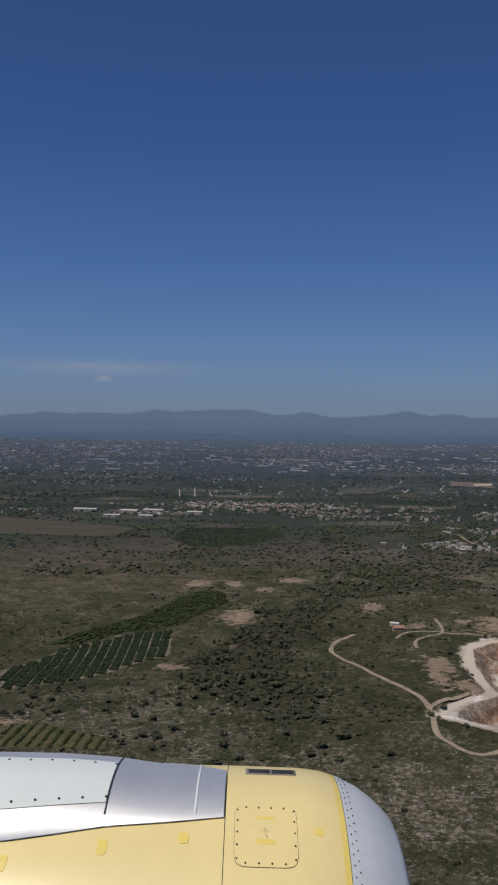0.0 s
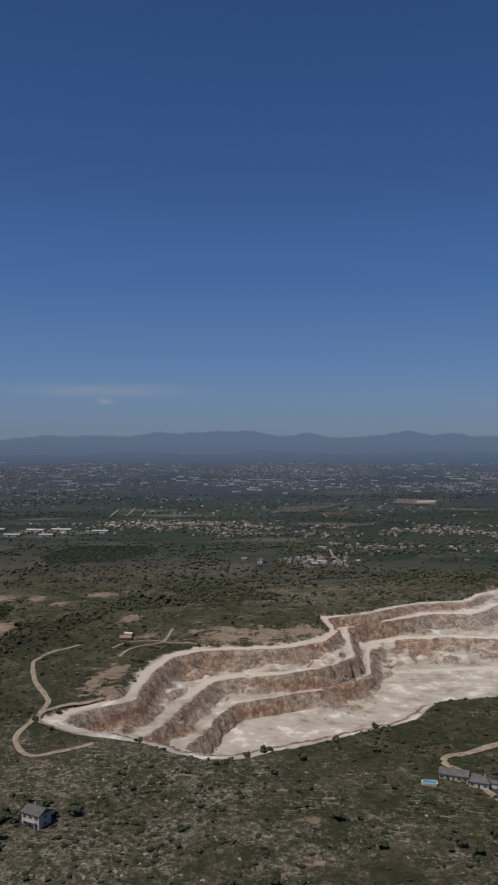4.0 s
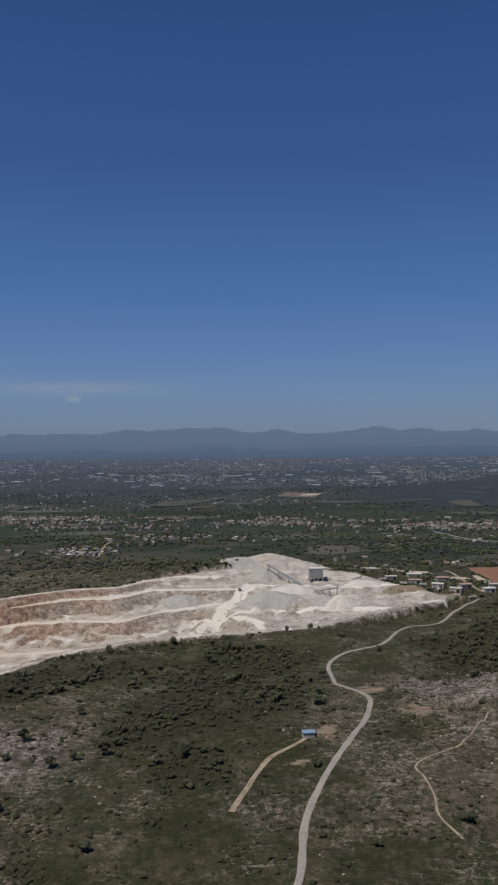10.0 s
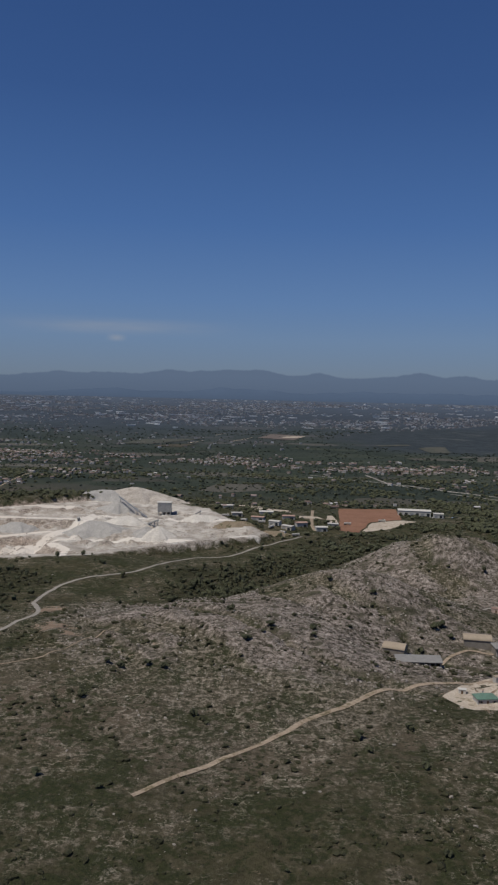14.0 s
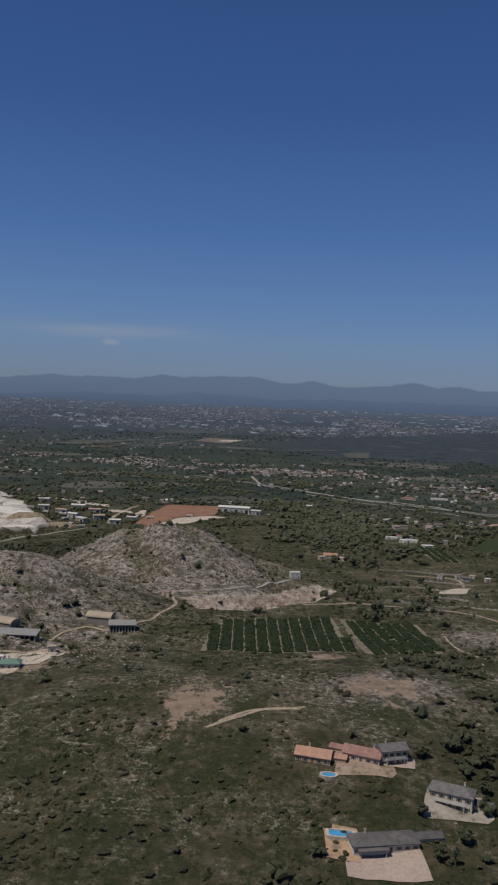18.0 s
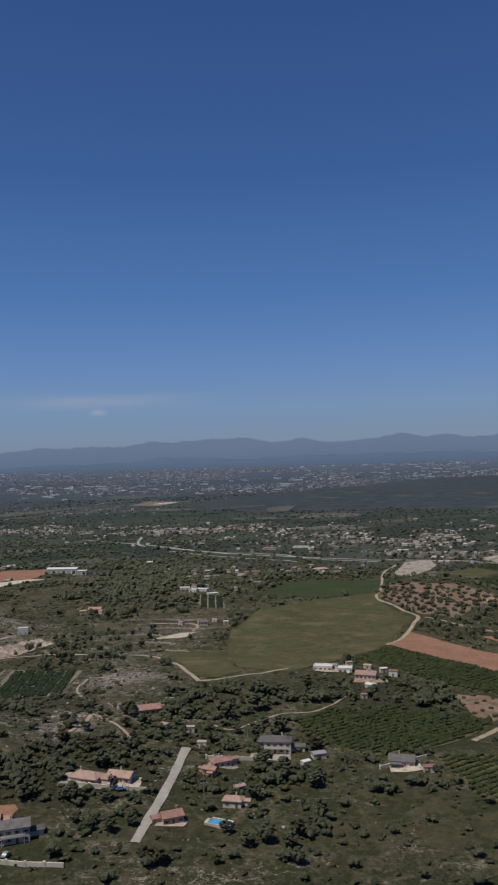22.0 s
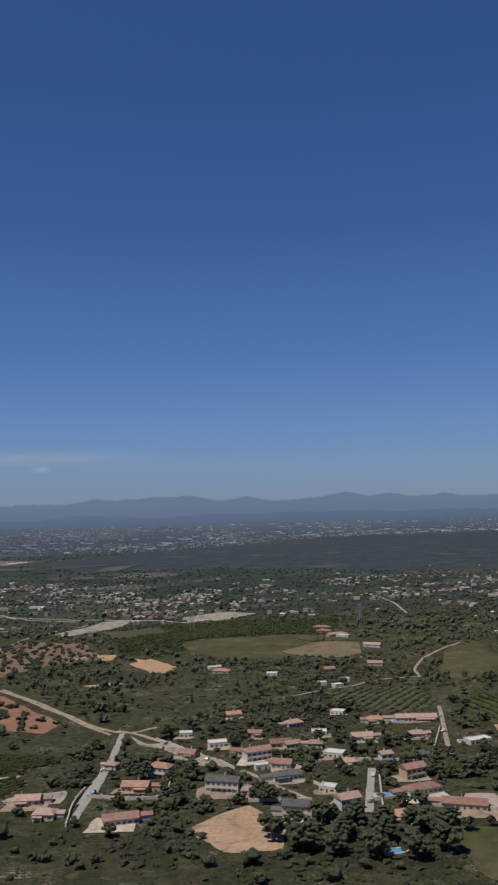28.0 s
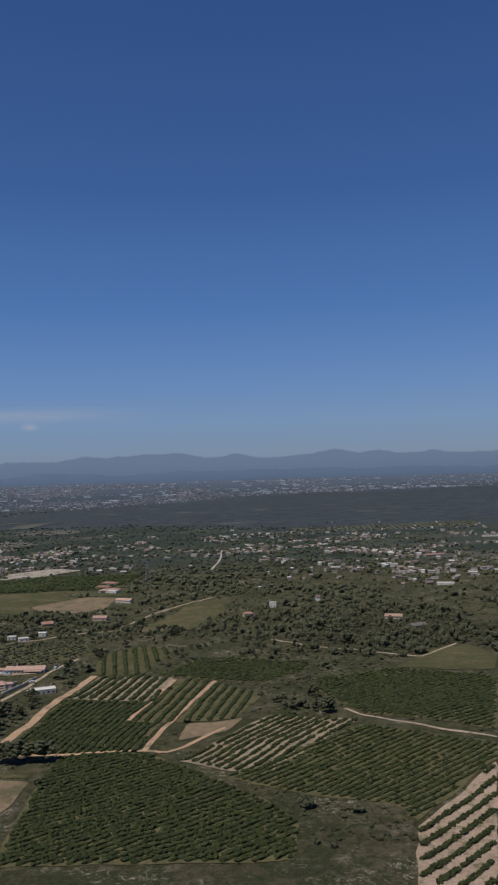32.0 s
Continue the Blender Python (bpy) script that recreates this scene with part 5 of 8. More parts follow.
for outline in [*FIELDS.values(), RIM]:
    s, m = each_cell(outline, 1.0)
    free[s] &= ~m
for width, line in TRACKS.values():
    p = resample(line, 1.0)
    for dx in (-1, 0, 1):
        for dy in (-1, 0, 1):
            i = ((p[:, 0] + dx * width * 0.55 - MX) / MS).astype(int)
            j = ((p[:, 1] + dy * width * 0.55 - MY) / MS).astype(int)
            ok = (i >= 0) & (j >= 0) & (i < free.shape[1]) & (j < free.shape[0])
            free[j[ok], i[ok]] = False
for x, y, w, _, _ in HOUSES:
    i, j, r = int((x - MX) / MS), int((y - MY) / MS), int(w * 0.45 / MS) + 1
    free[max(0, j - r - int(w * 0.4 / MS)):j + r + 1, max(0, i - r):i + r + 1] = False
# open woods, with scrub and bare rock between the trees
OPEN_WOODS = [[(-140, 225), (-95, 300), (-55, 345), (10, 335), (34, 262), (24, 196), (-20, 168), (-110, 172)], [(226, 283), (249, 308), (304, 328), (336, 325), (342, 283), (310, 234), (287, 247), (254, 269)]]
GARDENS = [[(872, 160), (1006, 160), (1006, 300), (960, 330), (900, 320), (872, 260)], [(640, 140), (760, 150), (760, 205), (700, 235), (640, 240)], [(900, 330), (1010, 330), (1000, 480), (900, 440)]]
gardens = np.zeros(mask_x.shape, bool)
for outline in GARDENS:
    s, m = each_cell(outline)
    gardens[s] |= m
for outline in FORESTS:
    s, m = each_cell(outline, 22.0)
    ragged = inside(mask_x[s], mask_y[s], np.array(outline, float)) + (fbm(mask_x[s], mask_y[s], 34, 91) - 0.52) * 75
    wood[s] |= m & (ragged > 0)


def at_mask(grid, x, y, beyond=True):
    i, j = ((x - MX) / MS).astype(int), ((y - MY) / MS).astype(int)
    ok = (i >= 0) & (j >= 0) & (i < grid.shape[1]) & (j < grid.shape[0])
    out = np.full(len(x), beyond)
    out[ok] = grid[j[ok], i[ok]]
    return out


def at_heath(x, y):
    """How far a place lies within the bare brown hills, 0 to 1."""
    return np.clip(1.4 * sum(np.exp(-((x - a) / b) ** 2 - ((y - c) / d) ** 2) for a, c, b, d in HEATH[:8]), 0, 1)


def blob(level, seed, squash=0.8, rough=0.35):
    """A lumpy ball of unit radius, as arrays of corners and triangles."""
    bm = bmesh.new()
    bmesh.ops.create_icosphere(bm, subdivisions=level, radius=1.0)
    v = np.array([tuple(p.co) for p in bm.verts])
    f = np.array([[q.index for q in t.verts] for t in bm.faces])
    bm.free()
    r = np.random.default_rng(seed)
    v = v * (1 + rough * (r.random((len(v), 1)) - 0.5) * 2)
    v[:, 2] *= squash
    return v, f


def cluster(count, seed, spread, squash=0.8):
    """Several lumps grown together, of unit radius in all."""
    g = np.random.default_rng(seed)
    verts, faces, base = [], [], 0
    for k in range(count):
        v, f = blob(1, seed * 13 + k, squash, 0.45)
        a = k * 2.4 + g.uniform(0, 1)
        s = spread * math.sqrt(k / count)
        verts.append(v * g.uniform(0.38, 0.62) + (s * math.cos(a), s * math.sin(a), g.uniform(-0.1, 0.35)))
        faces.append(f + base)
        base += len(v)
    return np.vstack(verts), np.vstack(faces)


BUSH = [blob(1, k, 0.62, 0.42) for k in range(8)]
FINE = [cluster(6, 20 + k, 0.8) for k in range(6)]
TUFT = [cluster(3, 60 + k, 0.62, 0.95) for k in range(6)]


def clumps(name, x, y, r, kinds, material, label, category, sink=0.25, tall=1.0, z=None):
    """Many plants in one mesh: a lumpy crown for each place."""
    pick = rng.integers(0, len(kinds), len(x))
    z = ground_z(x, y) if z is None else z
    turn = rng.random(len(x)) * math.tau
    verts, faces, base = [], [], 0
    for k, (v, f) in enumerate(kinds):
        m = pick == k
        n = m.sum()
        if not n:
            continue
        c, s = np.cos(turn[m])[:, None], np.sin(turn[m])[:, None]
        q = np.stack([v[None, :, 0] * c - v[None, :, 1] * s, v[None, :, 0] * s + v[None, :, 1] * c, np.repeat(v[None, :, 2], n, 0) * tall], -1) * r[m][:, None, None]
        q += np.stack([x[m], y[m], z[m] + r[m] * v[:, 2].max() * tall * (1 - 2 * sink)], -1)[:, None]
        verts.append(q.reshape(-1, 3))
        faces.append((f[None] + base + np.arange(n)[:, None, None] * len(v)).reshape(-1, 3))
        base += n * len(v)
    return tagged(new(name, sheet(name, np.vstack(verts), np.vstack(faces), [M[material]])), label, category, kind="stuff")


# scrub on the hills: thick and thin by patches, thin on the rocky slopes
n = 185000
x, y = rng.uniform(-330, 1330, n), 125 + 560 * rng.random(n) ** 1.5
seen = (x > -0.35 * y - 70) & (x < 1080 + 0.36 * y)
x, y = x[seen], y[seen]
n = len(x)
thick = 0.09 + 2.3 * np.clip(fbm(x, y, 30, 31) - 0.40, 0, 1) + 1.2 * np.clip(fbm(x, y, 8, 33, 2) - 0.42, 0, 1)
thick *= np.interp(y, [250, 700], [1.0, 0.6]) * (1 - 0.93 * at_heath(x, y))
thick *= 1 - sum(np.hypot((x - a) / b, (y - c) / d) < 0.85 for a, c, b, d in EARTH).clip(0, 1)
cut, slope = gully(x, y)
thick += 0.55 * slope * cut
thick *= 1 - 0.5 * np.exp(-((x - 470) / 80) ** 2 - ((y - 285) / 50) ** 2) - 0.5 * np.exp(-((x - 531) / 55) ** 2 - ((y - 366) / 35) ** 2)
keep = at_mask(free, x, y) & ((rng.random(n) < thick) | (at_mask(wood, x, y, False) & (rng.random(n) < 0.7)))
x, y = x[keep], y[keep]
r = (0.26 + 0.72 * rng.random(len(x)) ** 2.6) * np.where(at_mask(wood, x, y, False), 1.3, 1.0) * np.interp(y, [200, 700], [1.0, 1.7])
clumps("scrub_bushes", x, y, r, BUSH, "bush", "dark green scrub bushes scattered over stony ground", "bush", sink=0.3)
# pines in the woods and single trees over the slopes
n = 42000
x, y = rng.uniform(-330, 1330, n), 120 + 880 * rng.random(n) ** 1.1
w = at_mask(wood, x, y, False)
keep = at_mask(free, x, y) & (rng.random(n) < np.where(w, 0.55, np.where(at_mask(gardens, x, y, False), 0.28, 0.0) + 0.04 * (1 - at_heath(x, y)) + np.where(x > 560, 0.05, 0.0) + 0.5 * np.clip(fbm(x, y, 60, 51) - 0.45, 0, 1) * np.interp(y, [150, 500], [0.7, 2.4]) * (1 - at_heath(x, y))))
x, y = x[keep], y[keep]
for outline, thick in [(f, 0.08 if k in (2, 4, 5) else 0.06 if k not in (1, 13, 14) else 0.03) for k, f in enumerate(FORESTS)] + [(f, 0.018) for f in GARDENS] + [(f, 0.024) for f in OPEN_WOODS] + [([(600, 300), (1300, 280), (1300, 640), (600, 640)], 0.034)]:
    p = np.array(outline, float)
    lo, hi = p.min(0), p.max(0)
    q = rng.uniform(lo, hi, (int((hi - lo).prod() * thick), 2))
    if thick == 0.034:
        q = q[fbm(q[:, 0], q[:, 1], 48, 57, 3) > 0.40]
    q = q[(at_mask(wood, q[:, 0], q[:, 1], False) if thick in (0.08, 0.06, 0.03) else inside(q[:, 0], q[:, 1], p) > 0) & at_mask(free, q[:, 0], q[:, 1])]
    if thick in (0.06, 0.03, 0.024):
        q = q[rng.random(len(q)) < np.clip(7.0 * (fbm(q[:, 0], q[:, 1], 15, 59, 3) - 0.40), 0.05, 1.0)]
    x, y = np.concatenate([x, q[:, 0]]), np.concatenate([y, q[:, 1]])
# small pines along the quarry's rim
q = resample(RIM, 5.0, True)
q = q[rng.random(len(q)) < 0.4] + rng.normal(0, 1.6, 2)
out = q - np.array([230.0, 390.0])
q = q + out / np.hypot(out[:, 0], out[:, 1])[:, None] * rng.uniform(2, 8, (len(q), 1))
x, y = np.concatenate([x, q[:, 0]]), np.concatenate([y, q[:, 1]])
# dense masses of trees between the houses and along the lanes
MASSES = [
    [(908, 216), (902, 232), (889, 239), (879, 243), (966, 237), (957, 278), (992, 312), (972, 308), (947, 300), (931, 290), (919, 309), (974, 259), (990, 253), (1002, 217), (991, 217), (945, 207), (916, 262),
     (942, 240), (963, 213), (972, 180), (1010, 279), (905, 195), (894, 200), (912, 199), (944, 261), (867, 247), (874, 215), (953, 206), (1031, 293), (1023, 306)],
    [(676, 242), (683, 246), (692, 252), (702, 256), (710, 248), (719, 250), (678, 231), (684, 230), (691, 226), (674, 212), (680, 209), (688, 210), (692, 207), (687, 189), (689, 184), (693, 183), (706, 189), (708, 183), (714, 212), (703, 171), (672, 199), (703, 227)],
    [(644, 187), (648, 194), (655, 197), (663, 195), (670, 195), (649, 182), (656, 188), (667, 192), (687, 183), (676, 196), (686, 203), (702, 190), (714, 192), (761, 265), (765, 259), (756, 255), (769, 250), (728, 267), (734, 258), (722, 252), (760, 190), (754, 186), (749, 186)],
    [(1043, 234), (943, 327), (956, 314), (1073, 360), (1082, 342), (1096, 365), (1109, 344), (1126, 348), (1034, 385), (999, 391), (988, 411), (1090, 215), (980, 420), (1136, 318), (1152, 344), (1086, 198), (1092, 194), (1089, 203)],
    [(405, 530), (415, 520), (425, 545), (440, 535), (452, 530), (462, 545), (470, 520), (436, 560), (480, 535), (490, 548)],
    [(935, 300), (949, 306), (957, 308), (966, 307), (945, 240), (942, 230), (956, 235), (971, 252), (967, 228), (987, 434), (944, 447), (957, 438), (938, 177), (944, 180), (932, 314), (1040, 374), (1060, 414), (1014, 320), (973, 263), (1037, 486), (974, 421)],
    [(63, 198), (74, 199), (62, 190), (60, 203)],
    [(693, 380), (679, 365), (689, 412), (684, 373), (700, 425)],
]
for group in MASSES:
    q = np.repeat(np.array(group, float), 11, 0)
    q = q + rng.normal(0, 3.4, q.shape)
    q = q[at_mask(free, q[:, 0], q[:, 1])]
    x, y = np.concatenate([x, q[:, 0]]), np.concatenate([y, q[:, 1]])
# the gardens hold paler trees of other kinds as well
pale = at_mask(gardens, x, y, False) & (rng.random(len(x)) < 0.42) & (fbm(x, y, 14, 95, 2) > 0.30)
clumps("garden_trees", x[pale], y[pale], 0.45 + 0.9 * rng.random(pale.sum()) ** 1.5, FINE, "garden", "mixed pale green garden trees among the villas", "tree", sink=0.12, tall=0.95)
x, y = x[~pale], y[~pale]
r = (0.5 + 1.35 * rng.random(len(x)) ** 1.5) * (0.62 + 0.85 * fbm(x, y, 13, 58, 2)) * np.where(x > 560, 1.3, 1.0) * np.where(at_mask(gardens, x, y, False), 0.85, 1.0)
far_off = y > 300
clumps("pine_trees", x[~far_off], y[~far_off], r[~far_off], FINE, "pine", "dark green pine trees massed on the slopes", "tree", sink=0.05, tall=1.1)
mid_way = far_off & (y < 430)
clumps("pine_trees", x[mid_way], y[mid_way], r[mid_way], TUFT, "pine", "dark green pine trees towards the plain", "tree", sink=0.05, tall=1.3)
far_off = y >= 430
clumps("pine_trees", x[far_off], y[far_off], r[far_off], BUSH, "pine", "dark green pine trees on the plain", "tree", sink=0.05, tall=1.35)
# pines and thickets on the low hills behind the quarry
n = 26000
x, y = rng.uniform(-190, 640, n), rng.uniform(545, 930, n)
keep = at_mask(free, x, y) & (rng.random(n) < 3.2 * np.clip(fbm(x, y, 44, 63, 4) - 0.44, 0, 1) * (1 - 0.6 * at_heath(x, y)))
clumps("hill_thickets", x[keep], y[keep], (0.6 + 1.3 * rng.random(keep.sum()) ** 1.7) * 1.15, BUSH, "pine", "dark pines and thickets on low brown hills", "woodland", sink=0.1, tall=1.15)
# woodland and hedges of the plain
n = 56000
x, y = rng.uniform(-1100, 2300, n), 600 + 1500 * rng.random(n) ** 1.7
keep = (np.abs(x - 400) < 520 + 0.45 * y) & (rng.random(n) < 0.12 + 2.4 * np.clip(fbm(x, y, 150, 61) - 0.38, 0, 1) + np.where((x > 480) & (y < 1500), 0.28, 0.0)) & at_mask(free, x, y) & (inside(x, y, TIMBER) < -40)
x, y = x[keep], y[keep]
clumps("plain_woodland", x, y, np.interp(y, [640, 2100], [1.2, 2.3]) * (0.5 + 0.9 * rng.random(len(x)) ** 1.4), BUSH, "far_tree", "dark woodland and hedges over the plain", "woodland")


def rows_in(outline, way, gap, step, jitter=0.25):
    """Places in straight rows within an outline; way is the rows' direction in degrees from +x."""
    p = np.array(outline, float)
    a = radians(way)
    u, v = np.array([math.cos(a), math.sin(a)]), np.array([-math.sin(a), math.cos(a)])
    c, reach = p.mean(0), np.hypot(*(p.max(0) - p.min(0))) / 2 + 2
    s, t = np.meshgrid(np.arange(-reach, reach, step), np.arange(-reach, reach, gap))
    s, t = s.ravel() + rng.normal(0, jitter * step * 0.5, s.size), t.ravel() + rng.normal(0, jitter * 0.3, t.size)
    q = c + s[:, None] * u + t[:, None] * v
    return q[inside(q[:, 0], q[:, 1], p) > 0.6]


# field, direction, row gap, plant gap, crown radius, leaves, label
PLANTED = [
    ("vineyard_west", 94, 4.6, 0.9, 1.55, "vine", "green vine rows on pale soil"),
    ("orchard_south", 90, 3.6, 1.8, 0.9, "grove", "young green trees in close rows"),
    ("vineyard_hill", 94, 4.2, 0.9, 1.45, "vine", "green vine rows on pale soil"),
    ("vineyard_hill_b", 98, 4.2, 0.9, 1.45, "vine", "green vine rows on pale soil"),
    ("grove_a", 35, 2.1, 1.3, 1.08, "grove", "dense dark green citrus rows"),
    ("grove_b", 37, 2.0, 1.2, 1.1, "grove", "dense dark green citrus rows"),
    ("grove_c", 37, 2.1, 1.3, 1.02, "grove", "dense dark green citrus rows"),
    ("grove_d", 37, 2.1, 1.3, 0.85, "grove", "dense dark green citrus rows"),
    ("dark_field_west", 60, 3.0, 2.2, 1.2, "grove", "dark green low crop in rows"),
    ("grove_rows_a", 76, 2.2, 1.0, 1.02, "grove", "dense dark green citrus rows"),
    ("grove_rows_d", 79, 3.55, 0.9, 1.12, "grove", "green citrus rows divided by pale strips"),
    ("grove_rows_b", 79, 3.6, 0.9, 1.0, "grove", "green citrus rows divided by pale strips"),
    ("grove_rows_c", 79, 3.6, 0.9, 1.0, "grove", "green citrus rows divided by pale strips"),
    ("grove_dark", 33, 1.9, 1.1, 0.9, "grove", "dense dark green citrus rows"),
    ("grove_pale", 51, 2.7, 1.5, 0.8, "grove", "small green trees in open rows"),
    ("grove_far", 38, 2.2, 1.4, 0.9, "grove", "dense dark green citrus rows"),
    ("grove_dark_b", 38, 1.9, 1.1, 0.78, "grove", "dense dark green citrus rows"),
    ("small_rows", 96, 4.6, 0.9, 1.2, "vine", "short green vine rows on pale soil"),
    ("terrace_rows", 44, 3.4, 1.3, 0.85, "grove", "small green trees in wide terraced rows"),
    ("young_terraces", 20, 3.0, 2.4, 0.6, "grove", "small young trees in wide rows"),
    ("grove_e", 37, 2.3, 1.4, 0.9, "grove", "dense dark green citrus rows"),
    ("grove_strip", 30, 2.3, 1.5, 0.95, "grove", "dense dark green citrus rows"),
    ("olive_rows", 60, 4.0, 2.6, 1.1, "olive", "grey-green olive trees in rows"),
    ("dark_green_mid", 37, 5.0, 4.2, 1.1, "far_tree", "dark green citrus trees on the plain"),
    ("red_orchard", 37, 7.5, 6.0, 1.7, "olive", "grey-green orchard trees on red earth"),
    ("red_orchard_b", 37, 8.0, 6.5, 1.8, "olive", "grey-green orchard trees on red earth"),
    ("red_patch", 37, 6.0, 4.5, 1.0, "olive", "small orchard trees on orange earth"),
    ("far_rows", 84, 9.0, 6.0, 1.7, "olive", "pale orchard rows before the wide forest"),
    ("grove_upper", 98, 4.4, 1.6, 1.15, "grove", "short rows of green fruit trees on grass"),
    ("green_field_mid", 37, 3.4, 2.8, 1.3, "grove", "dark green citrus trees on the plain"),
]
for key, way, gap, step, size, leaf, label in PLANTED:
    if leaf == "grove" and size < 1.2:
        step, size = step * 0.6, size * 0.86
    q = rows_in(FIELDS[key], way, gap, step, 0.7 if key.startswith("red_") else 0.14)
    q = q[rng.random(len(q)) < 0.94]
    if leaf == "vine":
        across = np.array([-math.sin(radians(way)), math.cos(radians(way))]) * gap * 0.265
        q, size = np.vstack([q - across, q, q + across]), size * 0.57
    kinds = FINE if key in ("terrace_rows", "grove_pale", "red_orchard", "red_orchard_b") else BUSH
    clumps("vine_rows" if leaf == "vine" else "orchard_trees", q[:, 0], q[:, 1], size * (0.75 + 0.4 * rng.random(len(q))), kinds, leaf, label,
           "vines" if leaf == "vine" else "orchard", sink=0.12)
# ---- houses ----
HOUSE_SCALE = 0.56
WALLS = {"r": ("plaster", "white", "rose", "ochre"), "o": ("ochre", "plaster"), "p": ("plaster", "white", "rose"), "w": ("white",), "d": ("white", "plaster"), "g": ("concrete",), "y": ("yellow",)}
ROOFS = {"r": "tile_r", "o": "tile_o", "p": "tile_p", "d": "tile_d", "g": "tile_g", "w": None, "y": "tile_p"}
WORDS = {"r": "red clay-tiled", "o": "orange clay-tiled", "p": "faded clay-tiled", "d": "dark grey tiled", "g": "green sheet", "w": "flat white", "y": "faded clay-tiled"}
TONES = {"plaster": "cream plastered", "rose": "rose plastered", "ochre": "ochre plastered", "white": "white rendered", "concrete": "grey concrete", "yellow": "yellow plastered"}


def roof_mesh(w, d, rise, over=0.45, hip=0.0, thick=0.22):
    """A pitched roof with eaves, its ridge along x; hip draws the ridge in."""
    bm = bmesh.new()
    x, y, r = w / 2 + over, d / 2 + over, w / 2 + over - hip
    top = [bm.verts.new(p) for p in ((-x, -y, 0), (x, -y, 0), (x, y, 0), (-x, y, 0), (-r, 0, rise), (r, 0, rise))]
    low = [bm.verts.new(p) for p in ((-x, -y, -thick), (x, -y, -thick), (x, y, -thick), (-x, y, -thick))]
    for f in ((0, 1, 5, 4), (2, 3, 4, 5), (1, 2, 5), (3, 0, 4)):
        bm.faces.new([top[k] for k in f])
    for k in range(4):
        bm.faces.new((low[k], low[(k + 1) % 4], top[(k + 1) % 4], top[k]))
    bm.faces.new(low[::-1])
    return bm


def window(parent, x, y, z, w=0.9, h=1.1, side=False, shutters=True):
    """A framed window set on a wall: frame, dark pane, two shutters."""
    def put(bm):
        if side:
            bmesh.ops.rotate(bm, verts=bm.verts, matrix=Matrix.Rotation(math.pi / 2, 3, "Z"))
        bmesh.ops.translate(bm, verts=bm.verts, vec=(x, y, z))
        return bm
    f = bmesh.new()
    for a in ((-w / 2 - 0.08, w / 2 + 0.08, -0.08, 0.02, -0.1, 0.0), (-w / 2 - 0.08, w / 2 + 0.08, -0.08, 0.02, h, h + 0.08),
              (-w / 2 - 0.08, -w / 2, -0.08, 0.02, 0, h), (w / 2, w / 2 + 0.08, -0.08, 0.02, 0, h)):
        box(f, *a)
    win = part("window", put(f), "white", parent)
    part("pane", put(boxed(-w / 2, w / 2, -0.04, 0.02, 0, h)), "glass", win)
    if shutters:
        for s in (-1, 1):
            a, b = sorted((s * (w / 2 + 0.1), s * (w / 2 + 0.1 + w * 0.45)))
            part("shutter", put(boxed(a, b, -0.07, -0.012, 0, h)), "shutter", win)
    return win


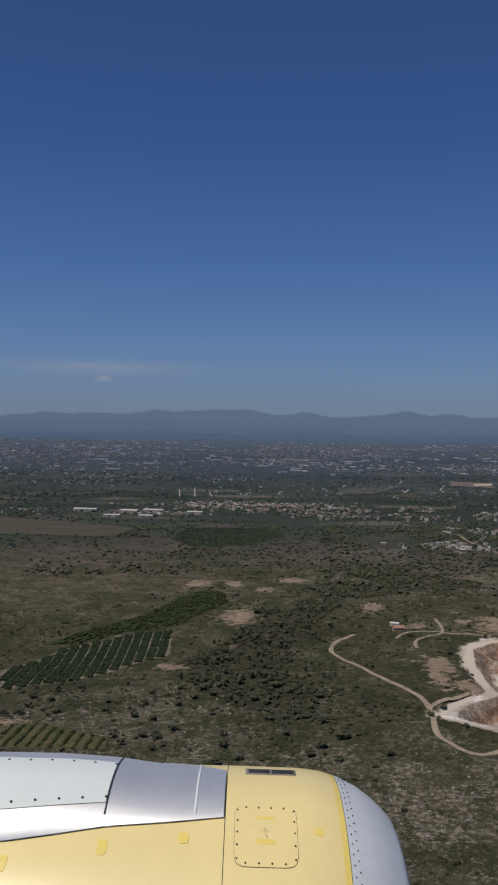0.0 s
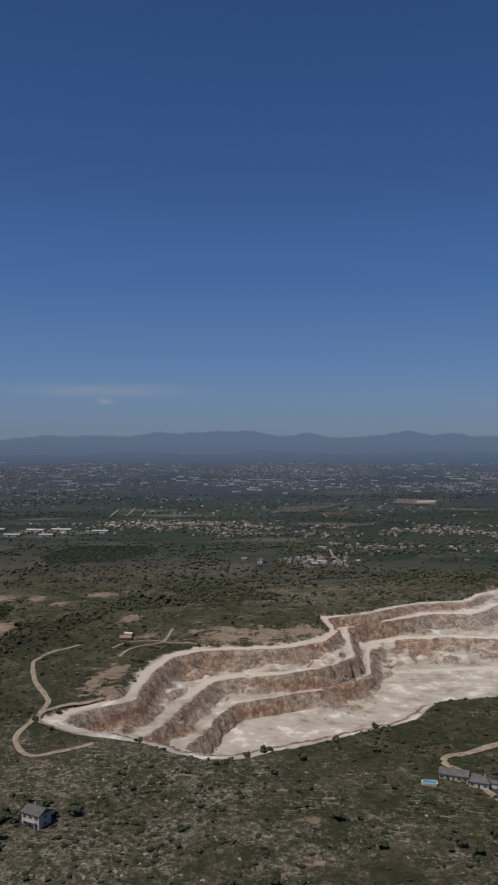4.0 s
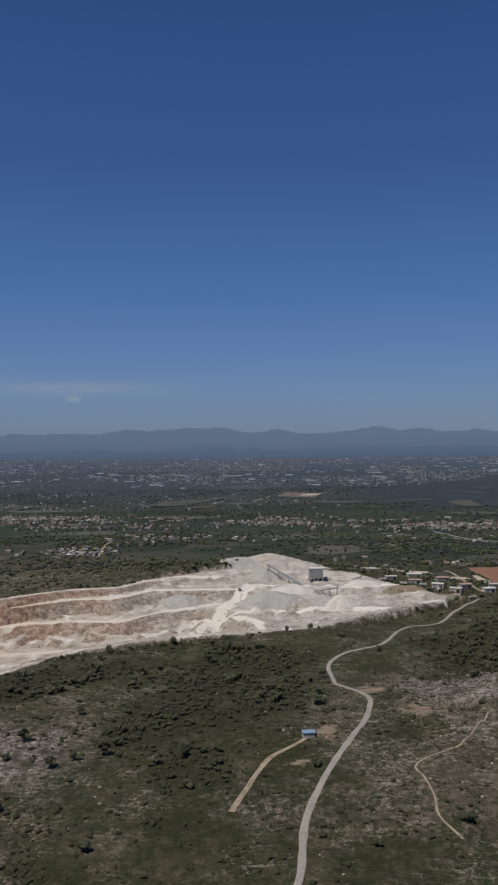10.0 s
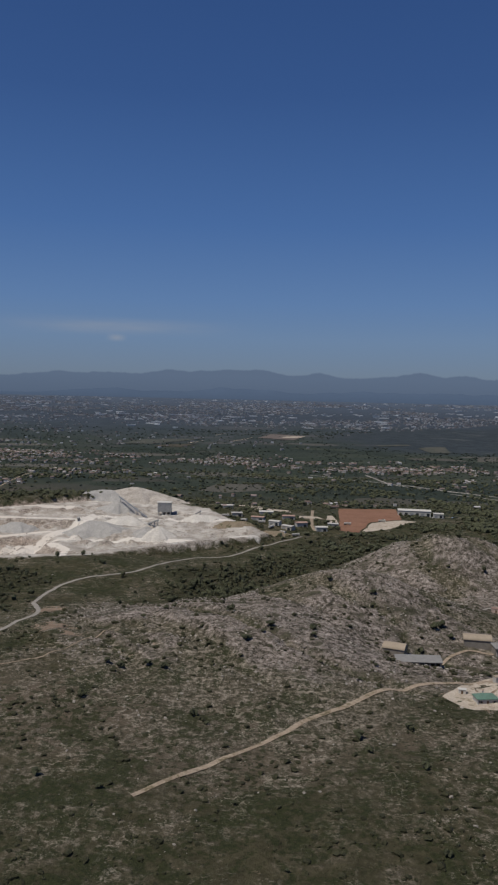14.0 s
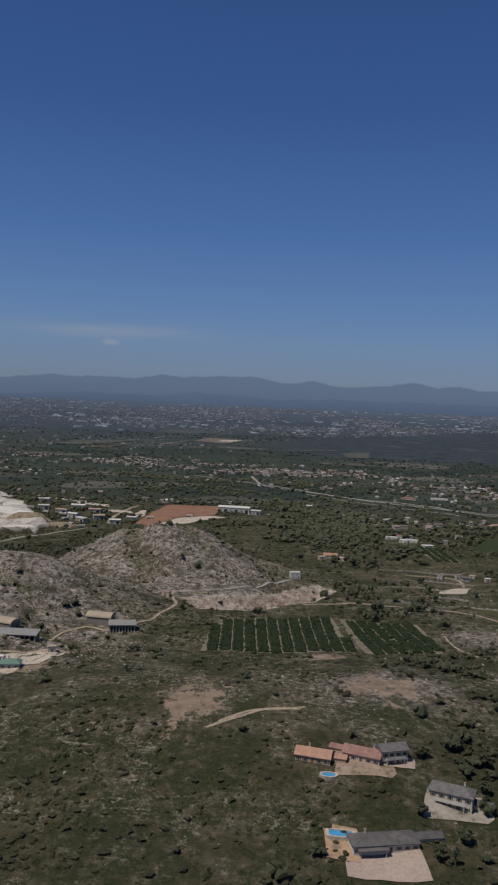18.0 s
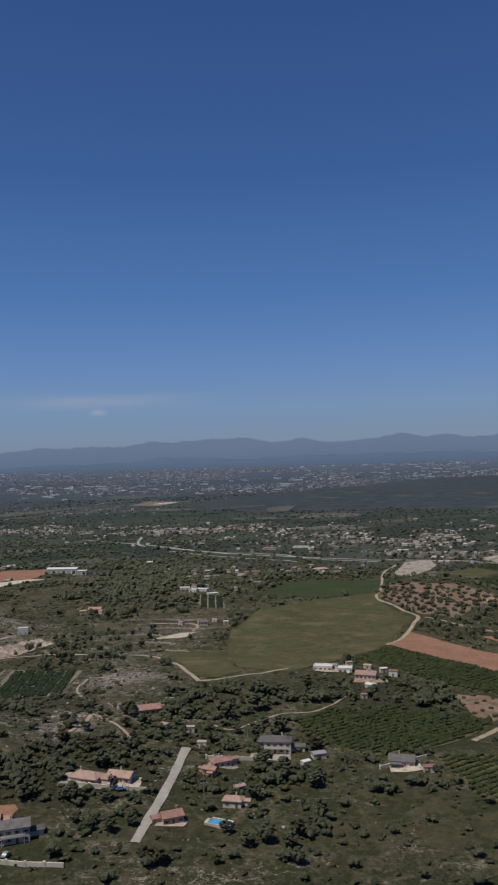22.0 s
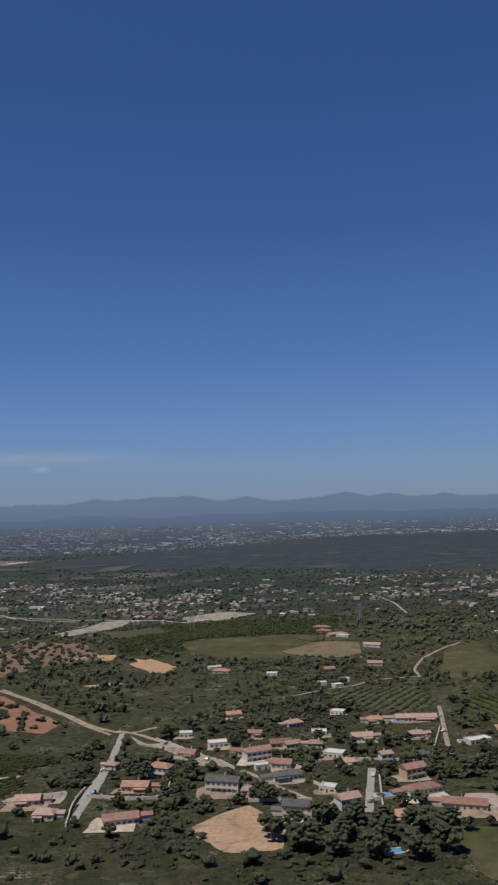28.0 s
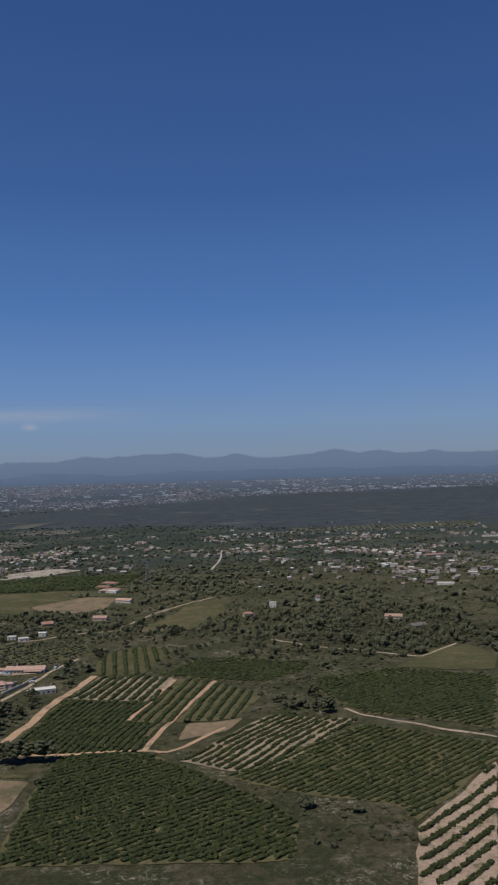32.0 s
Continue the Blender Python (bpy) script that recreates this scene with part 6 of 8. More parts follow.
def house(x, y, w, storeys, roof, seed, turn=None, rich=True, d=None, group="villas of the village"):
    """A plastered house with tiled roof, windows, door, chimney, and a porch or balcony."""
    r = random.Random(seed)
    w = max(5.0, w * (1.0 if y < 330 else 0.72) / HOUSE_SCALE)
    d = d or min(w * r.uniform(0.62, 0.8), 7.6)
    wall = r.choice(WALLS[roof])
    h = 2.75 * storeys + 0.1
    z = float(min(ground_z(x + a * w / 3, y + b * d / 3) for a in (-1, 1) for b in (-1, 1)))
    size = "three-storey" if storeys == 3 else "two-storey" if storeys == 2 else "single-storey"
    root = thing("house", f"{size} {TONES[wall]} house with a {WORDS[roof]} roof", "house", (x, y, z), r.uniform(-25, 25) if turn is None else turn, group)
    root.scale = (HOUSE_SCALE,) * 3
    part("wall", boxed(-w / 2, w / 2, -d / 2, d / 2, -1.5, h), wall, root)
    if ROOFS[roof]:
        top = part("roof", roof_mesh(w, d, d * 0.26, 0.45, r.choice((0, w * 0.28))), ROOFS[roof], root)
        top.location.z = h + 0.2
    else:
        bm = boxed(-w / 2 - 0.1, w / 2 + 0.1, -d / 2 - 0.1, d / 2 + 0.1, h, h + 0.16)
        for a in ((-w / 2 - 0.1, w / 2 + 0.1, -d / 2 - 0.1, -d / 2 + 0.1), (-w / 2 - 0.1, w / 2 + 0.1, d / 2 - 0.1, d / 2 + 0.1),
                  (-w / 2 - 0.1, -w / 2 + 0.1, -d / 2 + 0.1, d / 2 - 0.1), (w / 2 - 0.1, w / 2 + 0.1, -d / 2 + 0.1, d / 2 - 0.1)):
            box(bm, *a, h + 0.16, h + 0.6)
        part("roof", bm, "white", root)
    if not rich:
        for k in range(2):
            window(root, (-0.25 + 0.5 * k) * w, -d / 2, 1.0, shutters=False)
        return root
    cols = max(2, int(w / 2.6))
    for s in range(storeys):
        for k in range(cols):
            px = (k + 0.5) / cols * w - w / 2
            if s == 0 and k == cols // 2:
                part("door", boxed(px - 0.5, px + 0.5, -d / 2 - 0.06, -d / 2 + 0.02, 0, 2.1), "shutter", root)
            else:
                window(root, px, -d / 2, 0.95 + 2.75 * s)
        window(root, w / 2, 0, 0.95 + 2.75 * s, side=True)
    if ROOFS[roof]:
        cx = r.uniform(-0.3, 0.3) * w
        pot = part("chimney", boxed(cx - 0.3, cx + 0.3, d * 0.12, d * 0.12 + 0.6, h + 0.3, h + d * 0.26 + 1.0), wall, root)
        part("cap", boxed(cx - 0.4, cx + 0.4, d * 0.12 - 0.1, d * 0.12 + 0.7, h + d * 0.26 + 1.0, h + d * 0.26 + 1.12), "tile_p", pot)
    if storeys > 1:
        bal = part("balcony", boxed(-w * 0.36, w * 0.36, -d / 2 - 1.2, -d / 2, 2.65, 2.82), wall, root)
        bm = boxed(-w * 0.36, w * 0.36, -d / 2 - 1.2, -d / 2 - 1.08, 2.82, 3.65)
        part("parapet", bm, "white", bal)
        for k in (-1, 1):
            part("pillar", boxed(k * w * 0.33 - 0.14, k * w * 0.33 + 0.14, -d / 2 - 1.15, -d / 2 - 0.87, -0.4, 2.65), wall, root)
    elif r.random() < 0.6 and ROOFS[roof]:
        q = r.choice((-1, 1)) * w * 0.22
        porch = part("porch_roof", roof_mesh(w * 0.45, 1.8, 0.45, 0.2), ROOFS[roof], root)
        porch.location = (q, -d / 2 - 0.9, 2.3)
        for k in (-1, 1):
            part("pillar", boxed(q + k * w * 0.19 - 0.12, q + k * w * 0.19 + 0.12, -d / 2 - 1.7, -d / 2 - 1.46, -0.4, 2.1), wall, root)
    if w > 6 and ROOFS[roof] and r.random() < 0.75:
        # a lower wing at the back corner
        sx = r.choice((-1, 1))
        a, b = sorted((sx * (w / 2 - 0.02), sx * (w / 2 + w * 0.42)))
        part("wing", boxed(a, b, -d * 0.1, d * 0.45, -0.6, 2.4), wall, root)
        low = part("wing_roof", roof_mesh(b - a, d * 0.55, d * 0.14, 0.3), ROOFS[roof], root)
        low.location = ((a + b) / 2 + sx * 0.15, d * 0.175, 2.55)
    return root


for k, (hx, hy, hw, hs, hr) in enumerate(HOUSES):
    near_ = hy < 330
    house(hx, hy, hw, hs, hr, 100 + k, rich=near_, group="villas of the village" if near_ else "farmhouses on the plain")

r_ = random.Random(5)


def plot(x, y, w, seed):
    """A villa's ground: a paved terrace before the house and a bare strip beside it."""
    r = random.Random(seed)
    side, front = w * r.uniform(0.62, 0.95), w * r.uniform(0.55, 0.95)
    shift = r.uniform(-0.2, 0.2) * w
    pts = [(x - side + shift, y - front), (x + side + shift, y - front + r.uniform(-0.8, 0.8)), (x + side * r.uniform(0.7, 1.1) + shift, y + w * 0.25), (x - side * r.uniform(0.7, 1.1) + shift, y + w * 0.3)]
    tagged(draped("terrace", pts, r.choice(("court", "works", "pale_sand", "terrace_soil")), 0.17, 0.7), "pale paved terrace round a villa", "terrace", kind="structure")


for k, (hx, hy, hw, hs, hr) in enumerate(HOUSES):
    if hy < 320 and hx > 560 and hw > 4.5 and k % 5 != 3:
        plot(hx, hy, min(hw, 9.5), 300 + k)

# hamlets and towns of the plain
TOWNS = [(-70, 1240, 130, 55, 56, "0025"), (-260, 1062, 110, 22, 12, "66"), (100, 1130, 150, 55, 28, "01234567"), (300, 1150, 180, 65, 44, "01234567"),
         (540, 1060, 120, 60, 34, "01234567"), (650, 985, 120, 70, 34, "01234567"), (820, 860, 150, 80, 46, "01234567"), (1180, 770, 150, 90, 46, "01234567"),
         (1060, 1000, 250, 120, 56, "01234567"), (1420, 1000, 130, 100, 26, "01234567"), (229, 834, 70, 42, 9, "013567"), (150, 735, 38, 18, 8, "36"),
         (700, 600, 70, 45, 12, "0236"), (870, 700, 70, 45, 12, "66302"), (960, 560, 60, 60, 10, "0235"), (1250, 600, 120, 80, 22, "01234567"), (420, 640, 60, 30, 8, "636")]


def blocks(name, x, y, w, d, h, pitch, walls, roofs, label, category):
    """Many small houses in one mesh: a box and a pitched roof for each."""
    n = len(x)
    z = ground_z(x, y) - 0.3
    c = np.array([(a, b, e) for e in (0, 1) for b in (-0.5, 0.5) for a in (-0.5, 0.5)] + [(a, b, 1) for b in (-0.56, 0.56) for a in (-0.54, 0.54)] + [(-0.54, 0, 1), (0.54, 0, 1)], float)
    v = c[None] * np.stack([w, d, h], -1)[:, None]
    v[:, 12:, 2] += (pitch * d)[:, None]
    t = rng.normal(0, 0.3, n)
    v = np.stack([v[..., 0] * np.cos(t)[:, None] - v[..., 1] * np.sin(t)[:, None], v[..., 0] * np.sin(t)[:, None] + v[..., 1] * np.cos(t)[:, None], v[..., 2]], -1)
    v += np.stack([x, y, z], -1)[:, None]
    f = np.array([(0, 1, 5, 4), (2, 6, 7, 3), (0, 4, 6, 2), (1, 3, 7, 5), (8, 9, 13, 12), (11, 10, 12, 13), (9, 11, 13, 13), (10, 8, 12, 12)])
    tri = np.array([(0, 1, 5), (0, 5, 4), (2, 6, 7), (2, 7, 3), (0, 4, 6), (0, 6, 2), (1, 3, 7), (1, 7, 5), (8, 9, 13), (8, 13, 12), (11, 10, 12), (11, 12, 13), (9, 11, 13), (10, 8, 12)])
    index = np.tile([0] * 8 + [1] * 6, n)
    q = (tri[None] + 14 * np.arange(n)[:, None, None]).reshape(-1, 3)
    mats = []
    for tag, stops in (("walls", walls), ("roofs", roofs)):
        net = Net(name + "_" + tag, 0.9)
        mats.append(net.done(net.ramp(net.island(), stops)))
    tagged(new(name, sheet(name, v.reshape(-1, 3), q, mats, index)), label, category, kind="stuff")


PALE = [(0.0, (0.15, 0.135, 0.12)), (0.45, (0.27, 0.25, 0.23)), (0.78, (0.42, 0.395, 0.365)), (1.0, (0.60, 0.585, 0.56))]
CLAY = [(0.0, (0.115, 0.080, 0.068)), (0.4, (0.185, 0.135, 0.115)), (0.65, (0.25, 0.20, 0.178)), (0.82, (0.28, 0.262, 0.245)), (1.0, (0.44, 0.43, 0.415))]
tx, ty = [], []
for cx, cy, rx, ry, count, _ in TOWNS:
    tx.append(cx + rng.normal(0, 0.62, count * 12) * rx)
    ty.append(cy + rng.normal(0, 0.9, count * 12) * ry)
tx, ty = np.concatenate(tx), np.concatenate(ty)
ok = at_mask(free, tx, ty) & (fbm(tx, ty, 46, 97, 3) > np.where(tx < 480, 0.40, 0.455))
tx, ty = tx[ok], ty[ok]
blocks("town_houses", tx, ty, 2.2 + 3.6 * rng.random(len(tx)) ** 1.8, rng.uniform(2.2, 4.2, len(tx)), rng.uniform(1.3, 2.6, len(tx)), rng.choice([0.0, 0.2, 0.24], len(tx)), PALE, CLAY, "small clay-roofed houses of towns on the plain", "town")


# trees among the houses
q = rng.integers(0, len(tx), int(len(tx) * 1.5))
wx, wy = tx[q] + rng.normal(0, 7, len(q)), ty[q] + rng.normal(0, 7, len(q))
ok = at_mask(free, wx, wy)
clumps("town_trees", wx[ok], wy[ok], rng.uniform(0.8, 1.9, ok.sum()), BUSH, "pine", "dark trees standing among the town houses", "woodland", sink=0.05, tall=1.25)


# the city far off: thousands of small blocks
def city():
    n = 52000
    x, y = rng.uniform(-1900, 2900, n), 1400 + 3340 * rng.random(n) ** 0.80
    dens = np.clip(fbm(x, y, 300, 71) - 0.38, 0, 1) * 2.6 * np.interp(y, [1400, 2000, 3000, 3700, 4300, 4680], [0.30, 0.85, 1.2, 1.15, 0.9, 0.5])
    east = inside(x, y, TIMBER)
    m = (np.abs(x - 450) < 560 + 0.42 * y) & (rng.random(n) < dens * np.interp(x, [900, 1900], [1.0, 0.45])) & (east < 0)
    x, y = x[m], y[m]
    n = len(x)
    w, d, h = rng.uniform(2.4, 6.5, n), rng.uniform(2.4, 6, n), rng.uniform(1.4, 3.2, n)
    big = rng.random(n) < 0.04
    w[big] *= 3.5
    # town palettes tinted towards blue, painting in the haze of distance
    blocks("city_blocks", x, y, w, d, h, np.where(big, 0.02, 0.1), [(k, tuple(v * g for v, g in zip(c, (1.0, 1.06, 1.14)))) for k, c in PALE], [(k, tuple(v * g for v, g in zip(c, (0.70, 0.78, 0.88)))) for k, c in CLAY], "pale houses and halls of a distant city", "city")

    n = 1000
    x, y = rng.uniform(-1700, 2900, n), rng.uniform(2100, 4650, n)
    m = (np.abs(x - 450) < 560 + 0.42 * y) & (inside(x, y, TIMBER) < -60) & (fbm(x, y, 260, 73) > 0.46)
    x, y = x[m], y[m]
    n = len(x)
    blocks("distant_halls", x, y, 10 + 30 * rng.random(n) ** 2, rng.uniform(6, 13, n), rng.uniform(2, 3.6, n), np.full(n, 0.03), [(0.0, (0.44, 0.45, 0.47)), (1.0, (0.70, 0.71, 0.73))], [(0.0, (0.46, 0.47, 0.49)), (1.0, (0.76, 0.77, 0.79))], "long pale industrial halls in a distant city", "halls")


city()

# ---- the quarry's heaps and plant ----
def heap(x, y, rx, ry, h, material, label, name="gravel_heap", seed=0, ridge=0.0):
    """A poured heap with a rounded top and gullied sides."""
    n, m = 64, 16
    k = np.arange(n) * math.tau / n
    verts, faces = [], []
    z0 = float(ground_z(x, y))
    for j in range(m + 1):
        s = j / m
        gully = 1 + 0.07 * np.sin(k * 9 + seed) * s + 0.08 * np.sin(k * 5 + 2 * seed) + 0.05 * np.sin(k * 17 + 3 * seed) * s
        top = np.clip(1 - s ** 1.12, 0, 1) * h
        px, py = x + (ridge * np.sign(np.cos(k)) * (1 - s) + rx * s * gully * np.cos(k)), y + ry * s * gully * np.sin(k)
        pz = ground_z(px, py) * s + z0 * (1 - s) + top - 0.4 * s + (fbm(px, py, 4, seed, 3) - 0.44) * 0.16 * h * s * (1.2 - s)
        verts += list(zip(px, py, pz))
    for j in range(m):
        for q in range(n):
            a, b = j * n + q, j * n + (q + 1) % n
            faces.append((a, a + n, b + n, b))
    ob = new(name, mesh_of(name, verts, faces, M[material], False))
    return tagged(ob, label, "heap", "heaps in the quarry")


heap(324, 589, 34, 20, 7.5, "rubble", "large pale spoil heap at the quarry's rim", "spoil_heap", 1, 2)
heap(303, 583, 24, 14, 4, "gravel", "grey-white spoil heap at the quarry's rim", "spoil_heap", 3, 3)
heap(346, 582, 22, 13, 4, "rubble", "grey-white spoil heap at the quarry's rim", "spoil_heap", 5, 3)
heap(321, 548, 15, 12, 6.5, "gravel", "grey gravel cone poured on the quarry floor", seed=2)
heap(365, 466, 11, 9, 6, "dust", "white gravel cone with gullied sides", seed=4)
heap(357, 470, 9, 8, 4.5, "gravel", "grey gravel cone with gullied sides", seed=9)
heap(383, 520, 13, 10, 3.5, "dust", "low white heap of stone dust", seed=5, ridge=4)
heap(324, 478, 20, 12, 6, "gravel", "grey gravel heap with gullied sides", seed=6, ridge=4)
heap(338, 500, 15, 9, 5, "dust", "pale gravel heap with gullied sides", seed=12, ridge=3)
heap(270, 488, 15, 9, 4.5, "gravel", "grey gravel heap with gullied sides", seed=7, ridge=3)
heap(408, 500, 16, 8, 2.2, "pale_grove", "brown mound of overburden beside the plant", seed=8, ridge=6)
heap(432, 492, 12, 7, 2, "pale_grove", "brown mound of overburden beside the plant", seed=10, ridge=4)


# loose rock at the feet of the faces
n = 16000
x, y = rng.uniform(45, 450, n), rng.uniform(235, 560, n)
steep = np.abs(ground_z(x + 2, y) - ground_z(x - 2, y)) + np.abs(ground_z(x, y + 2) - ground_z(x, y - 2))
keep = (inside(x, y, RIM) > 2) & (rng.random(n) < np.clip(steep / 3, 0.04, 0.8) * (0.3 + 1.4 * (fbm(x, y, 14, 77) > 0.45)))
clumps("quarry_rubble", x[keep], y[keep], 0.18 + 0.55 * rng.random(keep.sum()) ** 3, BUSH, "rubble", "loose pale limestone blocks below the quarry faces", "rubble", sink=0.3)


# a bank of white boulders along the low southern edge
q = resample([(150, 280), (172, 296), (196, 308), (220, 318), (232, 334), (246, 350), (270, 366), (292, 378)], 0.35)
q = np.vstack([q + rng.normal(0, 1.7, q.shape) + (-1.0, 2.4) for _ in range(5)])
clumps("boulder_bank", q[:, 0], q[:, 1], 0.2 + 0.65 * rng.random(len(q)) ** 2.2, BUSH, "dust", "bank of white limestone boulders at the quarry's edge", "boulders", sink=0.2)


# small rocks strewn over the two bare hills
n = 17000
x, y = np.concatenate([rng.uniform(368, 520, n // 2), rng.uniform(470, 575, n // 2)]), np.concatenate([rng.uniform(212, 322, n // 2), rng.uniform(330, 402, n // 2)])
cut, slope = gully(x, y)
keep = at_mask(free, x, y) & (rng.random(n) < np.clip(slope * (1 - 0.9 * cut), 0, 1) * 1.3 * (fbm(x, y, 7, 83) > 0.44))
clumps("hill_rocks", x[keep], y[keep], 0.10 + 0.38 * rng.random(keep.sum()) ** 2.6, BUSH, "stone", "small grey limestone rocks strewn over a bare hill", "rock", sink=0.3)


# limestone that breaks through the scrub
n = 60000
x, y = rng.uniform(-250, 760, n), 140 + 380 * rng.random(n) ** 1.2
stony = np.zeros(n)
for a, c, b, d, k in ROCKY:
    stony = np.maximum(stony, k * np.exp(-((x - a) / b) ** 2 - ((y - c) / d) ** 2))
keep = at_mask(free, x, y) & (rng.random(n) < (0.03 + 0.75 * stony ** 1.5) * (fbm(x, y, 10, 79) > 0.42))
clumps("limestone_outcrops", x[keep], y[keep], 0.13 + 0.42 * rng.random(keep.sum()) ** 3, BUSH, "stone", "weathered grey limestone breaking through the scrub", "rock", sink=0.32)


def silo(x, y):
    """The quarry's tall loading silo on steel legs."""
    z = float(ground_z(x, y))
    root = thing("loading_silo", "tall grey sheet-metal silo on legs at the quarry plant", "silo", (x, y, z), 4)
    part("bin", boxed(-4.6, 4.6, -3.4, 3.4, 2.2, 8.6), "steel", root)
    part("roof", roof_mesh(9.2, 6.8, 0.5, 0.3), "white", root).location.z = 8.8
    for a in (-4.2, -1.4, 1.4, 4.2):
        for b in (-3.0, 3.0):
            part("leg", boxed(a - 0.3, a + 0.3, b - 0.3, b + 0.3, -0.6, 2.2), "concrete", root)
    for k in range(10):
        part("rib", boxed(-4.4 + k * 0.97 - 0.06, -4.4 + k * 0.97 + 0.06, -3.5, -3.4, 2.2, 8.6), "steel", root)
    return root


silo(355, 541)


def conveyor(a, b, name="conveyor_belt"):
    """An inclined belt on trestles from a to b."""
    a, b = Vector(a), Vector(b)
    root = thing(name, "inclined grey conveyor belt at the quarry plant", "conveyor", tuple(a), 0, "conveyors of the quarry plant")
    d = b - a
    part("belt", rod(bmesh.new(), (0, 0, 0), d, 0.6, 4), "steel", root)
    for k in (0.35, 0.65, 0.95):
        p = d * k
        g = float(ground_z(a.x + p.x, a.y + p.y)) - a.z
        part("trestle", rod(bmesh.new(), (p.x - 0.6, p.y, g - 0.3), p, 0.18, 5), "steel", root)
        part("trestle", rod(bmesh.new(), (p.x + 0.6, p.y, g - 0.3), p, 0.18, 5), "steel", root)


gz = lambda x, y: float(ground_z(x, y))
conveyor((345, 530, gz(345, 530) + 0.5), (322, 546, gz(322, 546) + 9))
conveyor((372, 528, gz(372, 528) + 0.5), (383, 519, gz(383, 519) + 6))
conveyor((352, 500, gz(352, 500) + 0.5), (364, 470, gz(364, 470) + 8.5))


def hall(x, y, w, d, h, turn, wall, roof, label, doors=3, group="halls of the works"):
    """A low-pitched industrial hall with gates and a ridge roof."""
    z = float(min(ground_z(x + a * w / 2, y + b * d / 2) for a in (-1, 1) for b in (-1, 1)))
    root = thing("hall", label, "building", (x, y, z), turn, group)
    part("wall", boxed(-w / 2, w / 2, -d / 2, d / 2, -1.5, h), wall, root)
    part("roof", roof_mesh(w, d, d * 0.09, 0.3), roof, root).location.z = h + 0.2
    for k in range(doors):
        px = (k + 0.5) / doors * w - w / 2
        part("gate", boxed(px - w / doors * 0.28, px + w / doors * 0.28, -d / 2 - 0.08, -d / 2 + 0.02, 0, h * 0.68), "glass" if k % 2 else "steel", root)
    return root


hall(533, 606, 24, 9, 4.2, -4, "white", "white", "white warehouse with dark open gates", 6)
hall(550, 600, 7, 6, 3.0, -4, "white", "concrete", "white hall beside the warehouse", 2)
for k, (x, y, w, d, h, t) in enumerate([(405, 540, 12, 6, 4, 10), (420, 534, 14, 6, 4, -12), (432, 520, 12, 6, 4.5, -20), (441, 508, 13, 6, 4, -35), (449, 520, 12, 7, 5, 20),
                                        (462, 512, 12, 7, 4, 10), (470, 528, 11, 6, 4, 0), (440, 545, 14, 7, 4, 5), (424, 560, 16, 8, 4, 4), (395, 572, 14, 7, 4, 0)]):
    hall(x, y, w * 0.6, d * 0.75, h * 0.62, t, ("plaster", "concrete", "white")[k % 3], ("concrete", "tile_p", "white")[k % 3], "low pale workshop hall beside the quarry", 2)
for x, y, w, d in ((425, 585, 34, 16), (455, 560, 20, 12), (405, 600, 30, 12), (470, 560, 9, 30)):
    tagged(draped("yard", [(x - w / 2, y - d / 2), (x + w / 2, y - d / 2 + 3), (x + w / 2 - 4, y + d / 2), (x - w / 2 + 2, y + d / 2)], "pale_sand", 0.3), "pale gravel storage yard beside the quarry", "yard", kind="structure")


def long_shed(x, y, w, d, turn, label):
    """An open-fronted farm shed: back wall, mono-pitch roof, posts."""
    z = float(min(ground_z(x + a * w / 2, y + b * d / 2) for a in (-1, 1) for b in (-1, 1)))
    root = thing("farm_shed", label, "shed", (x, y, z), turn, "farm sheds under the rocky hill")
    part("back_wall", boxed(-w / 2, w / 2, d / 2 - 0.3, d / 2, -1, 3.2), "dark_wall", root)
    bm = boxed(-w / 2 - 0.4, w / 2 + 0.4, -d / 2 - 0.4, d / 2 + 0.3, 0, 0.2)
    roof = part("roof", bm, "tarmac_roof", root)
    roof.location.z, roof.rotation_euler.x = 3.0, radians(9)
    for k in range(9):
        px = -w / 2 + 0.3 + k * (w - 0.6) / 8
        part("post", boxed(px - 0.16, px + 0.16, -d / 2, -d / 2 + 0.32, -1, 2.5), "concrete", root)
    for s in (-1, 1):
        part("end_wall", boxed(s * w / 2 - 0.15, s * w / 2 + 0.15, -d / 2 + 0.4, d / 2 - 0.32, -1, 2.9), "dark_wall", root)


long_shed(489.5, 254.5, 14, 4.5, 3, "long grey open-fronted shed below the rocky hill")
long_shed(521.5, 272.5, 9, 4, 12, "short grey open-fronted shed below the rocky hill")


def vault_house(x, y, w, d, turn):
    """A small house under a barrel roof, its end wall pierced by twin windows."""
    z = float(min(ground_z(x + a * w / 2, y + b * d / 2) for a in (-1, 1) for b in (-1, 1)))
    root = thing("vaulted_house", "stone house under a tan barrel roof", "house", (x, y, z), turn, "farm sheds under the rocky hill")
    part("wall", boxed(-w / 2, w / 2, -d / 2, d / 2, -1, 3), "dark_wall", root)
    bm = bmesh.new()
    rings = []
    for s in (-1, 1):
        rings.append([bm.verts.new((s * (w / 2 + 0.3), math.cos(a) * (d / 2 + 0.25), 3 + math.sin(a) * d * 0.28)) for a in np.linspace(0, math.pi, 13)])
    for k in range(12):
        bm.faces.new((rings[0][k], rings[1][k], rings[1][k + 1], rings[0][k + 1]))
    bm.faces.new(rings[0])
    bm.faces.new(rings[1][::-1])
    part("barrel_roof", bm, "tan_roof", root)
    for k in (-1, 1):
        window(root, w / 2, k * d * 0.2, 1.2, 1.0, 1.0, side=True, shutters=False)


vault_house(483, 263, 7, 5, -20)
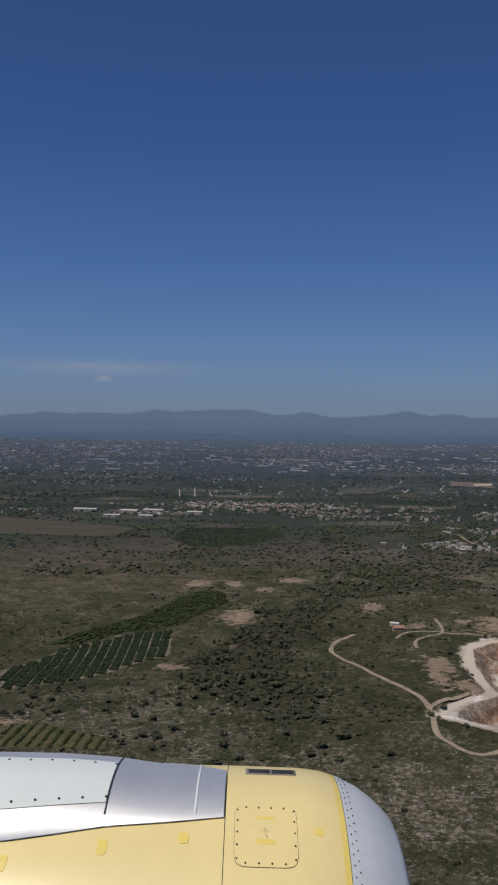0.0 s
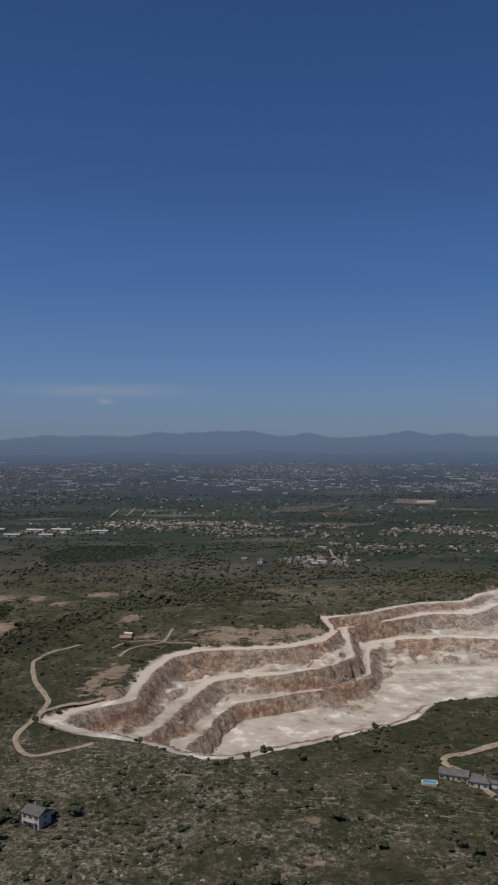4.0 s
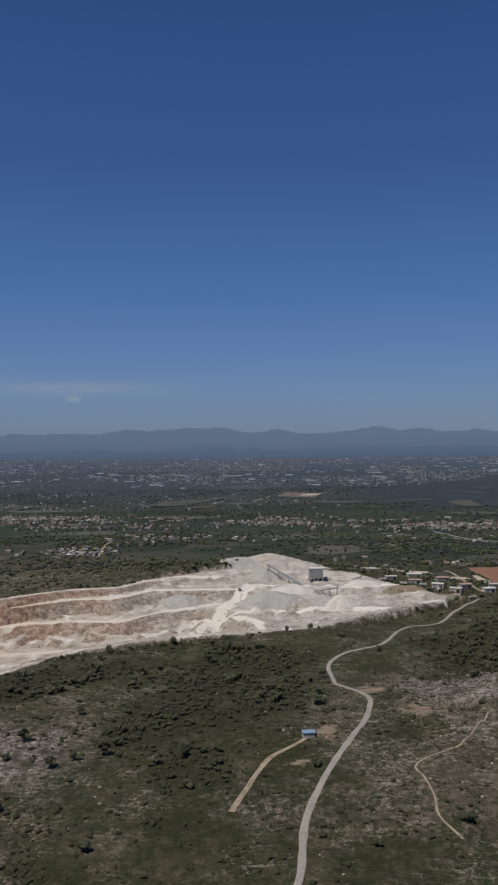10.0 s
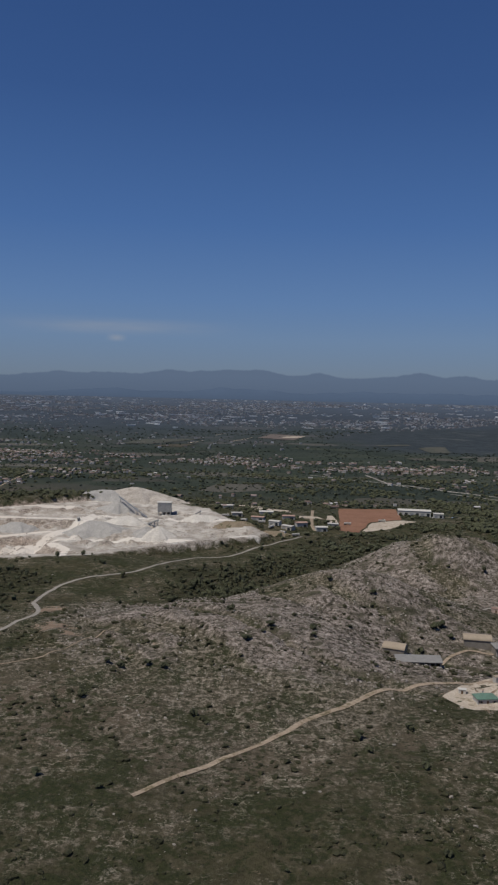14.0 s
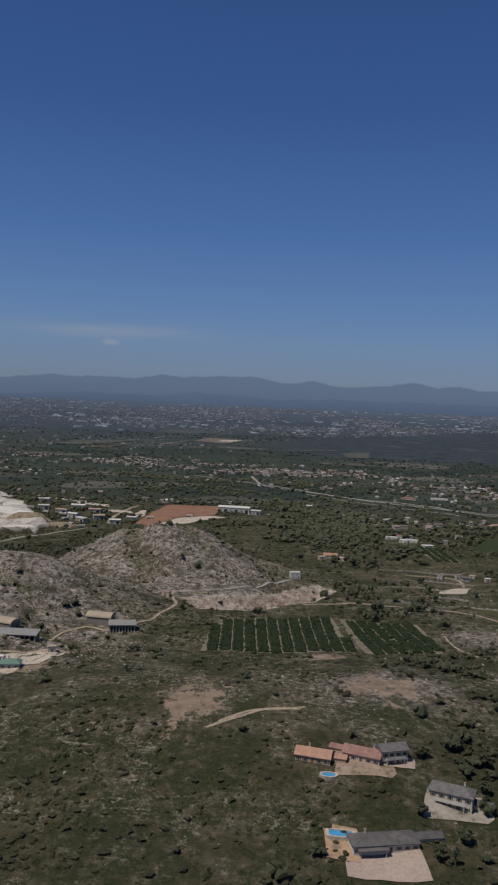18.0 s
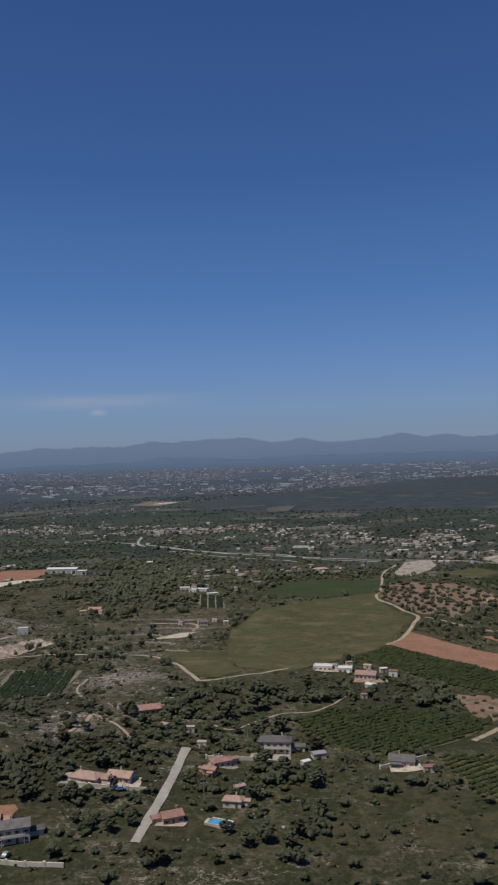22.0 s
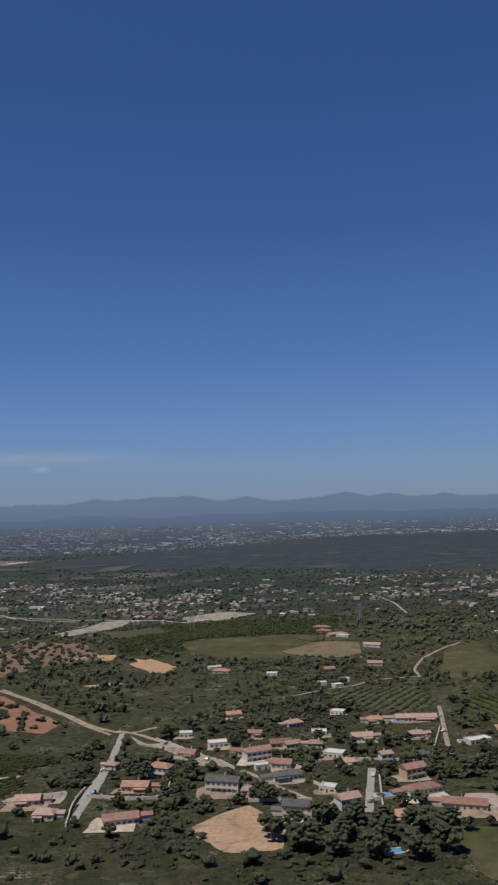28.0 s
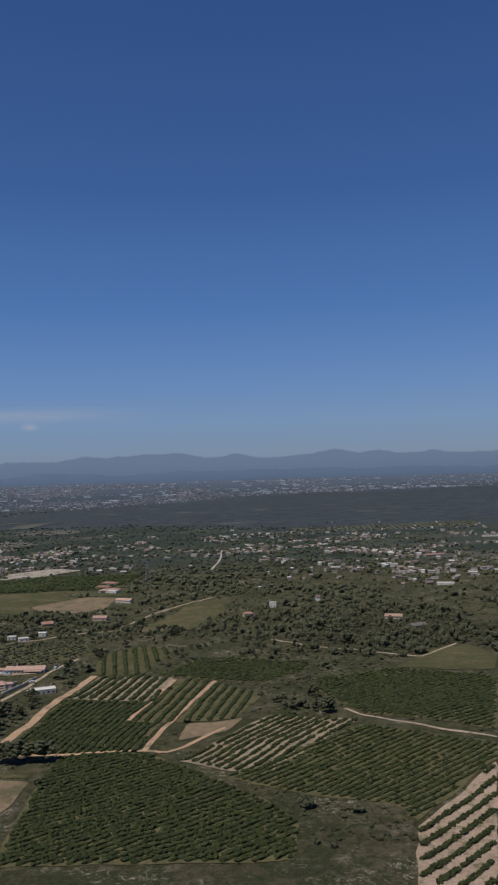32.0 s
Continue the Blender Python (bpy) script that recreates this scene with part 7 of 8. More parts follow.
vault_house(512.5, 277, 9, 5, -6)


def pool(x, y, w, d, turn, oval=True):
    """A swimming pool: water within a pale paved rim."""
    z = float(ground_z(x, y)) + 0.5
    root = thing("swimming_pool", "blue swimming pool in a pale paved rim", "pool", (x, y, z), turn, "pools of the villas")
    n = 36

    def ring(s):
        e = 2.0 if oval else 6.0
        return [(s * w / 2 * abs(math.cos(a)) ** (2 / e) * math.copysign(1, math.cos(a)), s * d / 2 * abs(math.sin(a)) ** (2 / e) * math.copysign(1, math.sin(a))) for a in np.arange(n) * math.tau / n]
    bm = bmesh.new()
    rows = [[bm.verts.new((px, py, pz)) for px, py in ring(s)] for s, pz in ((1.3, -0.8), (1.3, 0.12), (1.0, 0.12), (1.0, -0.3))]
    for a, b in zip(rows, rows[1:]):
        for k in range(n):
            bm.faces.new((a[k], a[(k + 1) % n], b[(k + 1) % n], b[k]))
    part("rim", bm, "pale_sand", root)
    bm = bmesh.new()
    bm.faces.new([bm.verts.new((px, py, -0.05)) for px, py in ring(1.0)])
    part("water", bm, "pool", root)


tagged(strip("dirt_track", [(204, 258), (190, 247), (173, 237), (178, 227), (184, 212)], 2.2, "track"), "pale unpaved dirt track worn into the ground", "road", kind="structure")
tagged(draped("terrace", [(590, 134), (596, 133), (596.5, 142), (589.5, 143)], "sand", 0.2), "tan paved terrace round a pool", "terrace", kind="structure")
for a in ((592.8, 140, 4.4, 2.2, -3, False), (591, 157, 3, 2, 0, True), (166.5, 221, 3.4, 2.2, -10, False), (648, 149, 5.4, 3.0, 0, True), (696.5, 164, 4.8, 2.6, -20, False), (963, 199.5, 6.5, 2.6, 4, False), (982, 283, 3.4, 2.6, 0, False), (999, 254, 3.2, 2.4, 0, False), (958, 162, 4.6, 2.6, 10, True)):
    pool(*a)
    i, j = int((a[0] - MX) / MS), int((a[1] - MY) / MS)
    free[j - 2:j + 3, i - 2:i + 3] = False


def wall_line(line, h=0.9, material="plaster"):
    """A garden wall along a line, stepped with the ground, with piers."""
    p = resample(line, 4.0)
    root = thing("garden_wall", "pale rendered garden wall between villas", "wall", (float(p[0][0]), float(p[0][1]), gz(*p[0])), 0, "garden walls")
    for a, b in zip(p, p[1:]):
        bm = bmesh.new()
        za, zb = gz(*a), gz(*b)
        d = np.array([b[1] - a[1], a[0] - b[0]])
        d = d / np.hypot(*d) * 0.14
        q = [(*(a + d), za - 0.5), (*(b + d), zb - 0.5), (*(b - d), zb - 0.5), (*(a - d), za - 0.5), (*(a + d), za + h), (*(b + d), zb + h), (*(b - d), zb + h), (*(a - d), za + h)]
        v = [bm.verts.new((c[0] - p[0][0], c[1] - p[0][1], c[2] - gz(*p[0]))) for c in q]
        for f in ((0, 1, 5, 4), (1, 2, 6, 5), (2, 3, 7, 6), (3, 0, 4, 7), (4, 5, 6, 7)):
            bm.faces.new([v[k] for k in f])
        part("panel", bm, material, root)
        part("pier", boxed(a[0] - p[0][0] - 0.25, a[0] - p[0][0] + 0.25, a[1] - p[0][1] - 0.25, a[1] - p[0][1] + 0.25, za - gz(*p[0]) - 0.5, za - gz(*p[0]) + h + 0.2), material, root)


for line in ([(893, 268), (908, 248), (921, 229)], [(878, 186), (877, 200), (878, 212)], [(960, 190), (965, 226)], [(975, 190), (998, 184)], [(942, 186), (950, 200), (944, 214)],
             [(985, 240), (996, 274)], [(640, 146), (668, 143)], [(880, 205), (900, 203), (902, 222)], [(925, 200), (942, 198)], [(955, 236), (975, 232)], [(1005, 179), (1003, 170)],
             [(660, 176), (678, 177)], [(690, 198), (706, 200)], [(735, 196), (748, 203)], [(965, 262), (985, 258), (990, 268)]):
    wall_line(line)


def terrace_wall(line):
    """A low dry-stone wall of rough blocks along a line."""
    p = resample(line, 1.1)
    root = thing("terrace_wall", "low dry-stone terrace wall of grey limestone", "wall", (float(p[0][0]), float(p[0][1]), gz(*p[0])), 0, "terrace walls")
    for k, (a, b) in enumerate(zip(p, p[1:])):
        c, d = (a + b) / 2 - p[0], b - a
        h = 0.55 + 0.25 * math.sin(k * 2.3)
        q = part("stone", boxed(-0.6, 0.6, -0.22, 0.22, -0.5, h), "stone", root)
        q.location, q.rotation_euler.z = (c[0], c[1], gz(*((a + b) / 2)) - gz(*p[0])), math.atan2(d[1], d[0]) + 0.08 * math.sin(k * 1.7)


for line in ([(624, 407), (644, 412), (667, 408)], [(630, 386), (650, 390), (669, 385)], [(621, 367), (639, 373), (651, 369)], [(632, 352), (647, 356), (659, 351)], [(636, 330), (652, 336), (668, 331)], [(622, 344), (634, 342)]):
    terrace_wall(line)


def power_pole(x, y, h=4.6):
    z = gz(x, y)
    root = thing("power_pole", "slim concrete power pole with a cross-arm", "pole", (x, y, z), 20, "power poles")
    part("mast", rod(bmesh.new(), (0, 0, -0.5), (0, 0, h), 0.11, 6, 0.07), "dark_wall", root)
    part("cross_arm", boxed(-0.9, 0.9, -0.07, 0.07, h - 0.6, h - 0.45), "steel", root)


for x, y in ((692, 175), (843, 171), (812, 268), (700, 214), (668, 238), (905, 226), (946, 206), (978, 232), (1006, 292)):
    power_pole(x, y)


def pylon(x, y, h=16):
    """A lattice power pylon."""
    z = gz(x, y)
    root = thing("lattice_pylon", "grey steel lattice power pylon in the fields", "pylon", (x, y, z), 15, "lattice pylons")
    for a in (-1, 1):
        for b in (-1, 1):
            part("leg", rod(bmesh.new(), (a * 2.2, b * 2.2, -0.5), (a * 0.3, b * 0.3, h), 0.12, 4), "steel", root)
    for k in range(7):
        s, t = k / 7, (k + 1) / 7
        r1, r2 = 2.2 - 1.9 * s, 2.2 - 1.9 * t
        bm = bmesh.new()
        rod(bm, (-r1, -r1, h * s), (r2, -r2, h * t), 0.07, 4)
        rod(bm, (r1, -r1, h * s), (-r2, -r2, h * t), 0.07, 4)
        part("brace", bm, "steel", root)
    for q in (0.7, 0.83, 0.96):
        part("cross_arm", boxed(-3.2, 3.2, -0.1, 0.1, h * q, h * q + 0.25), "steel", root)


pylon(887, 585)
pylon(770, 640)
pylon(1010, 560)
pylon(820, 147, 8)
pylon(816.5, 130, 8)


def solar_row(x, y, w, turn):
    """A row of tilted solar panels on short posts."""
    root = thing("solar_row", "row of dark tilted solar panels on posts", "solar panels", (x, y, gz(x, y) + 0.15), turn, "solar panels in the yard")
    for k in range(int(w / 0.9)):
        p = part("panel", boxed(-0.42, 0.42, -0.7, 0.7, -0.03, 0.03), "panel_glass", root)
        p.location, p.rotation_euler.x = (k * 0.9 - w / 2, 0, 0.75), radians(28)
        part("post", boxed(k * 0.9 - w / 2 - 0.05, k * 0.9 - w / 2 + 0.05, -0.05, 0.05, -0.4, 0.75), "steel", root)


solar_row(812.5, 149, 8, 4)
solar_row(811.5, 154.5, 4.5, 4)
hall(817.5, 157.5, 7.5, 3, 2.0, 4, "rose", "tile_p", "low shed with a faded tile roof beside the yard", 2, "farm sheds beside the groves")


# ---- vehicles ----
def car(x, y, turn, material, label):
    z = gz(x, y) + 0.25
    root = thing("car", label, "car", (x, y, z), turn, "parked cars")
    root.scale = (0.6, 0.6, 0.6)
    bm = bmesh.new()
    prof = [(-2.0, 0.35), (-2.0, 0.85), (-1.2, 0.95), (-0.8, 1.4), (0.7, 1.4), (1.2, 0.95), (2.0, 0.8), (2.0, 0.35)]
    side = [[bm.verts.new((px, s * 0.82, pz)) for px, pz in prof] for s in (-1, 1)]
    for k in range(8):
        bm.faces.new((side[0][k], side[0][(k + 1) % 8], side[1][(k + 1) % 8], side[1][k]))
    bm.faces.new(side[0][::-1])
    bm.faces.new(side[1])
    part("body", bm, material, root)
    part("windscreen", boxed(-0.95, 1.0, -0.83, 0.83, 1.0, 1.32), "glass", root)
    for a in (-1.25, 1.25):
        for s in (-1, 1):
            part("wheel", rod(bmesh.new(), (a, s * 0.66, 0.32), (a, s * 0.86, 0.32), 0.32, 10), "rubber", root)


for k, (x, y) in enumerate([(880, 232), (881, 208), (958, 196), (962, 218), (897, 262), (912, 240), (996, 268), (1000, 290), (741, 289), (733, 284), (672, 176), (655, 147), (213, 258), (560, 598), (552, 592), (545, 594)]):
    car(x, y, 80 if k % 2 else 15, ("white", "blue_sheet", "steel")[k % 3], ("white", "blue-grey", "silver")[k % 3] + " car parked beside a pale track")


def lorry(x, y, turn):
    z = gz(x, y) + 0.3
    root = thing("lorry", "white tipper lorry parked by the quarry works", "lorry", (x, y, z), turn, "lorries of the works")
    root.scale = (0.6, 0.6, 0.6)
    part("cab", boxed(2.2, 4.0, -1.1, 1.1, 0.7, 2.9), "white", root)
    part("windscreen", boxed(3.4, 4.04, -1.0, 1.0, 1.8, 2.6), "glass", root)
    part("tipper_body", boxed(-3.8, 2.0, -1.2, 1.2, 1.1, 2.6), "concrete", root)
    part("chassis", boxed(-3.8, 4.0, -0.5, 0.5, 0.6, 1.1), "rubber", root)
    for a in (-3.0, -1.9, 3.0):
        for s in (-1, 1):
            part("wheel", rod(bmesh.new(), (a, s * 0.8, 0.5), (a, s * 1.15, 0.5), 0.5, 10), "rubber", root)


for k, (x, y, t) in enumerate([(398, 532, 10), (411, 526, -30), (423, 524, 0), (430, 508, 60), (438, 493, -45), (446, 488, 20), (292, 430, 95), (240, 400, 10), (305, 505, 100), (480, 540, 5), (505, 560, 0)]):
    lorry(x, y, t)

# white factory halls at the edge of the near town
for x, y, w, d, h in ((-289, 1088, 46, 16, 4), (-226, 1077, 34, 18, 4.5), (-196, 1096, 40, 16, 4), (-191, 1012, 26, 12, 3.5), (-136, 1074, 30, 14, 4), (-234, 1008, 30, 12, 3.5)):
    hall(x, y, w * 0.7, d * 0.75, h * 0.8, -4, "concrete", "concrete", "long pale factory hall on the plain", 4, "halls on the plain")
hut = thing("hut", "small hut with a blue-grey sheet roof in the scrub", "hut", (335, 231, gz(335, 231)), 10)
part("wall", boxed(-2.6, 2.6, -1.8, 1.8, -0.6, 2.2), "concrete", hut)
hut.scale = (0.65, 0.65, 0.65)
part("roof", roof_mesh(5.2, 3.6, 0.5, 0.3), "blue_sheet", hut).location.z = 2.4
house(68, 194.6, 5.6, 2, "d", 77, -25, True, group="farmhouses on the plain")
house(174, 225.5, 7.6, 1, "d", 77, -20, True, group="farmhouses on the plain")
house(180, 222, 5, 1, "d", 78, -20, True, group="farmhouses on the plain")


def outbuilding(x, y, w, d, h, turn, wall, roof, label):
    """A small store or ruin: four walls, a slab roof and a doorway."""
    root = thing("outbuilding", label, "outbuilding", (x, y, gz(x, y)), turn, "small outbuildings")
    part("wall", boxed(-w / 2, w / 2, -d / 2, d / 2, -0.6, h), wall, root)
    part("roof", roof_mesh(w, d, d * 0.14, 0.12, 0, 0.1), roof, root).location.z = h + 0.1
    part("door", boxed(-0.3, 0.3, -d / 2 - 0.03, -d / 2 + 0.01, 0, min(1.1, h * 0.8)), "shutter", root)


for k, (x, y, w) in enumerate([(676, 217, 2.4), (683.6, 216, 2.2), (739.4, 264.5, 3.6), (736, 254, 2.0), (728.5, 293, 2.6), (734, 297, 2.4), (741, 295, 3.0), (746, 288, 2.6), (749, 281, 3.2), (719.5, 203, 3.6), (529, 321, 3.4), (509, 231, 2.4),
                               (497, 221, 2.0), (660, 233, 2.2), (674, 240, 2.4), (700, 180, 2.6), (688, 206, 2.4), (716, 196, 2.2), (747, 194, 2.6), (655, 399, 2.6), (664, 402, 2.2), (672, 405, 3.0), (678, 398, 2.6), (648, 512, 4.0), (655, 517, 3.2), (607, 430, 4.2), (596, 428, 3.6),
                               (48.5, 392, 4.2), (217, 262, 2.2), (208, 250, 2.6)]):
    outbuilding(x, y, w, w * 0.7, 1.3 + 0.3 * (k % 3), (k * 37) % 70 - 35, ("white", "plaster", "rose", "concrete")[k % 4], ("tile_p", "tan_roof", "white", "tile_r", "tarmac_roof")[k % 5], ("white", "cream", "rose", "grey")[k % 4] + " walled small outbuilding among trees")

# ---- trees that stand alone ----
def tree_kind(seed, r, h, leaf, label):
    """A tree: tapered trunk, limbs, and a crown of many uneven clumps."""
    g = np.random.default_rng(seed)
    root = thing("tree", label, "tree", (560 + seed, 1000, gz(560 + seed, 1000)), 0, "garden and field trees")
    part("trunk", rod(bmesh.new(), (0, 0, -0.5), (0.1, 0, h * 0.55), 0.2, 7, 0.1), "bark", root)
    for k in range(4):
        a = k * math.tau / 4 + g.uniform(-0.4, 0.4)
        part("limb", rod(bmesh.new(), (0.08, 0, h * 0.42), (r * 0.55 * math.cos(a), r * 0.55 * math.sin(a), h * 0.72), 0.12, 5, 0.05), "bark", root)
    verts, faces, base = [], [], 0
    for k in range(38):
        v, f = BUSH[k % 8]
        a, s, up = g.uniform(0, math.tau), g.uniform(0, 1) ** 0.6, g.uniform(-1, 1)
        c = np.array([r * 0.8 * s * math.cos(a), r * 0.8 * s * math.sin(a), h * 0.58 + up * h * 0.36 * math.sqrt(max(0.05, 1 - s * s))])
        verts.append(v * r * g.uniform(0.17, 0.34) + c)
        faces.append(f + base)
        base += len(v)
    ob = new("crown", sheet("crown", np.vstack(verts), np.vstack(faces), [M[leaf]]))
    ob.parent = root
    return root


TREES = [tree_kind(1, 2.6, 5.0, "pine", "dark green round-crowned pine among the villas"), tree_kind(2, 2.2, 4.2, "bush", "green broad-leaved tree on dry ground"),
         tree_kind(3, 1.8, 3.6, "olive", "grey-green olive tree on dry ground"), tree_kind(4, 3.2, 6.0, "pine", "tall dark green pine among the villas"), tree_kind(5, 0.9, 5.0, "pine", "narrow dark green cypress beside a house")]
spots = [(640, 720, 145, 232, 62), (672, 736, 232, 262, 22), (690, 760, 185, 240, 12), (870, 1005, 178, 280, 100), (585, 628, 134, 174, 12), (1084, 1100, 206, 230, 9), (180, 320, 215, 262, 12)]
for x0, x1, y0, y1, count in spots:
    done = 0
    for _ in range(count * 6):
        x, y = r_.uniform(x0, x1), r_.uniform(y0, y1)
        if done < count and bool(at_mask(free, np.array([x]), np.array([y]))[0]):
            s = r_.uniform(0.42, 1.0)
            copy_thing(TREES[r_.choice((0, 0, 1, 1, 2, 3, 4)) if x > 600 else r_.choice((1, 1, 0, 2))], pose(x, y, gz(x, y), 0, 0, r_.uniform(0, 360)) @ Matrix.Scale(s, 4))
            done += 1


# round trees in the gardens and beside the lanes
for k, (x, y) in enumerate([(1002.5, 223.0), (1036.0, 384.9), (1017.2, 373.6), (1042.3, 364.3), (993.4, 220.6), (1022.2, 337.5), (1011.6, 316.8), (992.3, 218.1), (983.9, 213.0), (980.3, 241.0), (985.1, 234.3), (981.1, 221.2), (997.6, 195.2), (999.0, 207.1), (964.6, 219.9), (969.8, 190.9), (984.5, 177.4), (978.1, 174.4), (973.0, 177.4), (975.8, 178.9), (956.5, 255.0), (959.8, 312.8), (968.7, 310.2), (964.2, 307.5), (975.1, 275.5), (988.1, 150.6), (1014.8, 308.7), (1006.6, 284.3), (989.9, 236.9), (969.7, 237.3)]):
    copy_thing(TREES[(0, 1, 0, 3, 1)[k % 5]], pose(x, y, gz(x, y), 0, 0, 71 * k) @ Matrix.Scale(0.62 + 0.12 * (k % 4), 4))


# a stand of tall pines at the village's edge, and a row beside the grove
for x, y in [(930, 172), (936, 178), (943, 181), (951, 180), (958, 178), (965, 174), (971, 171), (970, 162), (962, 159), (953, 160), (944, 162), (937, 165), (947, 170), (956, 168), (1010, 178.5), (1013.5, 178), (1017, 178.5), (1021, 178)]:
    copy_thing(TREES[3], pose(x, y, gz(x, y), 0, 0, r_.uniform(0, 360)) @ Matrix.Scale(r_.uniform(0.85, 1.2), 4))


# ---- the foothills at the edge of the plain ----
def foothills():
    x = np.arange(-3200, 4400, 14.0)
    crest = 92 + 60 * (fbm(x, x * 0 + 3, 420, 81, 3) - 0.45) + 26 * (fbm(x, x * 0, 110, 83, 4) - 0.45)
    # haze is painted as an emitted blue-grey glow, darker towards the foot
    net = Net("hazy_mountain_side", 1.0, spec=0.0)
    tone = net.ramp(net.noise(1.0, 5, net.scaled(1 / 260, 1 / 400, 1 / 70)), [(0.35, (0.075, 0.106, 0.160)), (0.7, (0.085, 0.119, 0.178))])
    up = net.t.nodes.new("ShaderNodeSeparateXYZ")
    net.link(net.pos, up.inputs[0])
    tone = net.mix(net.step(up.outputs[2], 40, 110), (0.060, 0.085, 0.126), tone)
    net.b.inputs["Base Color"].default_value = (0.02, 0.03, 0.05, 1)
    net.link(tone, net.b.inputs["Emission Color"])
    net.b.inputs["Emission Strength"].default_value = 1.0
    rows = [(4780, 22, 0.0), (4830, 43, 0.0), (4880, 33, 0.35), (4935, 6, 1.0), (4960, 0, 0.6)]
    v, n = [], len(x)
    for y, low, s in rows:
        wob = 18 * (fbm(x, x * 0 + y, 120, 85) - 0.5) if 0 < s < 1 else 0
        v.append(np.stack([x, np.full(n, float(y)), low + crest * s + wob], 1))
    k = np.arange(n * len(rows)).reshape(len(rows), n)
    q = np.stack([k[:-1, :-1], k[:-1, 1:], k[1:, 1:], k[1:, :-1]], -1).reshape(-1, 4)
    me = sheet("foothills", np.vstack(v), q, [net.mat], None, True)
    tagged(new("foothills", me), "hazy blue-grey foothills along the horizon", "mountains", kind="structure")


foothills()
# ---- the aircraft's engine, hung in the air beside the start of the path ----
YELLOW = plain("yellow_paint", (0.74, 0.60, 0.275), 0.34, vary=0.05, size=0.6, spec=0.5)
BRIGHT = plain("fresh_yellow_paint", (0.75, 0.575, 0.15), 0.35, vary=0.05, size=0.2, spec=0.5)
SILVER = plain("brushed_aluminium", (0.80, 0.79, 0.77), 0.52, 0.85, vary=0.06, size=0.3)
LIP = plain("anodised_lip", (0.62, 0.64, 0.65), 0.45, 0.2, vary=0.06, size=0.4)
PANEL = plain("pale_fairing_panel", (0.70, 0.73, 0.70), 0.3, 0.1, vary=0.05, size=0.4)
DARK = plain("dark_metal", (0.05, 0.05, 0.05), 0.5, 0.5)


def nacelle_radius(x):
    return float(np.interp(x, [-3.4, -2.2, -1.2, -0.16, 0.3, 0.42, 0.52, 0.62, 0.70, 0.76, 0.80], [0.86, 1.06, 1.135, 1.15, 1.148, 1.135, 1.105, 1.06, 1.005, 0.95, 0.88]))


def on_nacelle(x, lift_deg, out=0.0):
    """A place on the nacelle's skin; the angle rises from the cabin side to the top."""
    a, r = radians(lift_deg), nacelle_radius(x) + out
    return (x, -r * math.cos(a), r * math.sin(a))


def turned(stations, sides=72):
    """A surface of revolution about x from rows of x and radius."""
    bm = bmesh.new()
    rings = [[bm.verts.new((x, r * math.cos(k * math.tau / sides), r * math.sin(k * math.tau / sides))) for k in range(sides)] for x, r in stations]
    for a, b in zip(rings, rings[1:]):
        for k in range(sides):
            bm.faces.new((a[k], a[(k + 1) % sides], b[(k + 1) % sides], b[k])).smooth = True
    return bm


def skin_patch(x0, x1, a0, a1, out, n=10):
    """A thin raised plate that follows the nacelle's skin."""
    bm = bmesh.new()
    top = [[bm.verts.new(on_nacelle(x, a, out)) for x in np.linspace(x0, x1, n)] for a in np.linspace(a0, a1, n)]
    low = [[bm.verts.new(on_nacelle(x, a, -0.004)) for x in np.linspace(x0, x1, n)] for a in np.linspace(a0, a1, n)]
    for i in range(n - 1):
        for j in range(n - 1):
            bm.faces.new((top[i][j], top[i][j + 1], top[i + 1][j + 1], top[i + 1][j])).smooth = True
    for i in range(n - 1):
        bm.faces.new((low[i][0], top[i][0], top[i + 1][0], low[i + 1][0]))
        bm.faces.new((top[i][-1], low[i][-1], low[i + 1][-1], top[i + 1][-1]))
        bm.faces.new((low[0][i + 1], top[0][i + 1], top[0][i], low[0][i]))
        bm.faces.new((top[-1][i + 1], low[-1][i + 1], low[-1][i], top[-1][i]))
    return bm


def round_patch(x0, x1, a0, a1, out, e=7.0, n=48):
    """A thin plate with rounded corners that follows the nacelle's skin."""
    bm = bmesh.new()
    cx, ca, hx, ha = (x0 + x1) / 2, (a0 + a1) / 2, (x1 - x0) / 2, (a1 - a0) / 2
    rings = []
    for s, lift in ((0.02, out), (0.25, out), (0.5, out), (0.75, out), (1.0, out), (1.0, -0.003)):
        ring = []
        for k in range(n):
            c, d = math.cos(k * math.tau / n), math.sin(k * math.tau / n)
            ring.append(bm.verts.new(on_nacelle(cx + s * hx * math.copysign(abs(c) ** (2 / e), c), ca + s * ha * math.copysign(abs(d) ** (2 / e), d), lift)))
        rings.append(ring)
    for a, b in zip(rings[:5], rings[1:5]):
        for k in range(n):
            bm.faces.new((a[k], a[(k + 1) % n], b[(k + 1) % n], b[k])).smooth = True
    edge = [bm.verts.new(v.co) for v in rings[4]]
    for k in range(n):
        bm.faces.new((edge[k], edge[(k + 1) % n], rings[5][(k + 1) % n], rings[5][k]))
    bm.faces.new(rings[0])
    return bm


def rivet(x, a, parent, r=0.007, out=0.004):
    p = Vector(on_nacelle(x, a, out))
    n = Vector((0, p.y, p.z)).normalized()
    return part("fastener", rod(bmesh.new(), p - n * 0.006, p + n * 0.003, r, 8), DARK, parent)


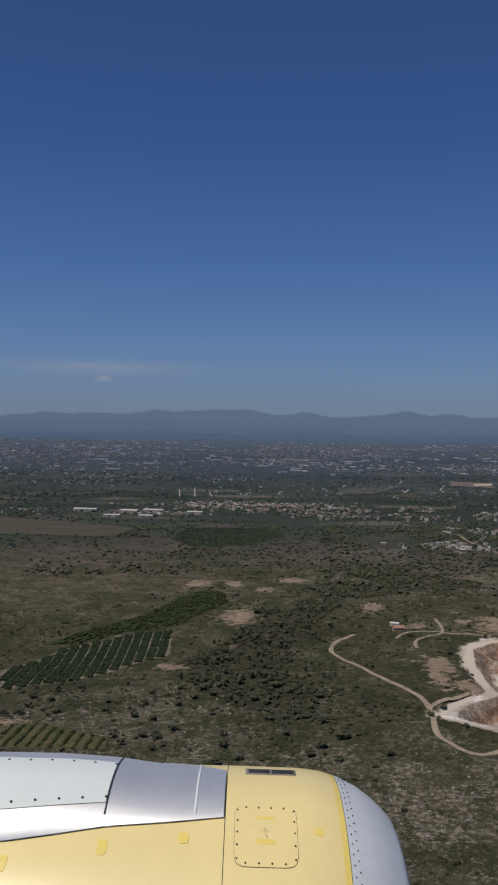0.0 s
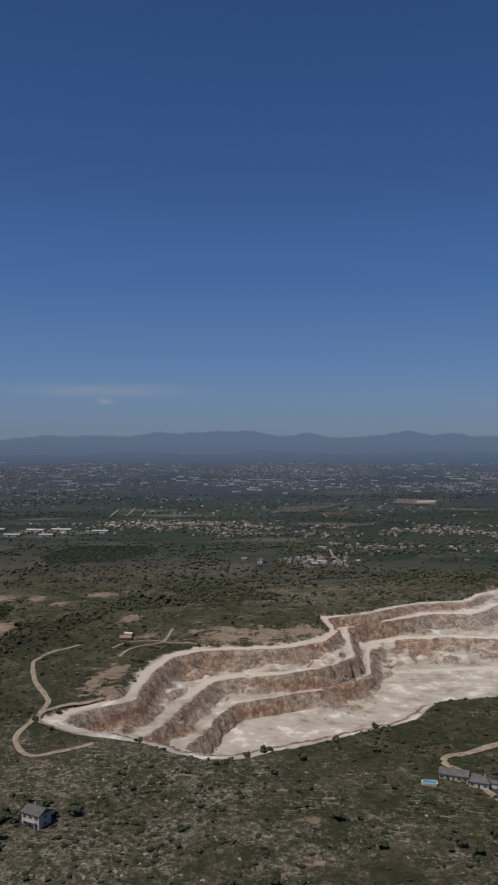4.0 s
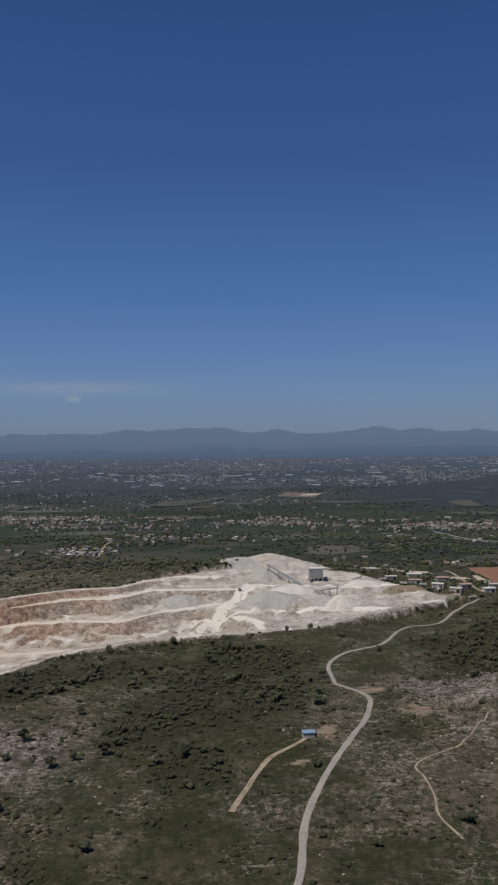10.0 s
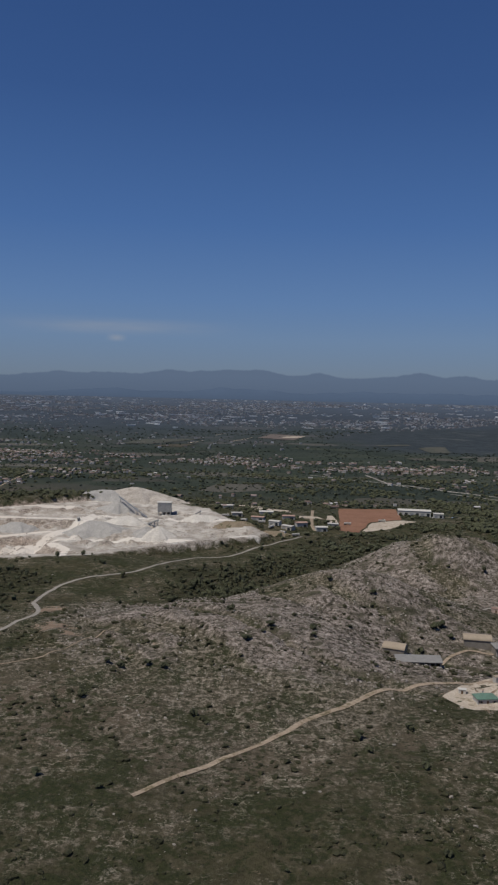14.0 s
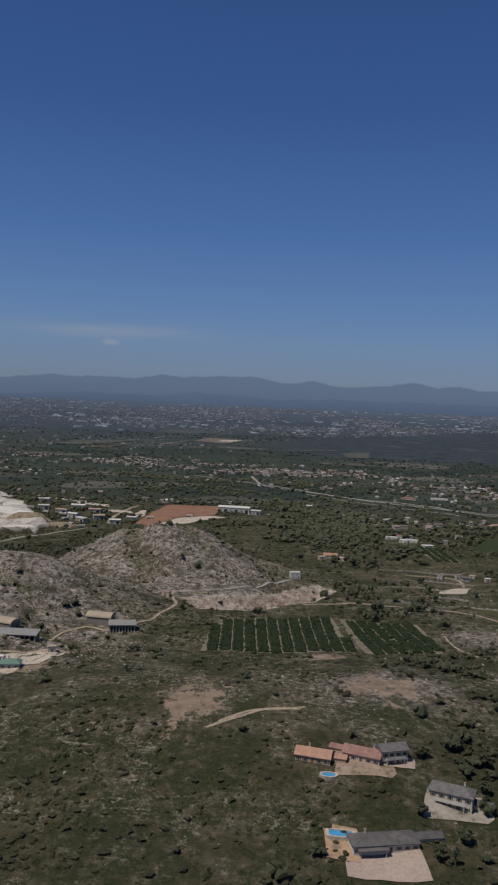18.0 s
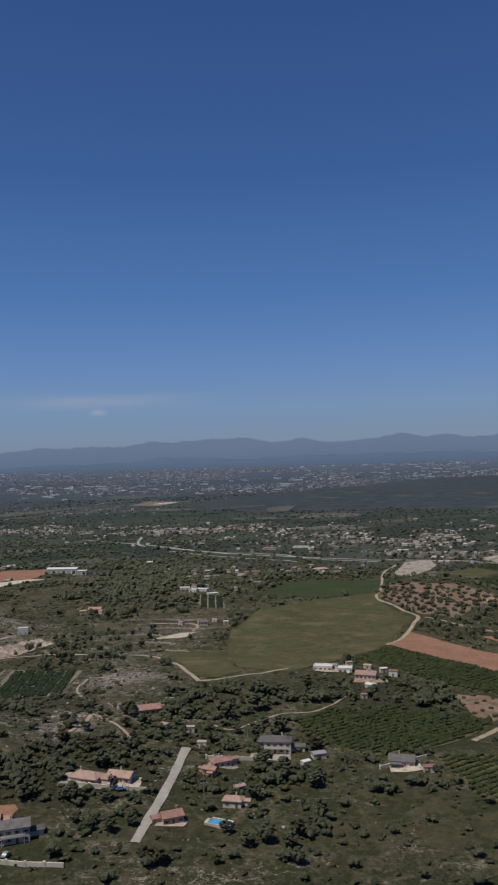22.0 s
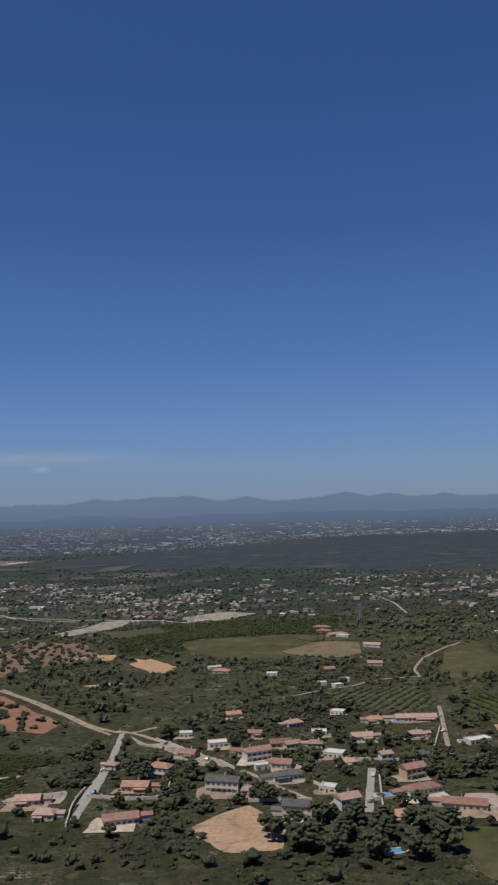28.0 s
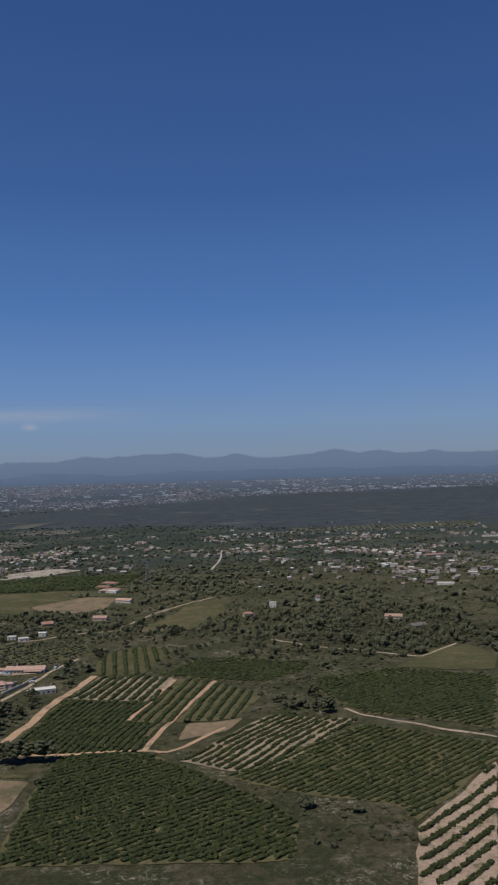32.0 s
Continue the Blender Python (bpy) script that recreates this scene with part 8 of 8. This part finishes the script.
def engine():
    m = Matrix.Translation((ROWS[0][1], ROWS[0][2], ROWS[0][3])) @ pose(0, 0, 0, 0, 0, ROWS[0][4]) @ Matrix.Translation((0, 4.2, -3.0)) @ pose(0, 0, 0, 0, 0.9, 0)
    root = new("aircraft_engine")
    root.matrix_world = m
    tagged(root, "yellow jet engine nacelle with a silver inlet lip", "aircraft engine")
    part("fan_cowl", turned([(x, nacelle_radius(x)) for x in (-3.4, -2.8, -2.2, -1.7, -1.2, -0.7, -0.1095)]), YELLOW, root)
    part("cowl_joint", turned([(-0.1095, 1.148), (-0.1075, 1.146), (-0.1055, 1.148)]), DARK, root, "dark panel joint round the nacelle")
    inlet = part("inlet_cowl", turned([(x, nacelle_radius(x)) for x in np.linspace(-0.1055, 0.487, 9)]), YELLOW, root)
    part("paint_edge", turned([(0.458, nacelle_radius(0.458) + 0.001), (0.472, nacelle_radius(0.472) + 0.001), (0.487, nacelle_radius(0.487) + 0.001)]), BRIGHT, inlet, "bright yellow painted edge")
    lip = part("inlet_lip", turned([(x, nacelle_radius(x)) for x in np.linspace(0.49, 0.76, 10)] + [(0.785, 0.925), (0.80, 0.895), (0.80, 0.87), (0.78, 0.84), (0.70, 0.80), (0.4, 0.78), (0.1, 0.79)]), LIP, root, "silver-grey polished inlet lip")
    for k in range(26):
        rivet(0.508, 28 + k * 3.0, lip, 0.0036, 0.0)
        rivet(0.532, 29.5 + k * 3.0, lip, 0.0036, 0.0)
    fan = part("fan", turned([(0.08, 0.80), (0.10, 0.30), (0.25, 0.18), (0.42, 0.02)]), DARK, root, "dark fan disc and spinner")
    part("panel_seam", round_patch(-0.0605, 0.2435, 61.36, 79.74, 0.0012), DARK, root)
    plate = part("access_panel", round_patch(-0.059, 0.242, 61.45, 79.65, 0.0026), YELLOW, root, "yellow access panel with dark fasteners")
    for k in range(5):
        rivet(-0.047, 63.4 + k * 3.6, plate, 0.0042)
        rivet(0.230, 63.4 + k * 3.6, plate, 0.0042)
    for k in range(4):
        rivet(-0.005 + k * 0.062, 78.8, plate, 0.0042)
        rivet(-0.005 + k * 0.062, 62.3, plate, 0.0042)
    for x0, x1, a0, a1, owner in ((0.045, 0.135, 74.7, 75.7, plate), (0.045, 0.14, 67.3, 68.7, plate), (0.325, 0.372, 70.6, 72.8, inlet), (-0.70, -0.655, 63.5, 67.8, root), (-0.325, -0.275, 67, 70, root), (-1.15, -1.10, 59, 63, root)):
        part("touch_up", round_patch(x0, x1, a0, a1, 0.0034 if owner is plate else 0.0014, 4), BRIGHT, owner, "bright yellow paint touch-up")
    vent = part("air_vent", skin_patch(-0.01, 0.265, 97.2, 103, 0.002), "dark_wall", root, "grey recessed air vent")
    for k in range(2):
        part("slat", skin_patch(0.006 + k * 0.128, 0.122 + k * 0.128, 98.2, 102, 0.004, 4), DARK, vent)

    def shell(x, s, out=0.0):
        """A place on the pylon's forward fairing: s runs from its lower edge over the top."""
        low = float(np.interp(x, [-3.4, -1.16, -0.9, -0.67, -0.376, -0.115], [58, 66.3, 68.8, 71.3, 72.9, 74.8]))
        end = float(np.interp(x, [-3.4, -0.7, -0.4, -0.115], [125, 125, 110, 99]))
        top = float(np.interp(x, [-3.4, -1.3, -1.0, -0.727, -0.563, -0.414, -0.25, -0.115], [1.26, 1.222, 1.217, 1.195, 1.173, 1.163, 1.160, 1.160]))
        rise = max(0.008, top - nacelle_radius(x)) * math.sin(math.pi * min(1, s * 1.15) ** 0.8) ** 0.75 if s < 0.87 else 0.0
        return Vector(on_nacelle(x, low + (end - low) * s, 0.006 + rise + out))

    def fairing(x0, x1, s0, s1, n=24, out=0.0, rows_=17):
        bm = bmesh.new()
        rows = [[bm.verts.new(shell(x, s0 + (s1 - s0) * q / (rows_ - 1), out)) for q in range(rows_)] for x in np.linspace(x0, x1, n)]
        for a, b in zip(rows, rows[1:]):
            for k in range(rows_ - 1):
                bm.faces.new((a[k], b[k], b[k + 1], a[k + 1])).smooth = True
        return bm
    body = part("pylon_fairing", fairing(-3.4, -0.115, 0, 1, 40), SILVER, root, "bright silver pylon fairing")
    part("fairing_side", fairing(-3.4, -0.70, 0.115, 0.46, 24, 0.004), PANEL, body, "pale green-white fairing panel")
    part("flange", fairing(-3.4, -0.115, 0.0, 0.05, 30, 0.003, 3), SILVER, body)
    part("seam", fairing(-0.698, -0.690, 0, 1, 2, 0.003), DARK, body)
    part("seam", fairing(-0.262, -0.252, 0.04, 1, 2, 0.005), PANEL, body)
    for k in range(9):
        x = -1.6 + k * 0.112
        for s in (0.145, 0.43):
            p = shell(x, s, 0.004)
            n = Vector((0, p.y, p.z)).normalized()
            part("fastener", rod(bmesh.new(), p - n * 0.006, p + n * 0.004, 0.0065, 8), DARK, body)


engine()
